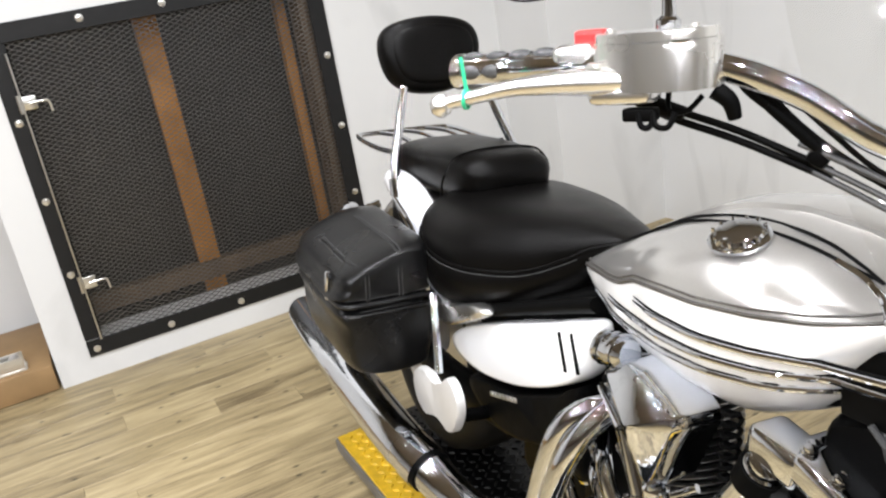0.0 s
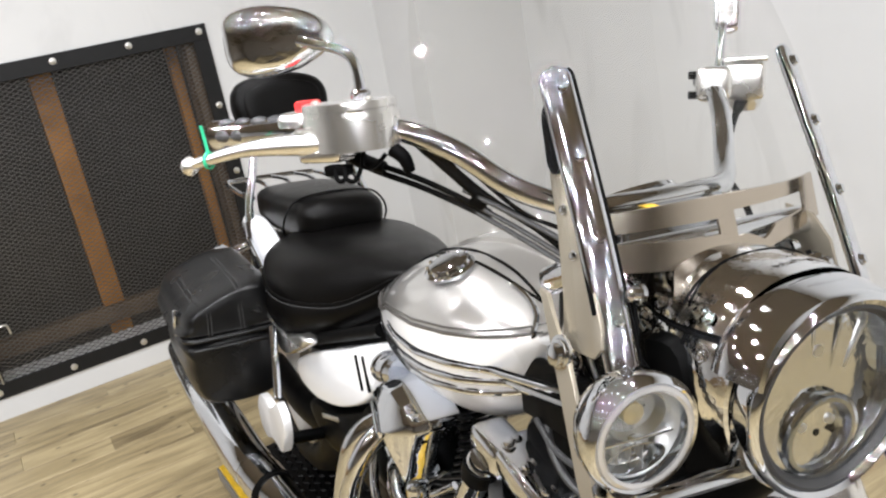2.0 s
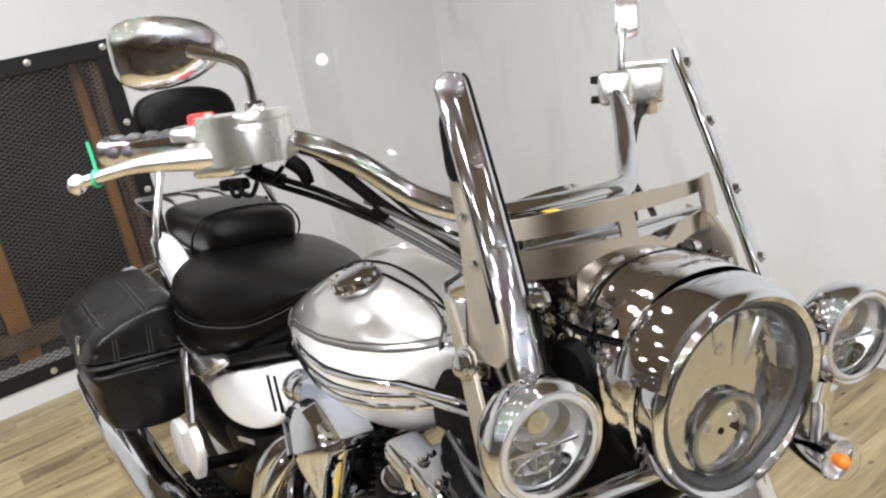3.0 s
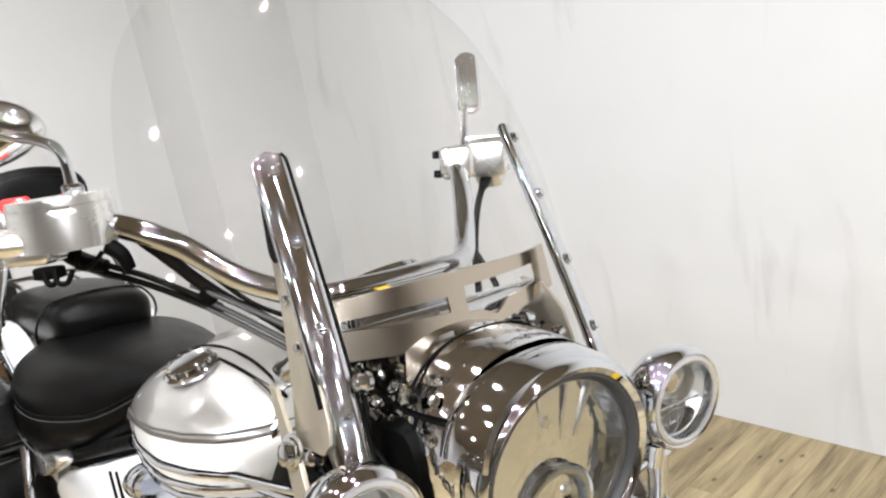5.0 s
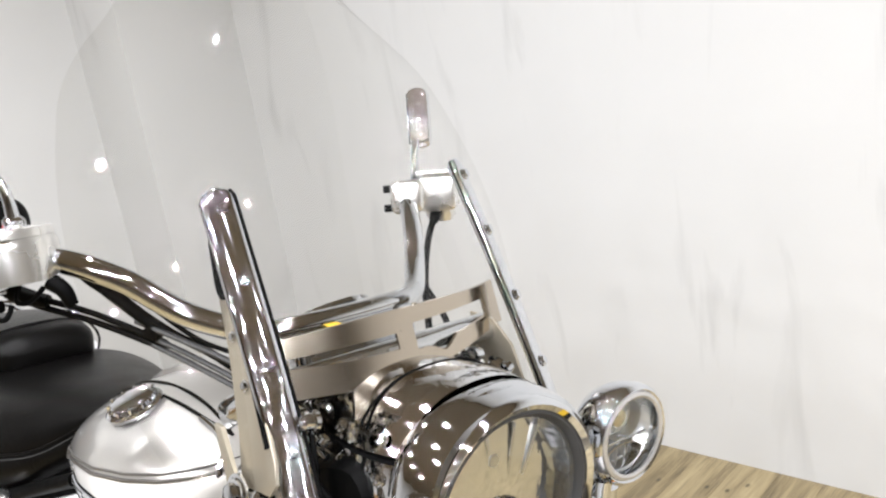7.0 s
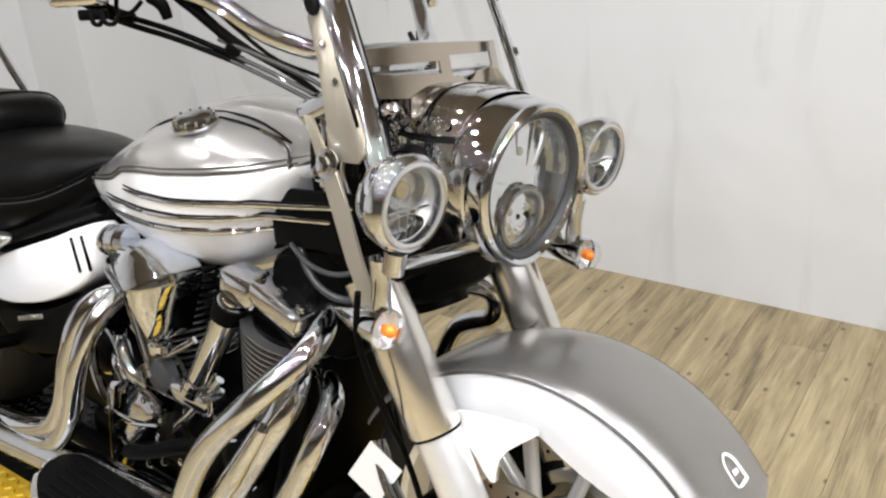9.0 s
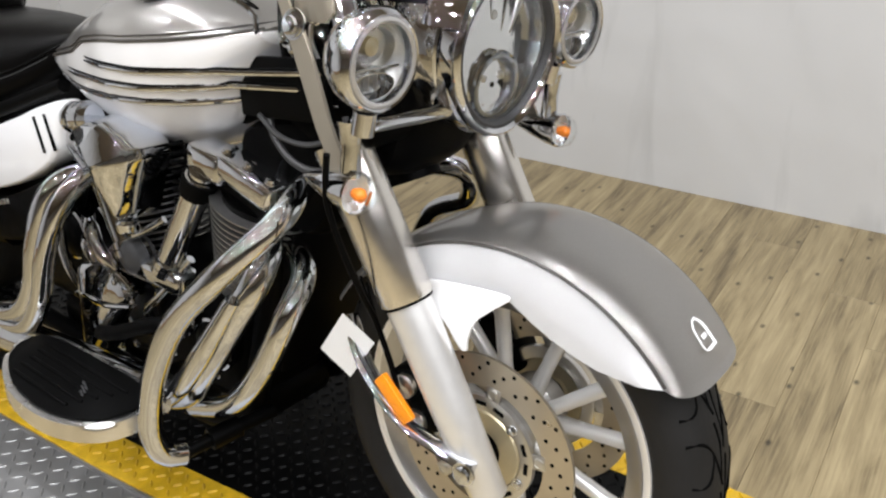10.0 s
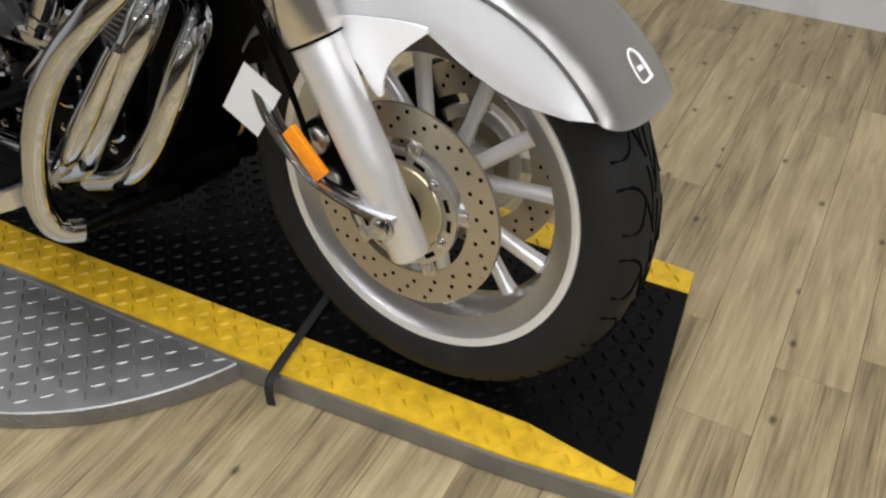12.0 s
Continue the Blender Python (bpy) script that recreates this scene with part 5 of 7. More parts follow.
def controls(sg):
    f = lambda p: (p[0], p[1] * sg, p[2])
    a, b = f((-0.53, -0.268, 1.096)), ((-0.80, -0.425, 1.072) if sg > 0 else (-0.745, 0.455, 1.074))
    K = lambda x, s, u: along(a, b, x, s * sg, u)
    flat = Matrix.Diagonal((1, sg, 1, 1))
    if sg > 0:
        o = smooth_outline([(-0.024, 0.002), (-0.021, 0.034), (0.004, 0.060), (0.050, 0.064), (0.098, 0.050), (0.116, 0.030), (0.116, -0.016), (0.050, -0.022), (-0.008, -0.020)], 5)
        ms = part("master_cylinder", prism([(x * 0.93 + 0.004, y * 0.93) for x, y in o], 0.049, K(0, 0, -0.026), 0.009, seg=4), M["alu"], bike, "polished brake master cylinder")
        part("reservoir_cap", prism([(0.046 + (x - 0.046) * 0.90, 0.02 + (y - 0.02) * 0.89) for x, y in o], 0.010, K(0, 0, 0.0235), 0.004, seg=3), M["alu"], ms, "polished reservoir cap")
        for x, s in ((0.0, 0.03), (0.094, 0.022)):
            part("screw", bolt(K(x, s, 0.034), 0.005, 0.004), M["zinc"], ms)
        part("lower_lug", box(0.070, 0.040, 0.022, K(0.075, 0.036, -0.028), 0.008, 3), M["alu"], ms)
        part("banjo_boot", tube([K(-0.012, 0.012, -0.030).translation, K(-0.026, 0.010, -0.042).translation, K(-0.030, 0.006, -0.060).translation], [0.010, 0.009, 0.007], 12), M["black"], ms)
        sw = part("switch_housing", box(0.052, 0.052, 0.050, K(0.141, 0.002, 0.000), 0.011, 4), M["alu"], ms, "polished switch housing")
        part("housing_seam", box(0.053, 0.0535, 0.0015, K(0.141, 0.002, -0.004)), M["gap"], sw)
        part("kill_switch", box(0.036, 0.018, 0.016, K(0.128, 0.000, 0.030), 0.004, 2), M["red"], sw, "red kill switch")
        part("starter_button", lathe([(0.007, 0), (0.007, 0.004), (0, 0.005)], K(0.145, 0.028, -0.006) @ pose(0, 0, 0, -90), 14), M["black"], sw)
        for k in (0, 1):
            part("hook", tube([K(0.04 + 0.016 * k, 0.046, -0.046).translation, K(0.036 + 0.016 * k, 0.050, -0.060).translation, K(0.024 + 0.02 * k, 0.048, -0.062).translation, K(0.018 + 0.02 * k, 0.042, -0.048).translation], 0.0032, 8), M["black"], ms)
        part("brake_switch", box(0.036, 0.018, 0.014, K(0.056, 0.040, -0.050), 0.003, 2), M["black"], ms)
    else:
        ms = part("master_cylinder", box(0.070, 0.060, 0.058, K(0.075, 0.049, 0.002), 0.010, 3), M["alu"], bike, "polished clutch master cylinder")
        part("reservoir_cap", box(0.074, 0.064, 0.008, K(0.075, 0.049, 0.035), 0.003, 2), M["alu"], ms)
        part("clamp", box(0.03, 0.07, 0.036, K(0.070, 0.018, 0.0), 0.008, 2), M["alu"], ms)
        sw = part("switch_housing", box(0.058, 0.052, 0.052, K(0.018, 0.0, 0.0), 0.012, 3), M["alu"], ms, "polished switch housing")
        for du in (0.014, -0.016):
            part("switch_button", box(0.014, 0.014, 0.012, K(0.016, -0.030, du), 0.002), M["black"], sw)
        part("clutch_boot", tube([K(0.06, 0.045, -0.026).translation, K(0.05, 0.038, -0.044).translation], [0.010, 0.007], 12), M["black"], ms)
        part("cup", lathe([(0.0, -0.046), (0.018, -0.044), (0.024, -0.034), (0.025, -0.026)], K(0.082, 0.052, 0.0), 20), M["alu"], ms)
    G = K(0.165, 0, 0) @ pose(0, 0, 0, 0, 90, 0)
    grip = part("grip", lathe([(0.0175, 0.0), (0.0195, 0.004), (0.0195, 0.135), (0.0215, 0.138), (0.0215, 0.146), (0.016, 0.150), (0.0, 0.151)], G, 24), M["chrome"], bike, "chrome grip with black rubber pads")
    for i in range(4):
        for j in range(5):
            q = 2 * math.pi * j / 5 + 0.3
            bl = bmesh.new()
            bmesh.ops.create_uvsphere(bl, u_segments=10, v_segments=6, radius=1.0, matrix=G @ Matrix.Rotation(q, 4, "Z") @ at(0.0175, 0, 0.020 + 0.0325 * i) @ Matrix.Diagonal((0.0062, 0.0088, 0.0155, 1)))
            part("rubber_pad", bl, M["grippad"], grip, smooth=60)
    return K, ms


M["grippad"] = mat("grey_rubber_pad", (0.05, 0.05, 0.052), 0.35, 0, 60, 0.15)
KR, ms_r = controls(1)
KL, ms_l = controls(-1)
lever = part("brake_lever", tube([(-0.562, -0.318, 1.076), (-0.590, -0.356, 1.075), (-0.625, -0.395, 1.072), (-0.66, -0.425, 1.066), (-0.705, -0.465, 1.052), (-0.719, -0.478, 1.047)], [0.020, 0.021, 0.0165, 0.0125, 0.0105, 0.0095], 16, 5, flat=0.75), M["alu"], bike, "polished brake lever")
part("lever_ball", lathe([(0.003, -0.0135), (0.011, -0.008), (0.0135, 0), (0.011, 0.008), (0.003, 0.0135)], at(-0.722, -0.482, 1.045), 18), M["alu"], lever)
part("pivot_bolt", bolt(at(-0.592, -0.362, 1.088), 0.008, 0.006), M["zinc"], lever)
part("cable_tie", ring_lathe([(0.0105, -0.002), (0.012, -0.002), (0.012, 0.002), (0.0105, 0.002)], 20, at(-0.700, -0.460, 1.053) @ pose(0, 0, 0, 0, 90, 45)), M["green"], lever, "green zip tie")
part("cable_tie_tail", box(0.002, 0.004, 0.040, at(-0.702, -0.462, 1.080) @ pose(0, 0, 0, 6, -8, 0)), M["green"], lever)
part("clutch_lever", tube([(-0.575, 0.395, 1.078), (-0.60, 0.425, 1.076), (-0.65, 0.475, 1.068), (-0.69, 0.52, 1.050)], [0.016, 0.0135, 0.0105, 0.009], 14, 5, flat=0.62), M["alu"], bike, "polished clutch lever")
# mirrors
def mirror_head(c, yaw, o, depth=0.058, name="mirror"):
    m = at(*c) @ pose(0, 0, 0, 0, 0, yaw) @ Matrix(((0, 0, 1, 0), (1, 0, 0, 0), (0, 1, 0, 0), (0, 0, 0, 1)))
    h = part(name, pillow(o, depth, m, 0.45), M["nacelle"], bike, "chrome teardrop mirror", smooth=60)
    part("mirror_glass", prism(smooth_outline([(x * 0.86, y * 0.84) for x, y in o], 4), 0.002, m @ at(0, 0, -depth * 0.491)), M["reflector"], h)
    return h


TEARDROP = [(-0.072, 0.0), (-0.066, 0.036), (-0.018, 0.049), (0.044, 0.038), (0.075, 0.012), (0.070, -0.012), (0.026, -0.038), (-0.031, -0.047), (-0.064, -0.033)]
TURNED = [(-0.004, 0.056), (0.008, 0.052), (0.022, 0.020), (0.036, -0.018), (0.034, -0.036), (0.010, -0.034), (-0.018, -0.044), (-0.030, -0.036), (-0.026, -0.010), (-0.014, 0.028)]     # seen nearly edge on
mr = mirror_head((-0.714, -0.345, 1.200), -20, TEARDROP)
part("mirror_stem", tube([(-0.575, -0.283, 1.118), (-0.573, -0.285, 1.150), (-0.578, -0.290, 1.176), (-0.60, -0.300, 1.188), (-0.645, -0.320, 1.196), (-0.665, -0.328, 1.200)], [0.009, 0.0065, 0.0065, 0.0065, 0.008], 12, 5), M["chrome"], mr)
part("mirror_stem_nut", lathe([(0.013, 0), (0.013, 0.012), (0.009, 0.016)], at(-0.575, -0.283, 1.122), 16), M["chrome"], mr)
ml = mirror_head((-0.625, 0.385, 1.207), 50, TURNED, 0.04)
part("mirror_stem", tube([(-0.600, 0.346, 1.100), (-0.600, 0.347, 1.135), (-0.603, 0.352, 1.160), (-0.610, 0.362, 1.176), (-0.618, 0.374, 1.188)], [0.009, 0.0065, 0.0065, 0.0065, 0.008], 12, 5), M["chrome"], ml)
# cables and hoses
def cable(pts, r=0.005, m="black", name="cable", label=""):
    return part(name, tube(pts, r, 8, 6), M[m], bike, label)


cable([(-0.505, -0.235, 1.085), (-0.49, -0.222, 1.06), (-0.465, -0.20, 1.028), (-0.43, -0.175, 0.998), (-0.38, -0.14, 0.965), (-0.33, -0.11, 0.92), (-0.29, -0.08, 0.85)], 0.0052, name="brake_line", label="black sleeved brake line")
for k in (0, 1):
    cable([(-0.625, -0.305, 1.062 - 0.008 * k), (-0.585, -0.27, 1.040 - 0.01 * k), (-0.52, -0.225, 1.018 - 0.01 * k), (-0.44, -0.178, 0.985 - 0.008 * k)], 0.0042, name="throttle_cable", label="black throttle cable")
    cable([(-0.455, -0.188, 0.992 - 0.009 * k), (-0.40, -0.160, 0.968 - 0.010 * k), (-0.34, -0.130, 0.938 - 0.010 * k), (-0.29, -0.105, 0.905 - 0.010 * k)], 0.0034, "seal", name="throttle_cable", label="grey cable conduit")
cable([(-0.49, -0.225, 1.08), (-0.44, -0.185, 1.025), (-0.40, -0.150, 0.985), (-0.34, -0.10, 0.955), (-0.29, -0.06, 0.90)], 0.003, name="wiring_loom")
part("cable_clip", box(0.022, 0.018, 0.022, at(-0.45, -0.186, 1.0) @ pose(0, 0, 0, 0, 30, 35), 0.006, 2), M["black"], bike, "black cable clip")
part("cable_boot", tube([(-0.512, -0.24, 1.09), (-0.505, -0.236, 1.07), (-0.488, -0.222, 1.05)], [0.007, 0.008, 0.006], 10), M["black"], bike)
part("cable_joint", tube([(-0.625, -0.31, 1.07), (-0.60, -0.285, 1.045), (-0.57, -0.26, 1.034)], [0.009, 0.011, 0.008], 10), M["black"], bike)
part("wire_hook", tube([(-0.56, -0.29, 1.065), (-0.545, -0.30, 1.045), (-0.53, -0.29, 1.045), (-0.525, -0.275, 1.06)], 0.003, 6), M["black"], bike)
cable([(-0.535, 0.325, 1.055), (-0.522, 0.30, 1.03), (-0.502, 0.272, 0.99), (-0.475, 0.245, 0.95), (-0.42, 0.20, 0.905), (-0.36, 0.14, 0.87)], 0.0055, name="clutch_line", label="black clutch line")
cable([(-0.53, 0.28, 1.0), (-0.47, 0.24, 0.97), (-0.40, 0.22, 0.92), (-0.33, 0.16, 0.86)], 0.005, name="wiring_loom")
part("vacuum_hose", tube([(-0.36, -0.12, 0.74), (-0.345, -0.125, 0.715), (-0.315, -0.125, 0.69), (-0.285, -0.12, 0.68), (-0.255, -0.115, 0.685), (-0.235, -0.10, 0.70)], 0.0055, 8), M["seal"], bike, "thin grey rubber hose")
part("vacuum_hose", tube([(-0.37, -0.13, 0.745), (-0.33, -0.13, 0.722), (-0.28, -0.125, 0.718), (-0.235, -0.11, 0.735)], 0.004, 8), M["seal"], bike)
cable([(-0.465, -0.200, 1.012), (-0.41, -0.170, 0.990), (-0.35, -0.135, 0.962), (-0.30, -0.11, 0.930)], 0.0036, "seal", name="brake_line", label="dark grey brake pipe")
part("line_sleeve", tube([(-0.488, -0.222, 1.050), (-0.465, -0.202, 1.026), (-0.45, -0.188, 1.008)], [0.0062, 0.0078, 0.0078], 10), M["black"], bike)
# small gauge pod and indicator between bar and tank
gp = part("gauge_pod", lathe([(0.03, -0.03), (0.05, -0.01), (0.056, 0.006), (0.052, 0.012), (0.046, 0.008), (0.0, 0.008)], at(-0.445, 0.06, 0.972) @ pose(0, 0, 0, 0, -25, 0), 36), M["chrome"], bike, "chrome gauge pod")
part("gauge_face", lathe([(0.045, 0.0085), (0.0, 0.0085), (0.0, 0.0105), (0.044, 0.0105)], at(-0.445, 0.06, 0.972) @ pose(0, 0, 0, 0, -25, 0), 32), M["gauge"], gp)
part("bar_riser", box(0.05, 0.16, 0.05, at(-0.318, 0, 0.975), 0.012, 3), M["chrome"], bike, "chrome handlebar riser")
part("key_switch", lathe([(0.02, 0), (0.02, 0.012), (0.012, 0.016), (0, 0.016)], at(-0.36, 0.05, 0.965), 20), M["black"], bike)
part("warning_sticker", box(0.026, 0.017, 0.001, at(-0.318, -0.030, 1.0012), 0.0), M["yellow"], bike, "yellow warning sticker", smooth=0)

# tank fittings
cap_p = tank_point(-0.561, 50, 0.003)
CAP = at(*cap_p) @ pose(0, 0, 0, 18, 2, 0) @ Matrix.Diagonal((0.84, 0.84, 0.8, 1))
cap = part("fuel_cap", lathe([(0.043, -0.004), (0.044, 0.002), (0.039, 0.006), (0.036, 0.006), (0.034, 0.012), (0.028, 0.0145), (0.0, 0.0145)], CAP, 32), M["chrome"], tank, "chrome fuel cap")
for i in range(12):
    part("cap_notch", box(0.006, 0.004, 0.010, CAP @ Matrix.Rotation(2 * math.pi * i / 12, 4, "Z") @ at(0.036, 0, 0.010), 0.001, 1), M["chrome"], cap)
for off in (0.0, 7.0):
    part("tank_piping", tube([tank_point(x, 61 + off * k, 0.0012) for x, k in ((-0.90, 2), (-0.80, 1.5), (-0.70, 1), (-0.60, 1), (-0.53, 1), (-0.48, 0.9), (-0.44, 0.6), (-0.405, 0.0))], 0.0022, 6, 5), M["black"], tank)
console = []
for x in np.linspace(-0.90, -0.40, 16):
    t = interp(TX, TT_, x)
    w = 0.05 * math.sin(math.pi * min(1, max(0.06, (x + 0.93) / 0.5 * 0.9)))
    console.append([Vector((x, -w, t - 0.012)), Vector((x, -w * 0.9, t + 0.006)), Vector((x, 0, t + 0.012)), Vector((x, w * 0.9, t + 0.006)), Vector((x, w, t - 0.012))])
part("tank_console", loft(console), M["silver"], tank, "silver tank console")
for zs in (((-0.70, 0.783), (-0.66, 0.784), (-0.55, 0.790), (-0.46, 0.800), (-0.38, 0.808), (-0.24, 0.824)),
           ((-0.80, 0.748), (-0.76, 0.750), (-0.66, 0.756), (-0.55, 0.765), (-0.46, 0.776), (-0.38, 0.786), (-0.24, 0.800)),
           ((-0.89, 0.724), (-0.84, 0.722), (-0.72, 0.726), (-0.55, 0.743), (-0.46, 0.753), (-0.38, 0.763), (-0.24, 0.778))):
    for sg in (1, -1):
        fine = spline([(x, 0, z) for x, z in zs], 6)
        pts, dark = [], []
        for q in fine:
            if q.x < -0.42:
                p = tank_side(q.x, q.z, 0.0015)
            else:
                p0 = tank_side(-0.42, q.z, 0.0015)
                p = Vector((q.x, p0.y * (1 - 0.26 * (q.x + 0.42) / 0.18), q.z))
            pts.append((p.x, p.y * sg, p.z - 0.002))
            dark.append((p.x, (p.y + 0.0012) * sg, p.z + 0.0035))
        part("chrome_fin", tube(pts, [0.001, 0.0028, 0.0036, 0.0042, 0.0042, 0.0042], 8, 1), M["chrome"], tank, "slim chrome tank fin")
        part("fin_groove", tube(dark, [0.001, 0.0022, 0.0018, 0.0016, 0.0016, 0.0016], 6, 1), M["black"], tank)
for sg in (1, -1):
    part("fin_backing", box(0.19, 0.012, 0.085, at(-0.325, -0.124 * sg, 0.788) @ pose(0, 0, 0, 0, -7, -4 * sg), 0.004), M["black"], tank, "black backing behind the fins")

for sg in (1, -1):
    edge = [tank_point(x, a, 0.002) for x, a in ((-0.455, 60), (-0.42, 58), (-0.39, 50), (-0.372, 36), (-0.362, 18), (-0.358, 4))]
    part("tank_front_trim", tube([(p.x, p.y * sg, p.z) for p in edge], 0.0042, 8, 5), M["chrome"], tank, "chrome trim on the tank's front edge")

# seat piping and stitching
for sg in (1, -1):
    part("seat_piping", tube([(q[0], (q[1] + 0.0015) * sg, q[3] - 0.001) for q in SEAT[1:-4]], 0.0022, 6, 2), M["leather"], rider)
    part("seat_stitching", tube([(-1.44, 0.203 * sg, 0.685), (-1.40, 0.217 * sg, 0.64), (-1.35, 0.221 * sg, 0.60), (-1.30, 0.205 * sg, 0.568)], 0.0016, 5, 5), M["thread"], rider)
    part("seat_stitching", tube([(q[0], (q[1] * 1.012 + 0.001) * sg, q[3] - 0.010) for q in SEAT[8:-6]], 0.0009, 5, 2), M["thread"], rider)
    part("pillion_piping", tube([(-1.47, 0.127 * sg, 0.795), (-1.475, 0.133 * sg, 0.77), (-1.49, 0.128 * sg, 0.735)], 0.003, 6, 5), M["leather"], pillion)
    part("seat_rail", tube([(-1.24, 0.168 * sg, 0.568), (-1.05, 0.150 * sg, 0.638), (-0.86, 0.14 * sg, 0.708)], 0.013, 10, 4), M["black"], bike, "black seat rail")
part("pillion_piping", tube([(-1.47, -0.127, 0.795), (-1.475, -0.100, 0.826), (-1.48, -0.035, 0.8365), (-1.48, 0.035, 0.8365), (-1.475, 0.100, 0.826), (-1.47, 0.127, 0.795)], 0.003, 6, 5), M["leather"], pillion)
part("seat_base", pad(stations([-0.95, -1.1, -1.3, -1.46], [0.06, 0.12, 0.17, 0.15], [0.60, 0.56, 0.52, 0.54], [0.64, 0.60, 0.56, 0.58], [0.70, 0.66, 0.62, 0.64])), M["black"], bike)

# saddlebag details
def bag_loop(z, grow=0.0):
    """A line round the bag at height z: across its front, along its outer side, to the rear."""
    out = []
    for x, y in ((-1.362, -0.215), (-1.360, -0.30), (-1.362, -0.40), (-1.370, -0.428), (-1.40, -0.439), (-1.55, -0.441), (-1.70, -0.439), (-1.74, -0.42)):
        out.append((x + grow * (1 if x > -1.38 else 0), -0.205 + (y + 0.205) * BAG_K - grow * (1 if y < -0.42 else 0), bag_z(z)))
    return out


def lid_seam(y, grow=0.0015):
    """A line up the lid's front face and back over its top at a fixed distance from the wheel."""
    z0 = interp([-0.441, -0.430, -0.375, -0.300, -0.235, -0.204], [0.585, 0.622, 0.660, 0.692, 0.700, 0.680], y)
    z0 = bag_z(z0)
    y = -0.205 + (y + 0.205) * BAG_K
    cy, cz = -0.29, bag_z(0.625)
    out = [(-1.360 + grow, cy + (y - cy) * 0.78, bag_z(0.556)), (-1.360 + grow, cy + (y - cy) * 0.76, cz)]
    for d in (0.004, 0.012, 0.025, 0.042, 0.065, 0.10, 0.18, 0.28):
        k = 1.0 if d > 0.085 else 0.72 + 0.28 * math.sqrt(1 - (1 - d / 0.085) ** 2)
        out.append((-1.358 - d + grow, cy + (y - cy) * k, cz + (z0 - cz) * k + grow))
    return out


def bag_details(b):
    part("strap_band", tube(bag_loop(0.549), 0.0075, 8, 4, flat=0.9), M["bagleather"], b, "raised leather band")
    part("strap_band", tube(bag_loop(0.526, -0.006), 0.0070, 8, 4, flat=0.9), M["bagleather"], b)
    for z, k in ((0.566, 0.0015), (0.512, -0.009)):
        part("stitching", tube(bag_loop(z, k), 0.0009, 5, 4), M["thread"], b)
    for y in (-0.402, -0.390, -0.295, -0.283):
        part("stitching", tube(lid_seam(y), 0.0009, 5, 3), M["thread"], b)
    for y in (-0.396, -0.289):
        part("seam_fold", tube(lid_seam(y, 0.0004), 0.0032, 6, 3, flat=0.7), M["bagleather"], b)
    bk = part("buckle", box(0.014, 0.010, 0.046, at(-1.44, -0.413, bag_z(0.595)) @ pose(0, 0, 0, -4, 0, 0), 0.003), M["chrome"], b, "chrome latch")
    part("buckle_tab", box(0.010, 0.008, 0.028, at(-1.44, -0.415, bag_z(0.562)), 0.002), M["satin"], bk)


bag_details(bag)
# sissy bar and rack
for s in (-1, 1):
    sb = part("sissy_bar", tube([(-1.60, 0.165 * s, 0.64), (-1.66, 0.165 * s, 0.70), (-1.69, 0.160 * s, 0.78), (-1.72, 0.135 * s, 0.86), (-1.755, 0.10 * s, 0.96), (-1.77, 0.07 * s, 1.0)], [0.013, 0.014, 0.011, 0.011, 0.010, 0.010], 12, 5), M["chrome"], bike, "chrome sissy bar")
    part("clamp", lathe([(0.018, -0.02), (0.018, 0.02)], at(-1.672, 0.164 * s, 0.73) @ pose(0, 0, 0, 0, -15, 0), 16), M["chrome"], sb)
    part("mount_plate", prism(smooth_outline([(-1.72, 0.62), (-1.56, 0.62), (-1.57, 0.66), (-1.64, 0.74), (-1.70, 0.72)], 3), 0.006, at(0, 0.155 * s, 0) @ SIDE, 0.001), M["black"], sb)
part("luggage_rack", tube([(-1.72, -0.14, 0.80), (-1.85, -0.145, 0.79), (-2.02, -0.14, 0.79), (-2.06, -0.10, 0.79), (-2.06, 0.10, 0.79), (-2.02, 0.14, 0.79), (-1.85, 0.145, 0.79), (-1.72, 0.14, 0.80)], 0.007, 10, 5), M["chrome"], bike, "chrome luggage rack")
for y in (-0.07, 0.0, 0.07):
    part("rack_rail", tube([(-1.76, y, 0.80), (-1.90, y, 0.805), (-2.055, y, 0.79)], 0.006, 8, 5), M["chrome"], bike)

# rear fender, wheel, swing arm
def rear_fender():
    rings = []
    for i in range(30):
        a = radians(20 + 150 * i / 29)
        ring = []
        for j in range(17):
            t = math.pi * j / 16
            y, r = -0.115 * math.cos(t), 0.335 + 0.045 * math.sin(t) ** 0.7
            ring.append(Vector((-1.715 + r * math.cos(a), y, 0.325 + r * math.sin(a))))
        rings.append(ring)
    return loft(rings, None, False, False)


rfend = part("rear_fender", rear_fender(), M["silver"], bike, "silver rear fender", smooth=60)
for s in (-1, 1):
    part("fender_rail", pillow([(-1.44, 0.60), (-1.50, 0.69), (-1.60, 0.745), (-1.72, 0.76), (-1.78, 0.735), (-1.70, 0.69), (-1.58, 0.64), (-1.50, 0.58)], 0.05, at(0, 0.145 * s, 0) @ SIDE), M["pearl"], rfend, "pearl white fender rail", smooth=60)
    part("rail_trim", tube([(-1.47, 0.178 * s, 0.60), (-1.55, 0.178 * s, 0.665), (-1.66, 0.178 * s, 0.71)], 0.006, 8, 5), M["chrome"], rfend)
RW = at(-1.715, 0, 0.325) @ pose(0, 0, 0, 90)
rw = part("rear_wheel", ring_lathe([(r * 0.97, h * 1.5) for r, h in RIM], 64, RW), M["satin"], bike, "cast alloy rear wheel", smooth=50)
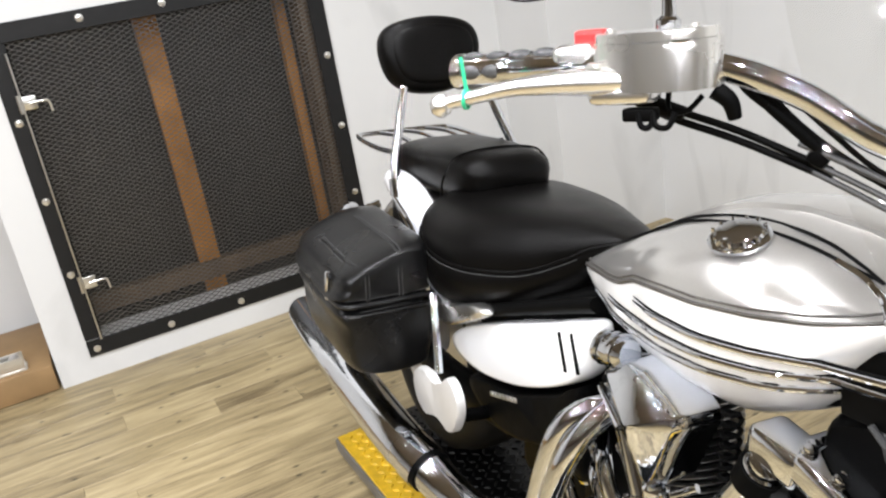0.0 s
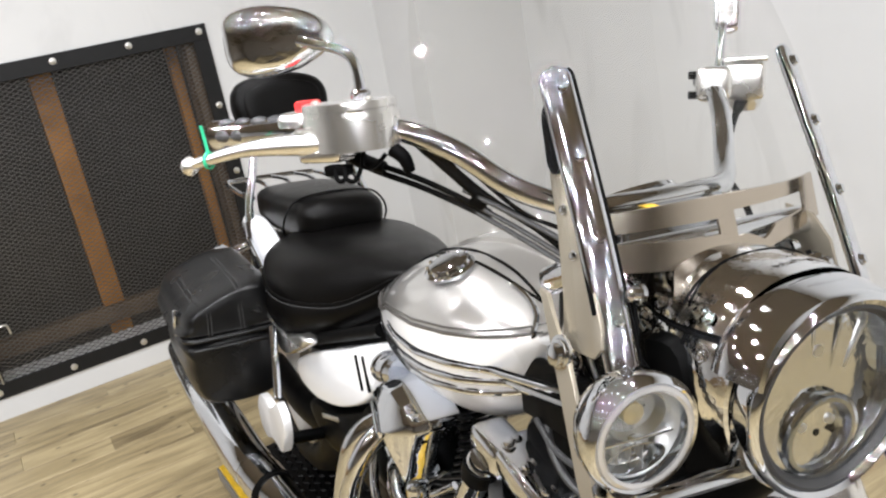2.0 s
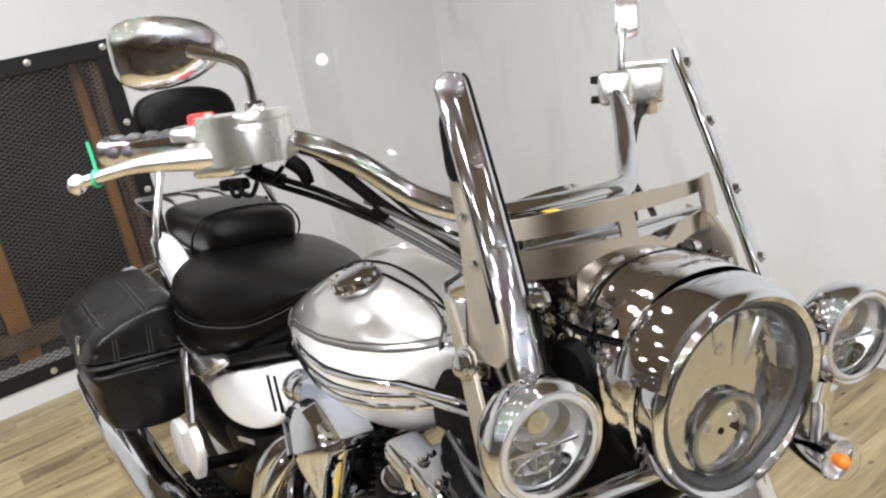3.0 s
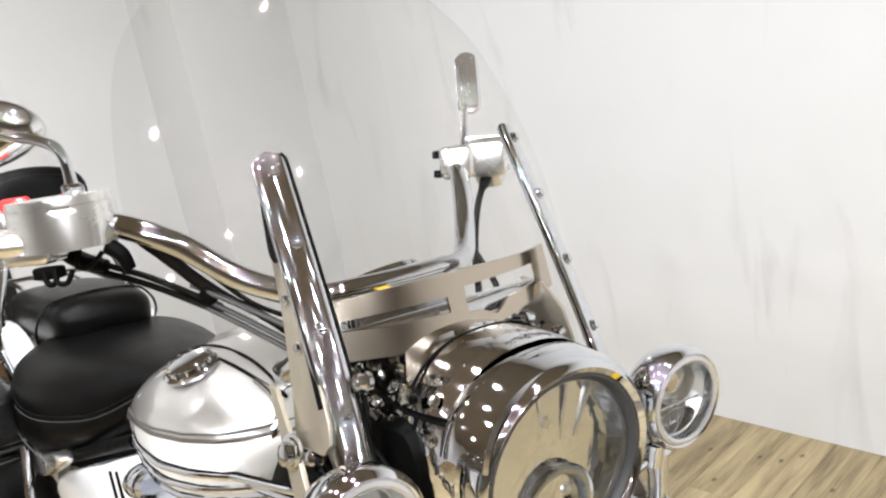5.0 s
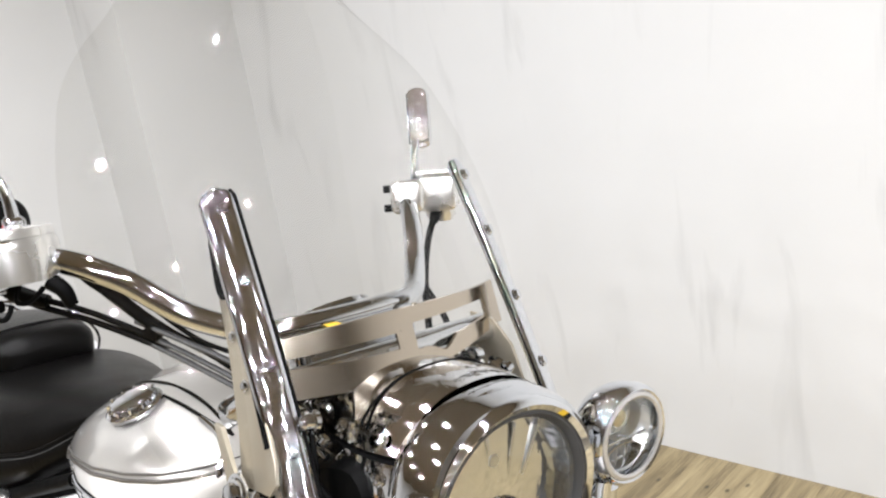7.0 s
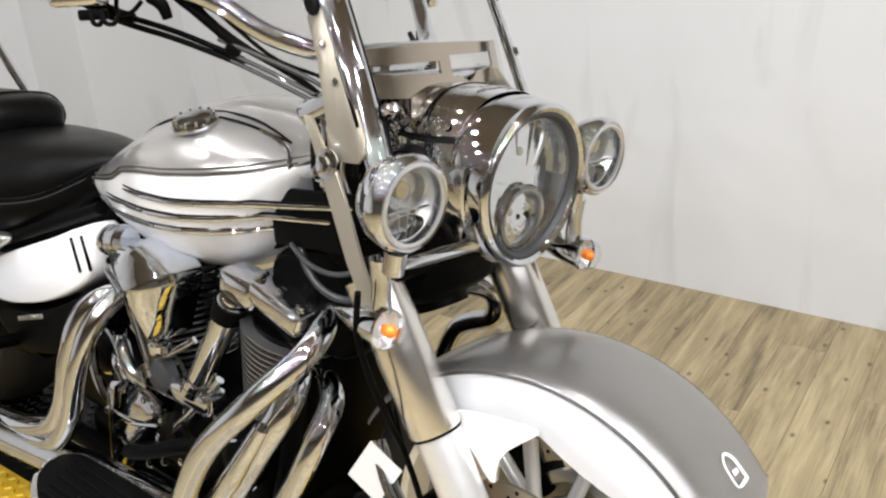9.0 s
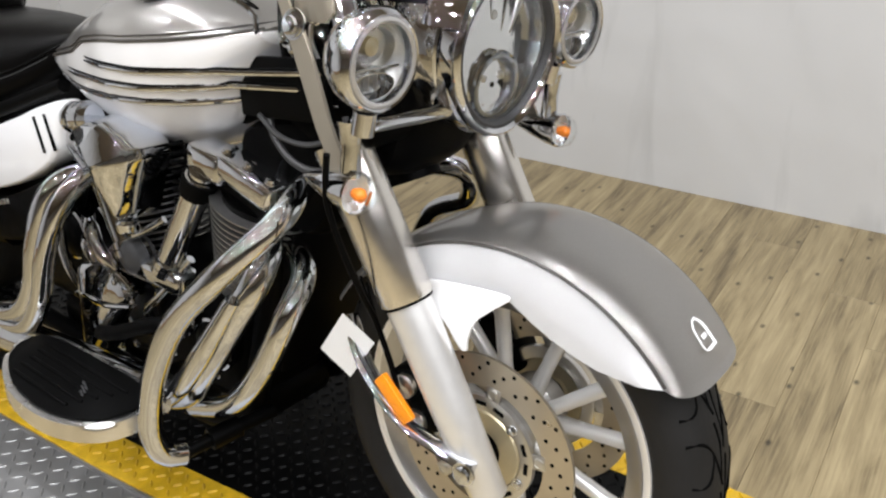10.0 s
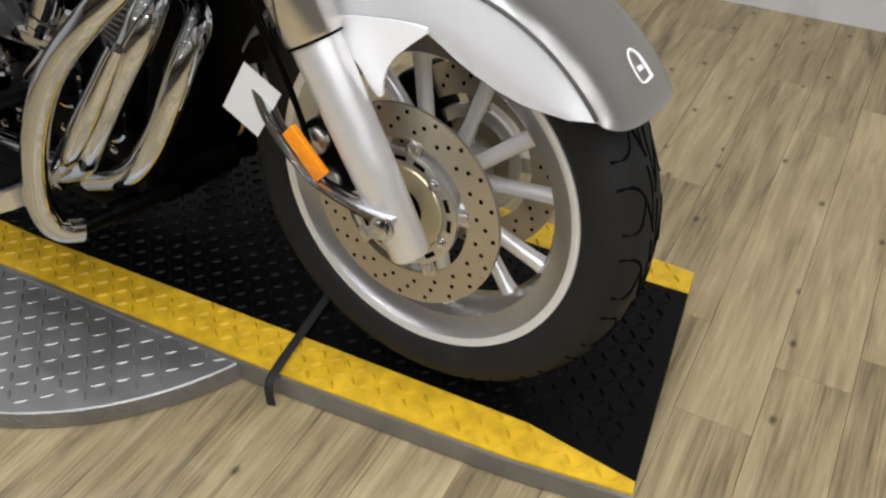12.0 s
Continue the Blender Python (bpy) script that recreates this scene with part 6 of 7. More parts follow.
part("tyre", ring_lathe([(0.225, 0.07), (0.25, 0.09), (0.28, 0.095), (0.31, 0.075), (0.322, 0.04), (0.325, 0.0), (0.322, -0.04), (0.31, -0.075), (0.28, -0.095), (0.25, -0.09), (0.225, -0.07)], 64, RW), M["rubber"], rw, "black rear tyre", smooth=60)
part("hub", lathe([(0.20, -0.02), (0.20, 0.02), (0.06, 0.05), (0.06, -0.05)], RW, 32), M["cast"], rw)
part("swing_arm", tube([(-1.72, -0.13, 0.325), (-1.45, -0.14, 0.33), (-1.15, -0.13, 0.36)], 0.03, 12, 4, flat=1.3), M["blackpaint"], bike)
part("swing_arm", tube([(-1.72, 0.13, 0.325), (-1.45, 0.14, 0.33), (-1.15, 0.13, 0.36)], 0.03, 12, 4, flat=1.3), M["blackpaint"], bike)
for s in (-1, 1):
    RS = at(-1.96, 0.20 * s, 0.60) @ pose(0, 0, 0, 0, 180, 0) @ FWD
    rs = part("rear_signal", lathe([(0.002, -0.085), (0.015, -0.06), (0.027, -0.02), (0.031, 0.0), (0.028, 0.010), (0.012, 0.02), (0.0, 0.022)], RS, 24), M["chrome"], bike, "chrome rear turn signal")
    part("signal_stalk", tube([(-1.95, 0.19 * s, 0.60), (-1.94, 0.12 * s, 0.62)], 0.012, 10, straight=True), M["chrome"], rs)

# side covers
SC = [(-0.842, 0.682), (-0.846, 0.62), (-0.87, 0.580), (-0.93, 0.54), (-1.02, 0.497), (-1.12, 0.462), (-1.24, 0.435), (-1.35, 0.435), (-1.37, 0.468), (-1.25, 0.535), (-1.0, 0.630), (-0.90, 0.670)]
for s in (-1, 1):
    cv = part("side_cover", pillow(SC, 0.06, at(0, 0.142 * s, 0) @ SIDE, 0.12), M["pearl"], bike, "pearl white side cover", smooth=50)
    for x in (-0.905, -0.868):
        part("cover_slot", tube([(x - 0.012, 0.173 * s, 0.648 + (x + 0.905) * 0.3), (x + 0.010, 0.1735 * s, 0.586 + (x + 0.905) * 0.3)], 0.0032, 8, straight=True, flat=1.0), M["gap"], cv)
    part("under_cover", pillow([(-0.86, 0.57), (-0.90, 0.54), (-1.1, 0.45), (-1.26, 0.42), (-1.30, 0.38), (-1.18, 0.34), (-1.02, 0.38), (-0.90, 0.46)], 0.07, at(0, 0.135 * s, 0) @ SIDE, 0.2), M["black"], bike, "black plastic lower side cover", smooth=50)
    for i in range(7):
        part("lettering_bar", box(0.012, 0.003, 0.010, at(-1.17 + 0.016 * i, 0.172 * s, 0.418 + 0.0052 * i) @ pose(0, 0, 0, 0, -18, 0), 0.001, 1), M["zinc"], bike)
    part("rail_tip", pillow([(-1.41, 0.575), (-1.40, 0.53), (-1.375, 0.512), (-1.31, 0.516), (-1.20, 0.566), (-1.15, 0.592), (-1.145, 0.606), (-1.19, 0.604), (-1.27, 0.578), (-1.35, 0.580)], 0.04, at(0, 0.185 * s, 0) @ SIDE), M["alu"], bike, "chrome seat rail tip", smooth=50)
    part("intake_elbow", tube([(-0.815, 0.15 * s, 0.662), (-0.780, 0.165 * s, 0.670), (-0.742, 0.16 * s, 0.676)], [0.022, 0.024, 0.022], 16), M["chrome"], bike, "ribbed chrome intake elbow")
    for x in (-0.80, -0.78, -0.76):
        part("elbow_rib", ring_lathe([(0.022, -0.003), (0.0275, -0.003), (0.0275, 0.003), (0.022, 0.003)], 20, at(x, 0.161 * s, 0.670 + (x + 0.78) * 0.2) @ pose(0, 0, 0, 0, 90, 0)), M["chrome"], bike)

# ---- engine ----
engine = part("engine", box(0.50, 0.24, 0.26, at(-0.70, 0, 0.325), 0.05, 4), M["blackpaint"], bike, "black V-twin engine with chrome covers", smooth=50)
part("gearbox", box(0.34, 0.22, 0.24, at(-1.02, 0, 0.34), 0.05, 4), M["blackpaint"], engine, smooth=50)
part("oil_pan", box(0.62, 0.20, 0.08, at(-0.76, 0, 0.19), 0.03, 3), M["blackpaint"], engine, smooth=50)


def cylinder(base, top, name):
    m = at(*base) @ pose(0, 0, 0, 0, math.degrees(math.atan2(top[0] - base[0], top[2] - base[2])), 0)
    h = (Vector(top) - Vector(base)).length
    cy = part("cylinder", lathe([(0.044, -0.02), (0.072, h)], m, 32), M["blackpaint"], engine, name)
    n = 15
    for i in range(n):
        k = i / (n - 1)
        w = 0.060 + 0.030 * k
        z = 0.004 + (h - 0.016) * k
        part("fin", lathe([(w - 0.003, z - 0.0012), (w, z - 0.0009), (w, z + 0.0009), (w - 0.003, z + 0.0012)], m, 36), M["fin"], cy, smooth=30)
    head = part("cylinder_head", box(0.160, 0.140, 0.044, m @ at(0, 0.01, h + 0.012), 0.018, 3), M["blackpaint"], cy, smooth=50)
    part("rocker_cover", box(0.140, 0.135, 0.040, m @ at(0, 0.015, h + 0.046), 0.016, 4), M["chrome"], cy, "chrome rocker cover", smooth=50)
    for sx in (-0.05, 0.0, 0.05):
        for sy in (-0.04, 0.07):
            part("bolt", bolt(m @ at(sx, sy, h + 0.064), 0.007, 0.007), M["chrome"], cy)
    return cy


M["fin"] = mat("machined_black_fin", (0.30, 0.297, 0.29), 0.30, 0.9, 40, 0.25)
cylinder((-0.474, -0.072, 0.425), (-0.424, -0.058, 0.596), "finned black front cylinder")
cylinder((-0.690, -0.060, 0.430), (-0.745, -0.045, 0.598), "finned black rear cylinder")
for (x0, z0), (x1, z1) in (((-0.600, 0.440), (-0.492, 0.635)), ((-0.700, 0.440), (-0.800, 0.620))):
    pr = part("pushrod_tube", tube([(x0, -0.148, z0), (x1, -0.140, z1)], 0.0225, 20, straight=True), M["chrome"], engine, "chrome pushrod tube")
    p0, p1 = Vector((x0, -0.148, z0)), Vector((x1, -0.140, z1))
    part("rubber_boot", tube([p0.lerp(p1, 0.80), p0.lerp(p1, 0.95)], [0.027, 0.030], 20, straight=True), M["black"], pr)
    for k in (0.02, 0.09, 0.92):
        p = Vector((x0, -0.148, z0)).lerp(Vector((x1, -0.140, z1)), k)
        part("tube_collar", lathe([(0.022, -0.008), (0.027, -0.006), (0.027, 0.006), (0.022, 0.008)], at(*p) @ aim((0, 0, 0), (x1 - x0, 0.008, z1 - z0)), 20), M["chrome"], pr)
rb_ = part("rocker_box", box(0.085, 0.06, 0.052, at(-0.482, -0.122, 0.650) @ pose(0, 0, 0, 0, 8, 0), 0.014, 3), M["chrome"], engine, "chrome rocker box end", smooth=50)
part("rocker_end", box(0.118, 0.075, 0.040, at(-0.398, -0.112, 0.640) @ pose(0, 0, 0, 0, 17, 0), 0.010, 3), M["chrome"], rb_, smooth=50)
for dx in (-0.045, 0.0, 0.045):
    part("bolt", bolt(at(-0.398 + dx, -0.13, 0.661 - dx * 0.3) @ pose(0, 0, 0, 0, 17, 0), 0.008, 0.008), M["chrome"], rb_)
kn = part("oil_knob", lathe([(0.030, 0.0), (0.032, 0.012), (0.030, 0.035), (0.020, 0.042), (0.0, 0.043)], at(-0.682, -0.13, 0.443) @ pose(0, 0, 0, 90), 28), M["seal"], engine, "round grey oil filler")
part("knob_ring", ring_lathe([(0.031, 0.010), (0.035, 0.010), (0.035, 0.018), (0.031, 0.018)], 28, at(-0.682, -0.13, 0.443) @ pose(0, 0, 0, 90)), M["chrome"], kn)
part("brake_pedal_rod", tube([(-0.73, -0.205, 0.296), (-0.66, -0.215, 0.325), (-0.57, -0.215, 0.372), (-0.52, -0.205, 0.39)], [0.014, 0.013, 0.013, 0.011], 12, 5), M["black"], engine, "black rubber-covered pedal rod")
for i in range(10):
    a = 2 * math.pi * i / 10
    part("bolt", bolt(at(-0.752 + 0.098 * math.cos(a), -0.172, 0.322 + 0.068 * math.sin(a)) @ pose(0, 0, 0, 90), 0.006, 0.006), M["chrome"], engine)
for i in range(8):
    part("bolt", bolt(at(-0.46 - 0.06 * i, -0.121, 0.245 + 0.01 * (i % 2)) @ pose(0, 0, 0, 90), 0.006, 0.006), M["chrome"], engine)
for pts, r in ((((-0.62, -0.13, 0.52), (-0.66, -0.155, 0.49), (-0.72, -0.15, 0.475), (-0.79, -0.14, 0.50)), 0.007), (((-0.55, -0.135, 0.47), (-0.60, -0.16, 0.40), (-0.64, -0.165, 0.36), (-0.66, -0.15, 0.33)), 0.008), (((-0.93, -0.14, 0.47), (-0.90, -0.165, 0.40), (-0.86, -0.17, 0.35), (-0.80, -0.16, 0.31)), 0.009)):
    part("engine_line", tube(pts, r, 10, 5), M["chrome"], engine)
# coil-like spring near the cylinders
part("vent_hose", tube([(-0.565 + 0.012 * math.cos(i * 0.9), -0.13 + 0.012 * math.sin(i * 0.9), 0.56 + 0.0022 * i) for i in range(50)], 0.0035, 6, 1), M["black"], engine)

def faceted(outer, y0, y1, shrink, apex, bevel):
    """A cover of flat facets: a rim, a chamfer, and planes that rise to one apex; each outline point is (x, z)."""
    b = bmesh.new()
    cx, cz = sum(p[0] for p in outer) / len(outer), sum(p[1] for p in outer) / len(outer)
    back = [b.verts.new((x, y0 + 0.05, z)) for x, z in outer]
    rim = [b.verts.new((x, y0, z)) for x, z in outer]
    inner = [b.verts.new((cx + (x - cx) * shrink, y1, cz + (z - cz) * shrink)) for x, z in outer]
    top = b.verts.new(apex)
    n = len(outer)
    for i in range(n):
        j = (i + 1) % n
        b.faces.new((back[i], back[j], rim[j], rim[i]))
        b.faces.new((rim[i], rim[j], inner[j], inner[i]))
        b.faces.new((inner[i], inner[j], top))
    bmesh.ops.dissolve_limit(b, angle_limit=radians(7), verts=b.verts[:], edges=b.edges[:])
    sharp = [e for e in b.edges if len(e.link_faces) == 2 and e.calc_face_angle() > radians(10)]
    bmesh.ops.bevel(b, geom=sharp, offset=bevel, segments=3, affect="EDGES", profile=0.5, clamp_overlap=True)
    return b


AIR = [(-0.752, 0.648), (-0.748, 0.668), (-0.715, 0.684), (-0.672, 0.690), (-0.625, 0.682), (-0.588, 0.662), (-0.584, 0.644), (-0.600, 0.605), (-0.624, 0.545), (-0.634, 0.530), (-0.646, 0.530), (-0.660, 0.545)]
air = part("air_cleaner_cover", faceted(AIR, -0.180, -0.206, 0.90, (-0.650, -0.236, 0.626), 0.0035), M["chrome"], engine, "chrome faceted teardrop air cleaner cover", smooth=30)
part("cover_ridge", tube([(-0.742, -0.213, 0.640), (-0.700, -0.224, 0.632), (-0.655, -0.237, 0.624)], [0.002, 0.0045, 0.0055], 10, 5), M["chrome"], air)
part("cover_bolt", bolt(at(-0.733, -0.207, 0.654) @ pose(0, 0, 0, 90), 0.005, 0.004), M["gap"], air)
part("cover_foot", lathe([(0.016, -0.012), (0.019, -0.008), (0.019, 0.006), (0.014, 0.010)], at(-0.640, -0.185, 0.520), 18), M["chrome"], air)

GC = [(-0.845, 0.372), (-0.80, 0.398), (-0.735, 0.398), (-0.690, 0.372), (-0.700, 0.335), (-0.750, 0.280), (-0.795, 0.215), (-0.818, 0.218), (-0.832, 0.290)]
gear = part("gear_cover", pillow(GC, 0.09, at(0, -0.135, 0.36) @ pose(0, 0, 0, -8) @ at(0, 0, -0.36) @ SIDE, 0.2), M["chrome"], engine, "chrome pear-shaped gear cover", smooth=35)
part("gear_ridge", tube([(-0.835, -0.178, 0.335), (-0.75, -0.186, 0.338), (-0.675, -0.178, 0.355)], 0.005, 8, 5), M["chrome"], gear)
for x, z, r in ((-0.60, 0.365, 0.052), (-0.50, 0.33, 0.045), (-0.905, 0.42, 0.05)):
    c = part("engine_cover", lathe([(r, 0), (r, 0.02), (r * 0.85, 0.032), (r * 0.3, 0.038), (0, 0.038)], at(x, -0.115, z) @ pose(0, 0, 0, 90), 32), M["blackpaint"], engine, smooth=50)
    part("cover_ring", ring_lathe([(r * 0.98, 0.018), (r * 1.05, 0.018), (r * 1.05, 0.026), (r * 0.95, 0.028)], 32, at(x, -0.115, z) @ pose(0, 0, 0, 90)), M["chrome"], c)
part("tappet_block", box(0.13, 0.05, 0.045, at(-0.615, -0.14, 0.425), 0.014, 3), M["chrome"], engine, "chrome tappet block", smooth=50)
part("tappet_block", box(0.10, 0.05, 0.045, at(-0.705, -0.14, 0.425), 0.014, 3), M["chrome"], engine, smooth=50)
part("oil_line", tube([(-0.56, -0.15, 0.36), (-0.62, -0.165, 0.325), (-0.70, -0.17, 0.30), (-0.78, -0.165, 0.27)], 0.010, 10), M["black"], engine)
part("intake_pipe", tube([(-0.86, -0.12, 0.47), (-0.80, -0.16, 0.47), (-0.77, -0.165, 0.43), (-0.745, -0.15, 0.40)], 0.014, 12), M["chrome"], engine)
part("intake_pipe", tube([(-0.88, -0.12, 0.43), (-0.83, -0.155, 0.42), (-0.80, -0.155, 0.39)], 0.011, 12), M["chrome"], engine)
# frame tubes
for s in (-1, 1):
    part("frame_tube", tube([(-0.30, 0.05 * s, 0.84), (-0.37, 0.09 * s, 0.60), (-0.42, 0.11 * s, 0.30), (-0.48, 0.115 * s, 0.18), (-0.70, 0.12 * s, 0.155), (-1.15, 0.12 * s, 0.17)], 0.022, 12, 5), M["blackpaint"], bike, "black frame tube")
    part("frame_tube", tube([(-0.33, 0.05 * s, 0.80), (-0.60, 0.07 * s, 0.67), (-1.0, 0.09 * s, 0.58), (-1.30, 0.11 * s, 0.50)], 0.022, 12, 5), M["blackpaint"], bike)
part("oil_cooler", box(0.05, 0.20, 0.30, at(-0.385, 0, 0.45) @ pose(0, 0, 0, 0, 8, 0), 0.01), M["blackpaint"], bike)
part("horn_cover", pillow([(-0.46, 0.70), (-0.30, 0.74), (-0.24, 0.66), (-0.31, 0.56), (-0.42, 0.60)], 0.10, at(0, -0.05, 0) @ SIDE, 0.3), M["blackpaint"], bike)

# ---- exhaust ----
ex = part("exhaust", tube([(-0.50, -0.215, 0.262), (-0.62, -0.225, 0.255), (-0.80, -0.235, 0.235), (-1.0, -0.25, 0.222), (-1.15, -0.27, 0.228), (-1.255, -0.295, 0.25)], [0.030, 0.032, 0.034, 0.036, 0.040, 0.045], 24, 5), M["chrome"], bike, "chrome exhaust with long slash muffler")
part("front_header", tube([(-0.42, -0.09, 0.555), (-0.35, -0.14, 0.555), (-0.325, -0.19, 0.52), (-0.37, -0.215, 0.43), (-0.425, -0.225, 0.34), (-0.475, -0.222, 0.285), (-0.56, -0.222, 0.258)], [0.019, 0.021, 0.023, 0.024, 0.024, 0.025, 0.028], 22, 6), M["chrome"], ex, "chrome front header")
part("header_shield", tube([(-0.335, -0.225, 0.50), (-0.38, -0.248, 0.41), (-0.43, -0.257, 0.335), (-0.475, -0.255, 0.285)], [0.012, 0.017, 0.017, 0.010], 12, 6), M["chrome"], ex)
part("front_header", tube([(-0.40, -0.06, 0.53), (-0.30, -0.12, 0.52), (-0.285, -0.17, 0.47), (-0.325, -0.19, 0.37), (-0.39, -0.195, 0.29), (-0.48, -0.20, 0.25)], 0.019, 18, 6), M["chrome"], ex)
part("rear_header", tube([(-0.78, -0.12, 0.570), (-0.812, -0.18, 0.560), (-0.836, -0.215, 0.522), (-0.858, -0.232, 0.44), (-0.880, -0.24, 0.352), (-0.930, -0.245, 0.290), (-1.04, -0.25, 0.25), (-1.17, -0.265, 0.238)], [0.018, 0.0195, 0.0205, 0.021, 0.021, 0.0215, 0.023, 0.025], 22, 6), M["chrome"], ex, "chrome rear header")
part("rear_header", tube([(-0.765, -0.10, 0.580), (-0.782, -0.17, 0.566), (-0.794, -0.220, 0.515), (-0.816, -0.243, 0.43), (-0.842, -0.248, 0.345), (-0.90, -0.252, 0.270), (-0.99, -0.255, 0.243)], 0.0185, 16, 6), M["chrome"], ex)
for a, b in (((-1.235, -0.29, 0.245), (-1.275, -0.30, 0.255)), ((-1.30, -0.306, 0.262), (-1.32, -0.31, 0.266))):
    part("exhaust_clamp", tube([a, b], 0.050, 28, straight=True), M["chrome"], ex, "chrome exhaust clamp")
part("clamp_gap", tube([(-1.222, -0.287, 0.243), (-1.235, -0.29, 0.245)], 0.047, 28, straight=True), M["black"], ex)
part("muffler", tube([(-1.25, -0.295, 0.25), (-1.36, -0.315, 0.272), (-1.60, -0.325, 0.285), (-1.90, -0.33, 0.30), (-2.05, -0.33, 0.31)], [0.046, 0.050, 0.052, 0.050, 0.044], 28, 5), M["chrome"], ex, "long chrome muffler", smooth=50)

# ---- guards, boards ----
for s in (-1, 1):
    top = [(-0.35, -0.04, 0.655), (-0.295, -0.12, 0.655), (-0.265, -0.20, 0.628), (-0.305, -0.265, 0.565)] if s < 0 else [(-0.40, 0.09, 0.60), (-0.335, 0.18, 0.608), (-0.280, 0.222, 0.606), (-0.264, 0.248, 0.580), (-0.282, 0.264, 0.535)]
    gd = part("engine_guard", tube(top + [(-0.378, 0.290 * s, 0.478), (-0.428, 0.302 * s, 0.375), (-0.450, 0.304 * s, 0.285), (-0.449, 0.297 * s, 0.236), (-0.445, 0.282 * s, 0.214), (-0.438, 0.258 * s, 0.206)], 0.0185, 18, 7), M["chrome"], bike, "chrome engine guard")
    part("guard_rod", tube([(-0.440, 0.262 * s, 0.207), (-0.425, 0.20 * s, 0.215), (-0.405, 0.10 * s, 0.222)], 0.012, 14, straight=True), M["blackpaint"], gd)
    part("guard_sleeve", tube([(-0.428, 0.215 * s, 0.213), (-0.417, 0.165 * s, 0.219)], 0.018, 16, straight=True), M["blackpaint"], gd)
    FB = [(-0.83, 0.285), (-0.80, 0.345), (-0.70, 0.395), (-0.58, 0.402), (-0.50, 0.365), (-0.478, 0.30), (-0.50, 0.25), (-0.66, 0.245), (-0.80, 0.255)]
    o = smooth_outline([(x, y * s) for x, y in FB], 5)
    fb = part("footboard", prism(o if s > 0 else o[::-1], 0.030, at(0, 0, 0.256) @ pose(0, 0, 0, 0, 0, 0), 0.010, seg=3), M["alu"], bike, "half-moon footboard with chrome rim")
    cx, cy = -0.655, 0.32 * s
    o2 = [(cx + (x - cx) * 0.93, cy + (y - cy) * 0.86) for x, y in o]
    part("rubber_pad", prism(o2 if s > 0 else o2[::-1], 0.007, at(0, 0, 0.284), 0.003), M["black"], fb, "ribbed black rubber pad")
    for i in range(5):
        yy = (0.285 + 0.02 * i) * s
        part("pad_rib", box(0.24 - 0.02 * i, 0.006, 0.004, at(-0.655, yy, 0.2925), 0.0015, 1), M["black"], fb)
    for i in range(3):
        part("board_mark", box(0.030 - 0.006 * i, 0.003, 0.0015, at(-0.60 + 0.008 * i, (0.318 + 0.008 * i) * s, 0.2945) @ pose(0, 0, 0, 0, 0, 20 * s), 0.0004, 1), M["seal"], fb)
    part("board_mount", tube([(-0.62, 0.10 * s, 0.22), (-0.64, 0.26 * s, 0.256)], 0.014, 10, straight=True), M["blackpaint"], fb)
    HT = [(-1.36, 0.395), (-1.33, 0.44), (-1.26, 0.452), (-1.21, 0.44), (-1.155, 0.488), (-1.11, 0.475), (-1.095, 0.43), (-1.125, 0.372), (-1.17, 0.352), (-1.21, 0.372), (-1.26, 0.345), (-1.33, 0.345)]
    pb = part("passenger_board", prism(smooth_outline([(-1.21 + (x + 1.22) * 0.86, 0.42 + (z - 0.415) * 0.86) for x, z in HT], 4), 0.018, at(0, 0.268 * s + 0.009, 0) @ SIDE, 0.006), M["board"], bike, "folded passenger footboard")
    part("board_hinge", tube([(-1.20, 0.15 * s, 0.36), (-1.20, 0.25 * s, 0.37)], 0.014, 10, straight=True), M["blackpaint"], pb)
    part("board_rod", tube([(-1.34, 0.22 * s, 0.58), (-1.26, 0.245 * s, 0.44)], 0.009, 10, straight=True), M["chrome"], pb)
part("brake_pedal", tube([(-0.55, -0.20, 0.25), (-0.50, -0.26, 0.275), (-0.46, -0.27, 0.29)], 0.010, 10), M["chrome"], bike)
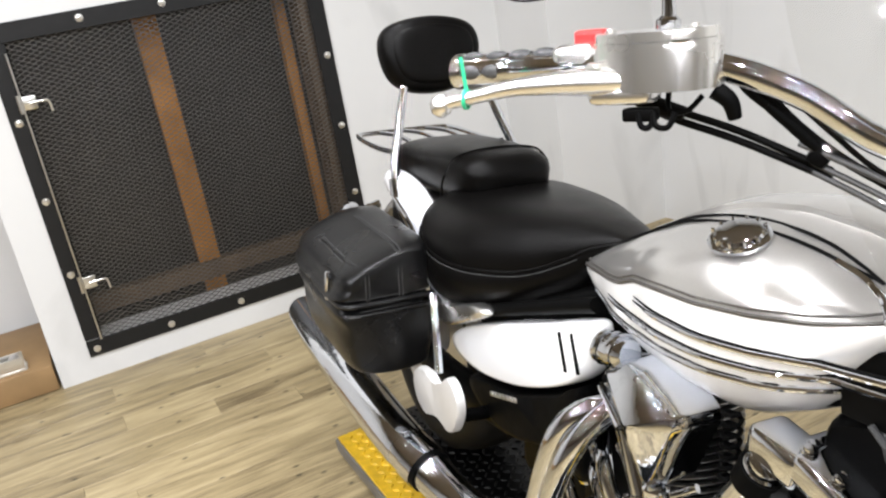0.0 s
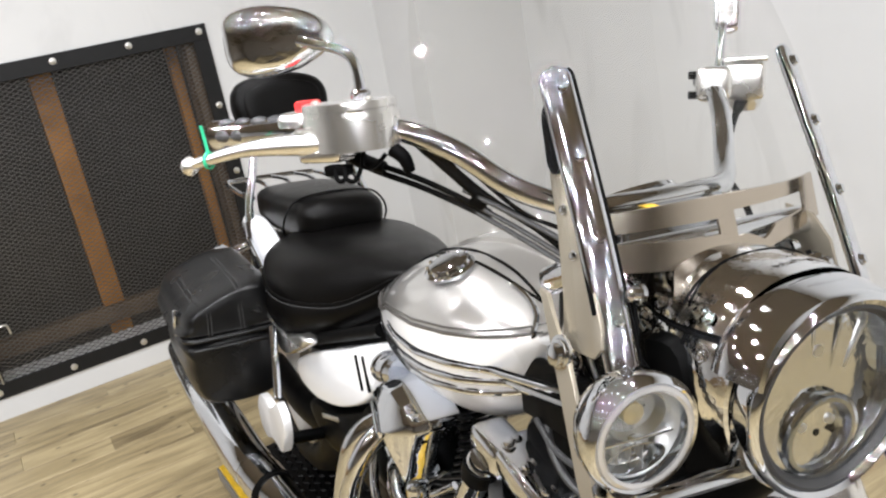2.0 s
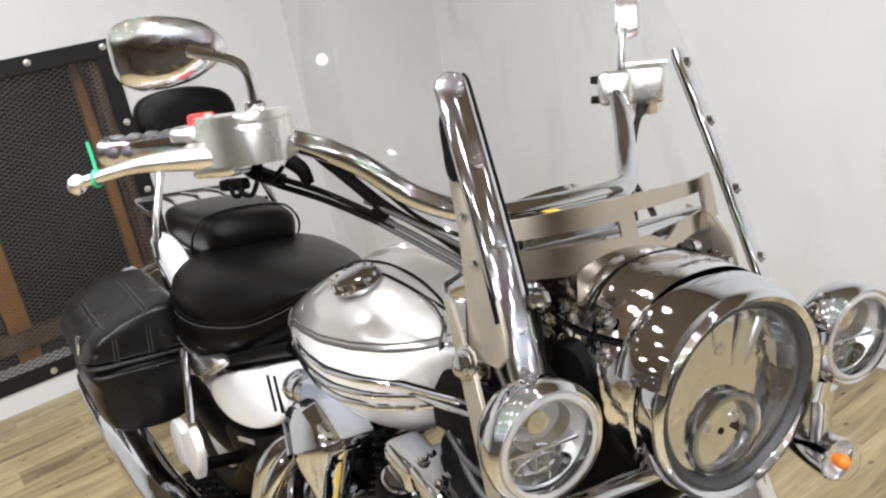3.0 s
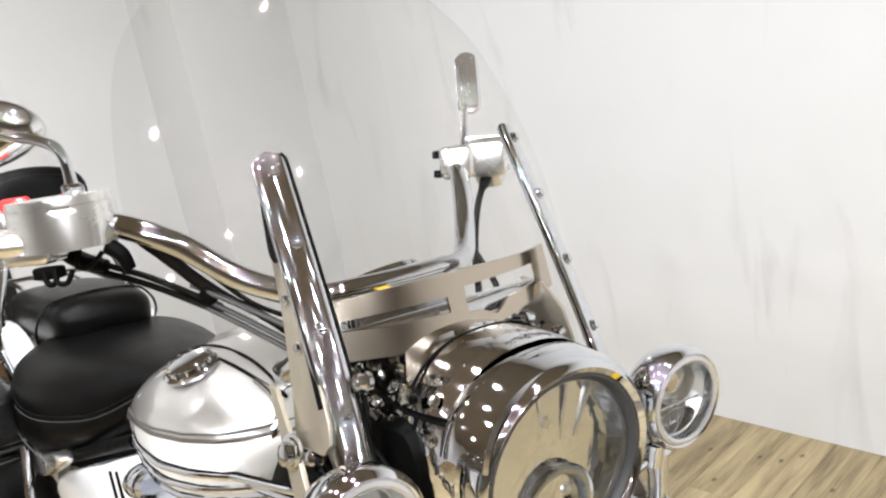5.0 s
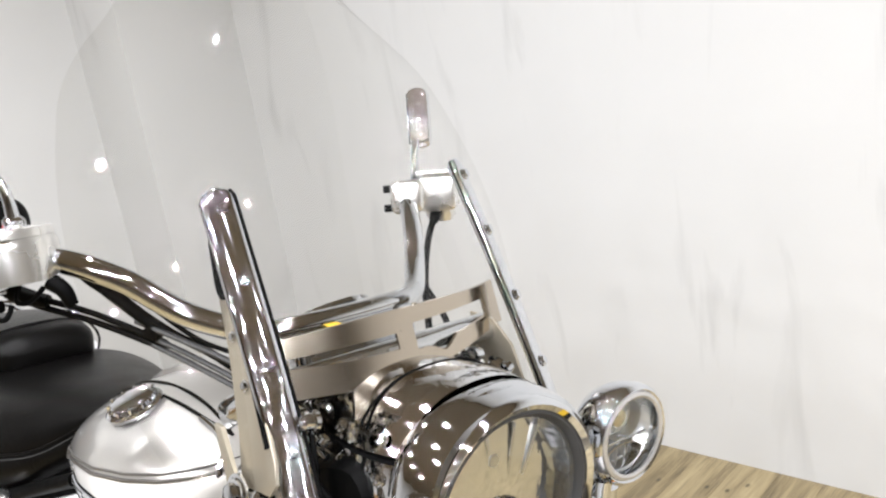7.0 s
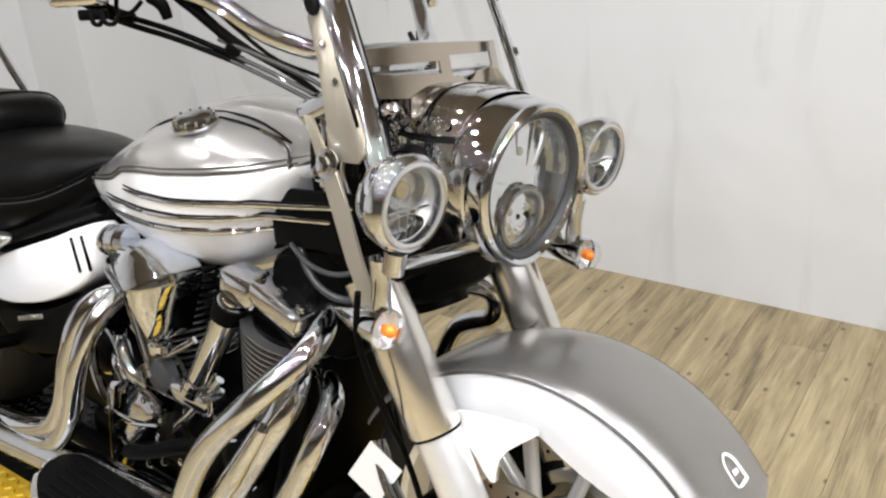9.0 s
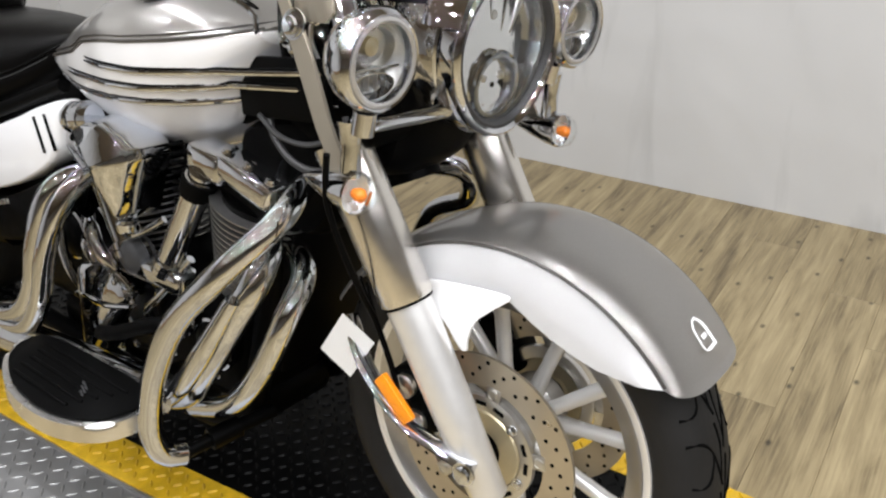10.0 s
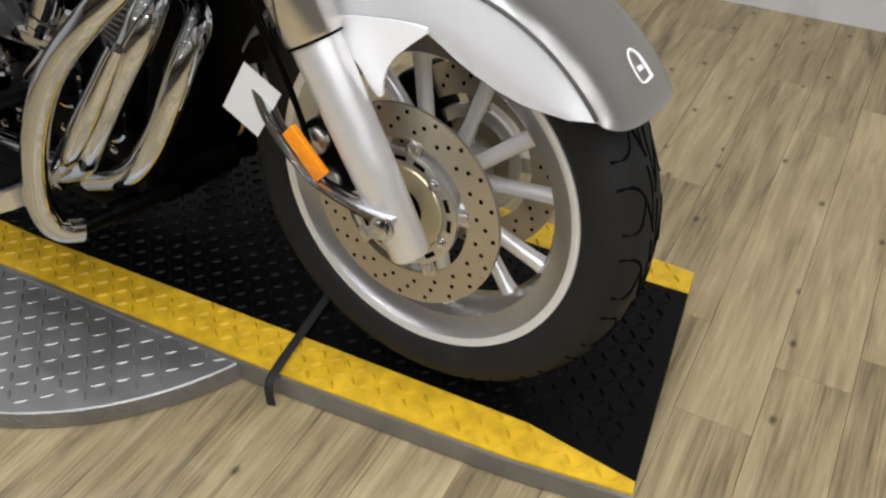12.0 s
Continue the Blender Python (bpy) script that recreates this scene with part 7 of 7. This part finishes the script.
part("side_stand", tube([(-0.72, 0.16, 0.18), (-0.74, 0.30, 0.045)], 0.013, 12, straight=True), M["blackpaint"], bike, "black side stand")
part("battery_box", box(0.34, 0.22, 0.22, at(-1.16, 0, 0.50), 0.03), M["blackpaint"], bike)

# the bars, fork and windshield stand a little to the left of the tank's middle
for ob in headlight.children:
    kind = ob.name.split(".")[0]
    if kind in ("fitting", "wire", "ear_bolt", "ear_trim"):
        ob.location.y += 0.046 if ob.data.vertices[0].co.y < 0 else 0.002
BARS = ("handlebar", "master_cylinder", "grip", "brake_lever", "clutch_lever", "mirror", "brake_line", "throttle_cable", "wiring_loom", "cable_clip", "cable_boot",
        "cable_joint", "wire_hook", "line_sleeve", "clutch_line")
for ob in bike.children:
    kind = ob.name.split(".")[0]
    if kind in BARS:
        ob.location += Vector((0.0, 0.034, 0.016))
    elif kind in ("gauge_pod", "bar_riser", "warning_sticker"):
        ob.location += Vector((0.0, 0.03, 0.008))
    elif kind in ("fork_leg", "axle_clamp", "collar", "reflector", "fender_stay"):
        ob.location.y += 0.02


# ---- floor planks ----
rng = random.Random(5)
PW, PL = 0.121, 0.92
pm = bpy.data.meshes.new("plank")
pbm = box(PL - 0.0006, PW - 0.0005, 0.006, None, 0.0006, 1)
pbm.to_mesh(pm)
pbm.free()
pm.materials.append(M["floor"])
far_v, far_f = [], []
y = FLOOR_S + PW / 2
while y < WALL_N + 0.6:
    x = FLOOR_W - rng.random() * PL
    while x - PL / 2 < FLOOR_E:
        if x > -2.6 and y > -1.6:
            ob = new("plank", pm)
            ob.parent = floor
            ob.location = (x, y, -0.003)
        else:
            k = len(far_v)
            for dx, dy in ((-1, -1), (1, -1), (1, 1), (-1, 1)):
                far_v.append((x + dx * (PL / 2 - 0.0004), y + dy * (PW / 2 - 0.0004), -0.0002))
            far_f.append((k, k + 1, k + 2, k + 3))
        x += PL
    y += PW
fm = bpy.data.meshes.new("plank_field")
fm.from_pydata(far_v, [], far_f)
fm.materials.append(M["floor"])
ob = new("plank_field", fm)
ob.parent = floor
tagged(ob, kind="stuff")
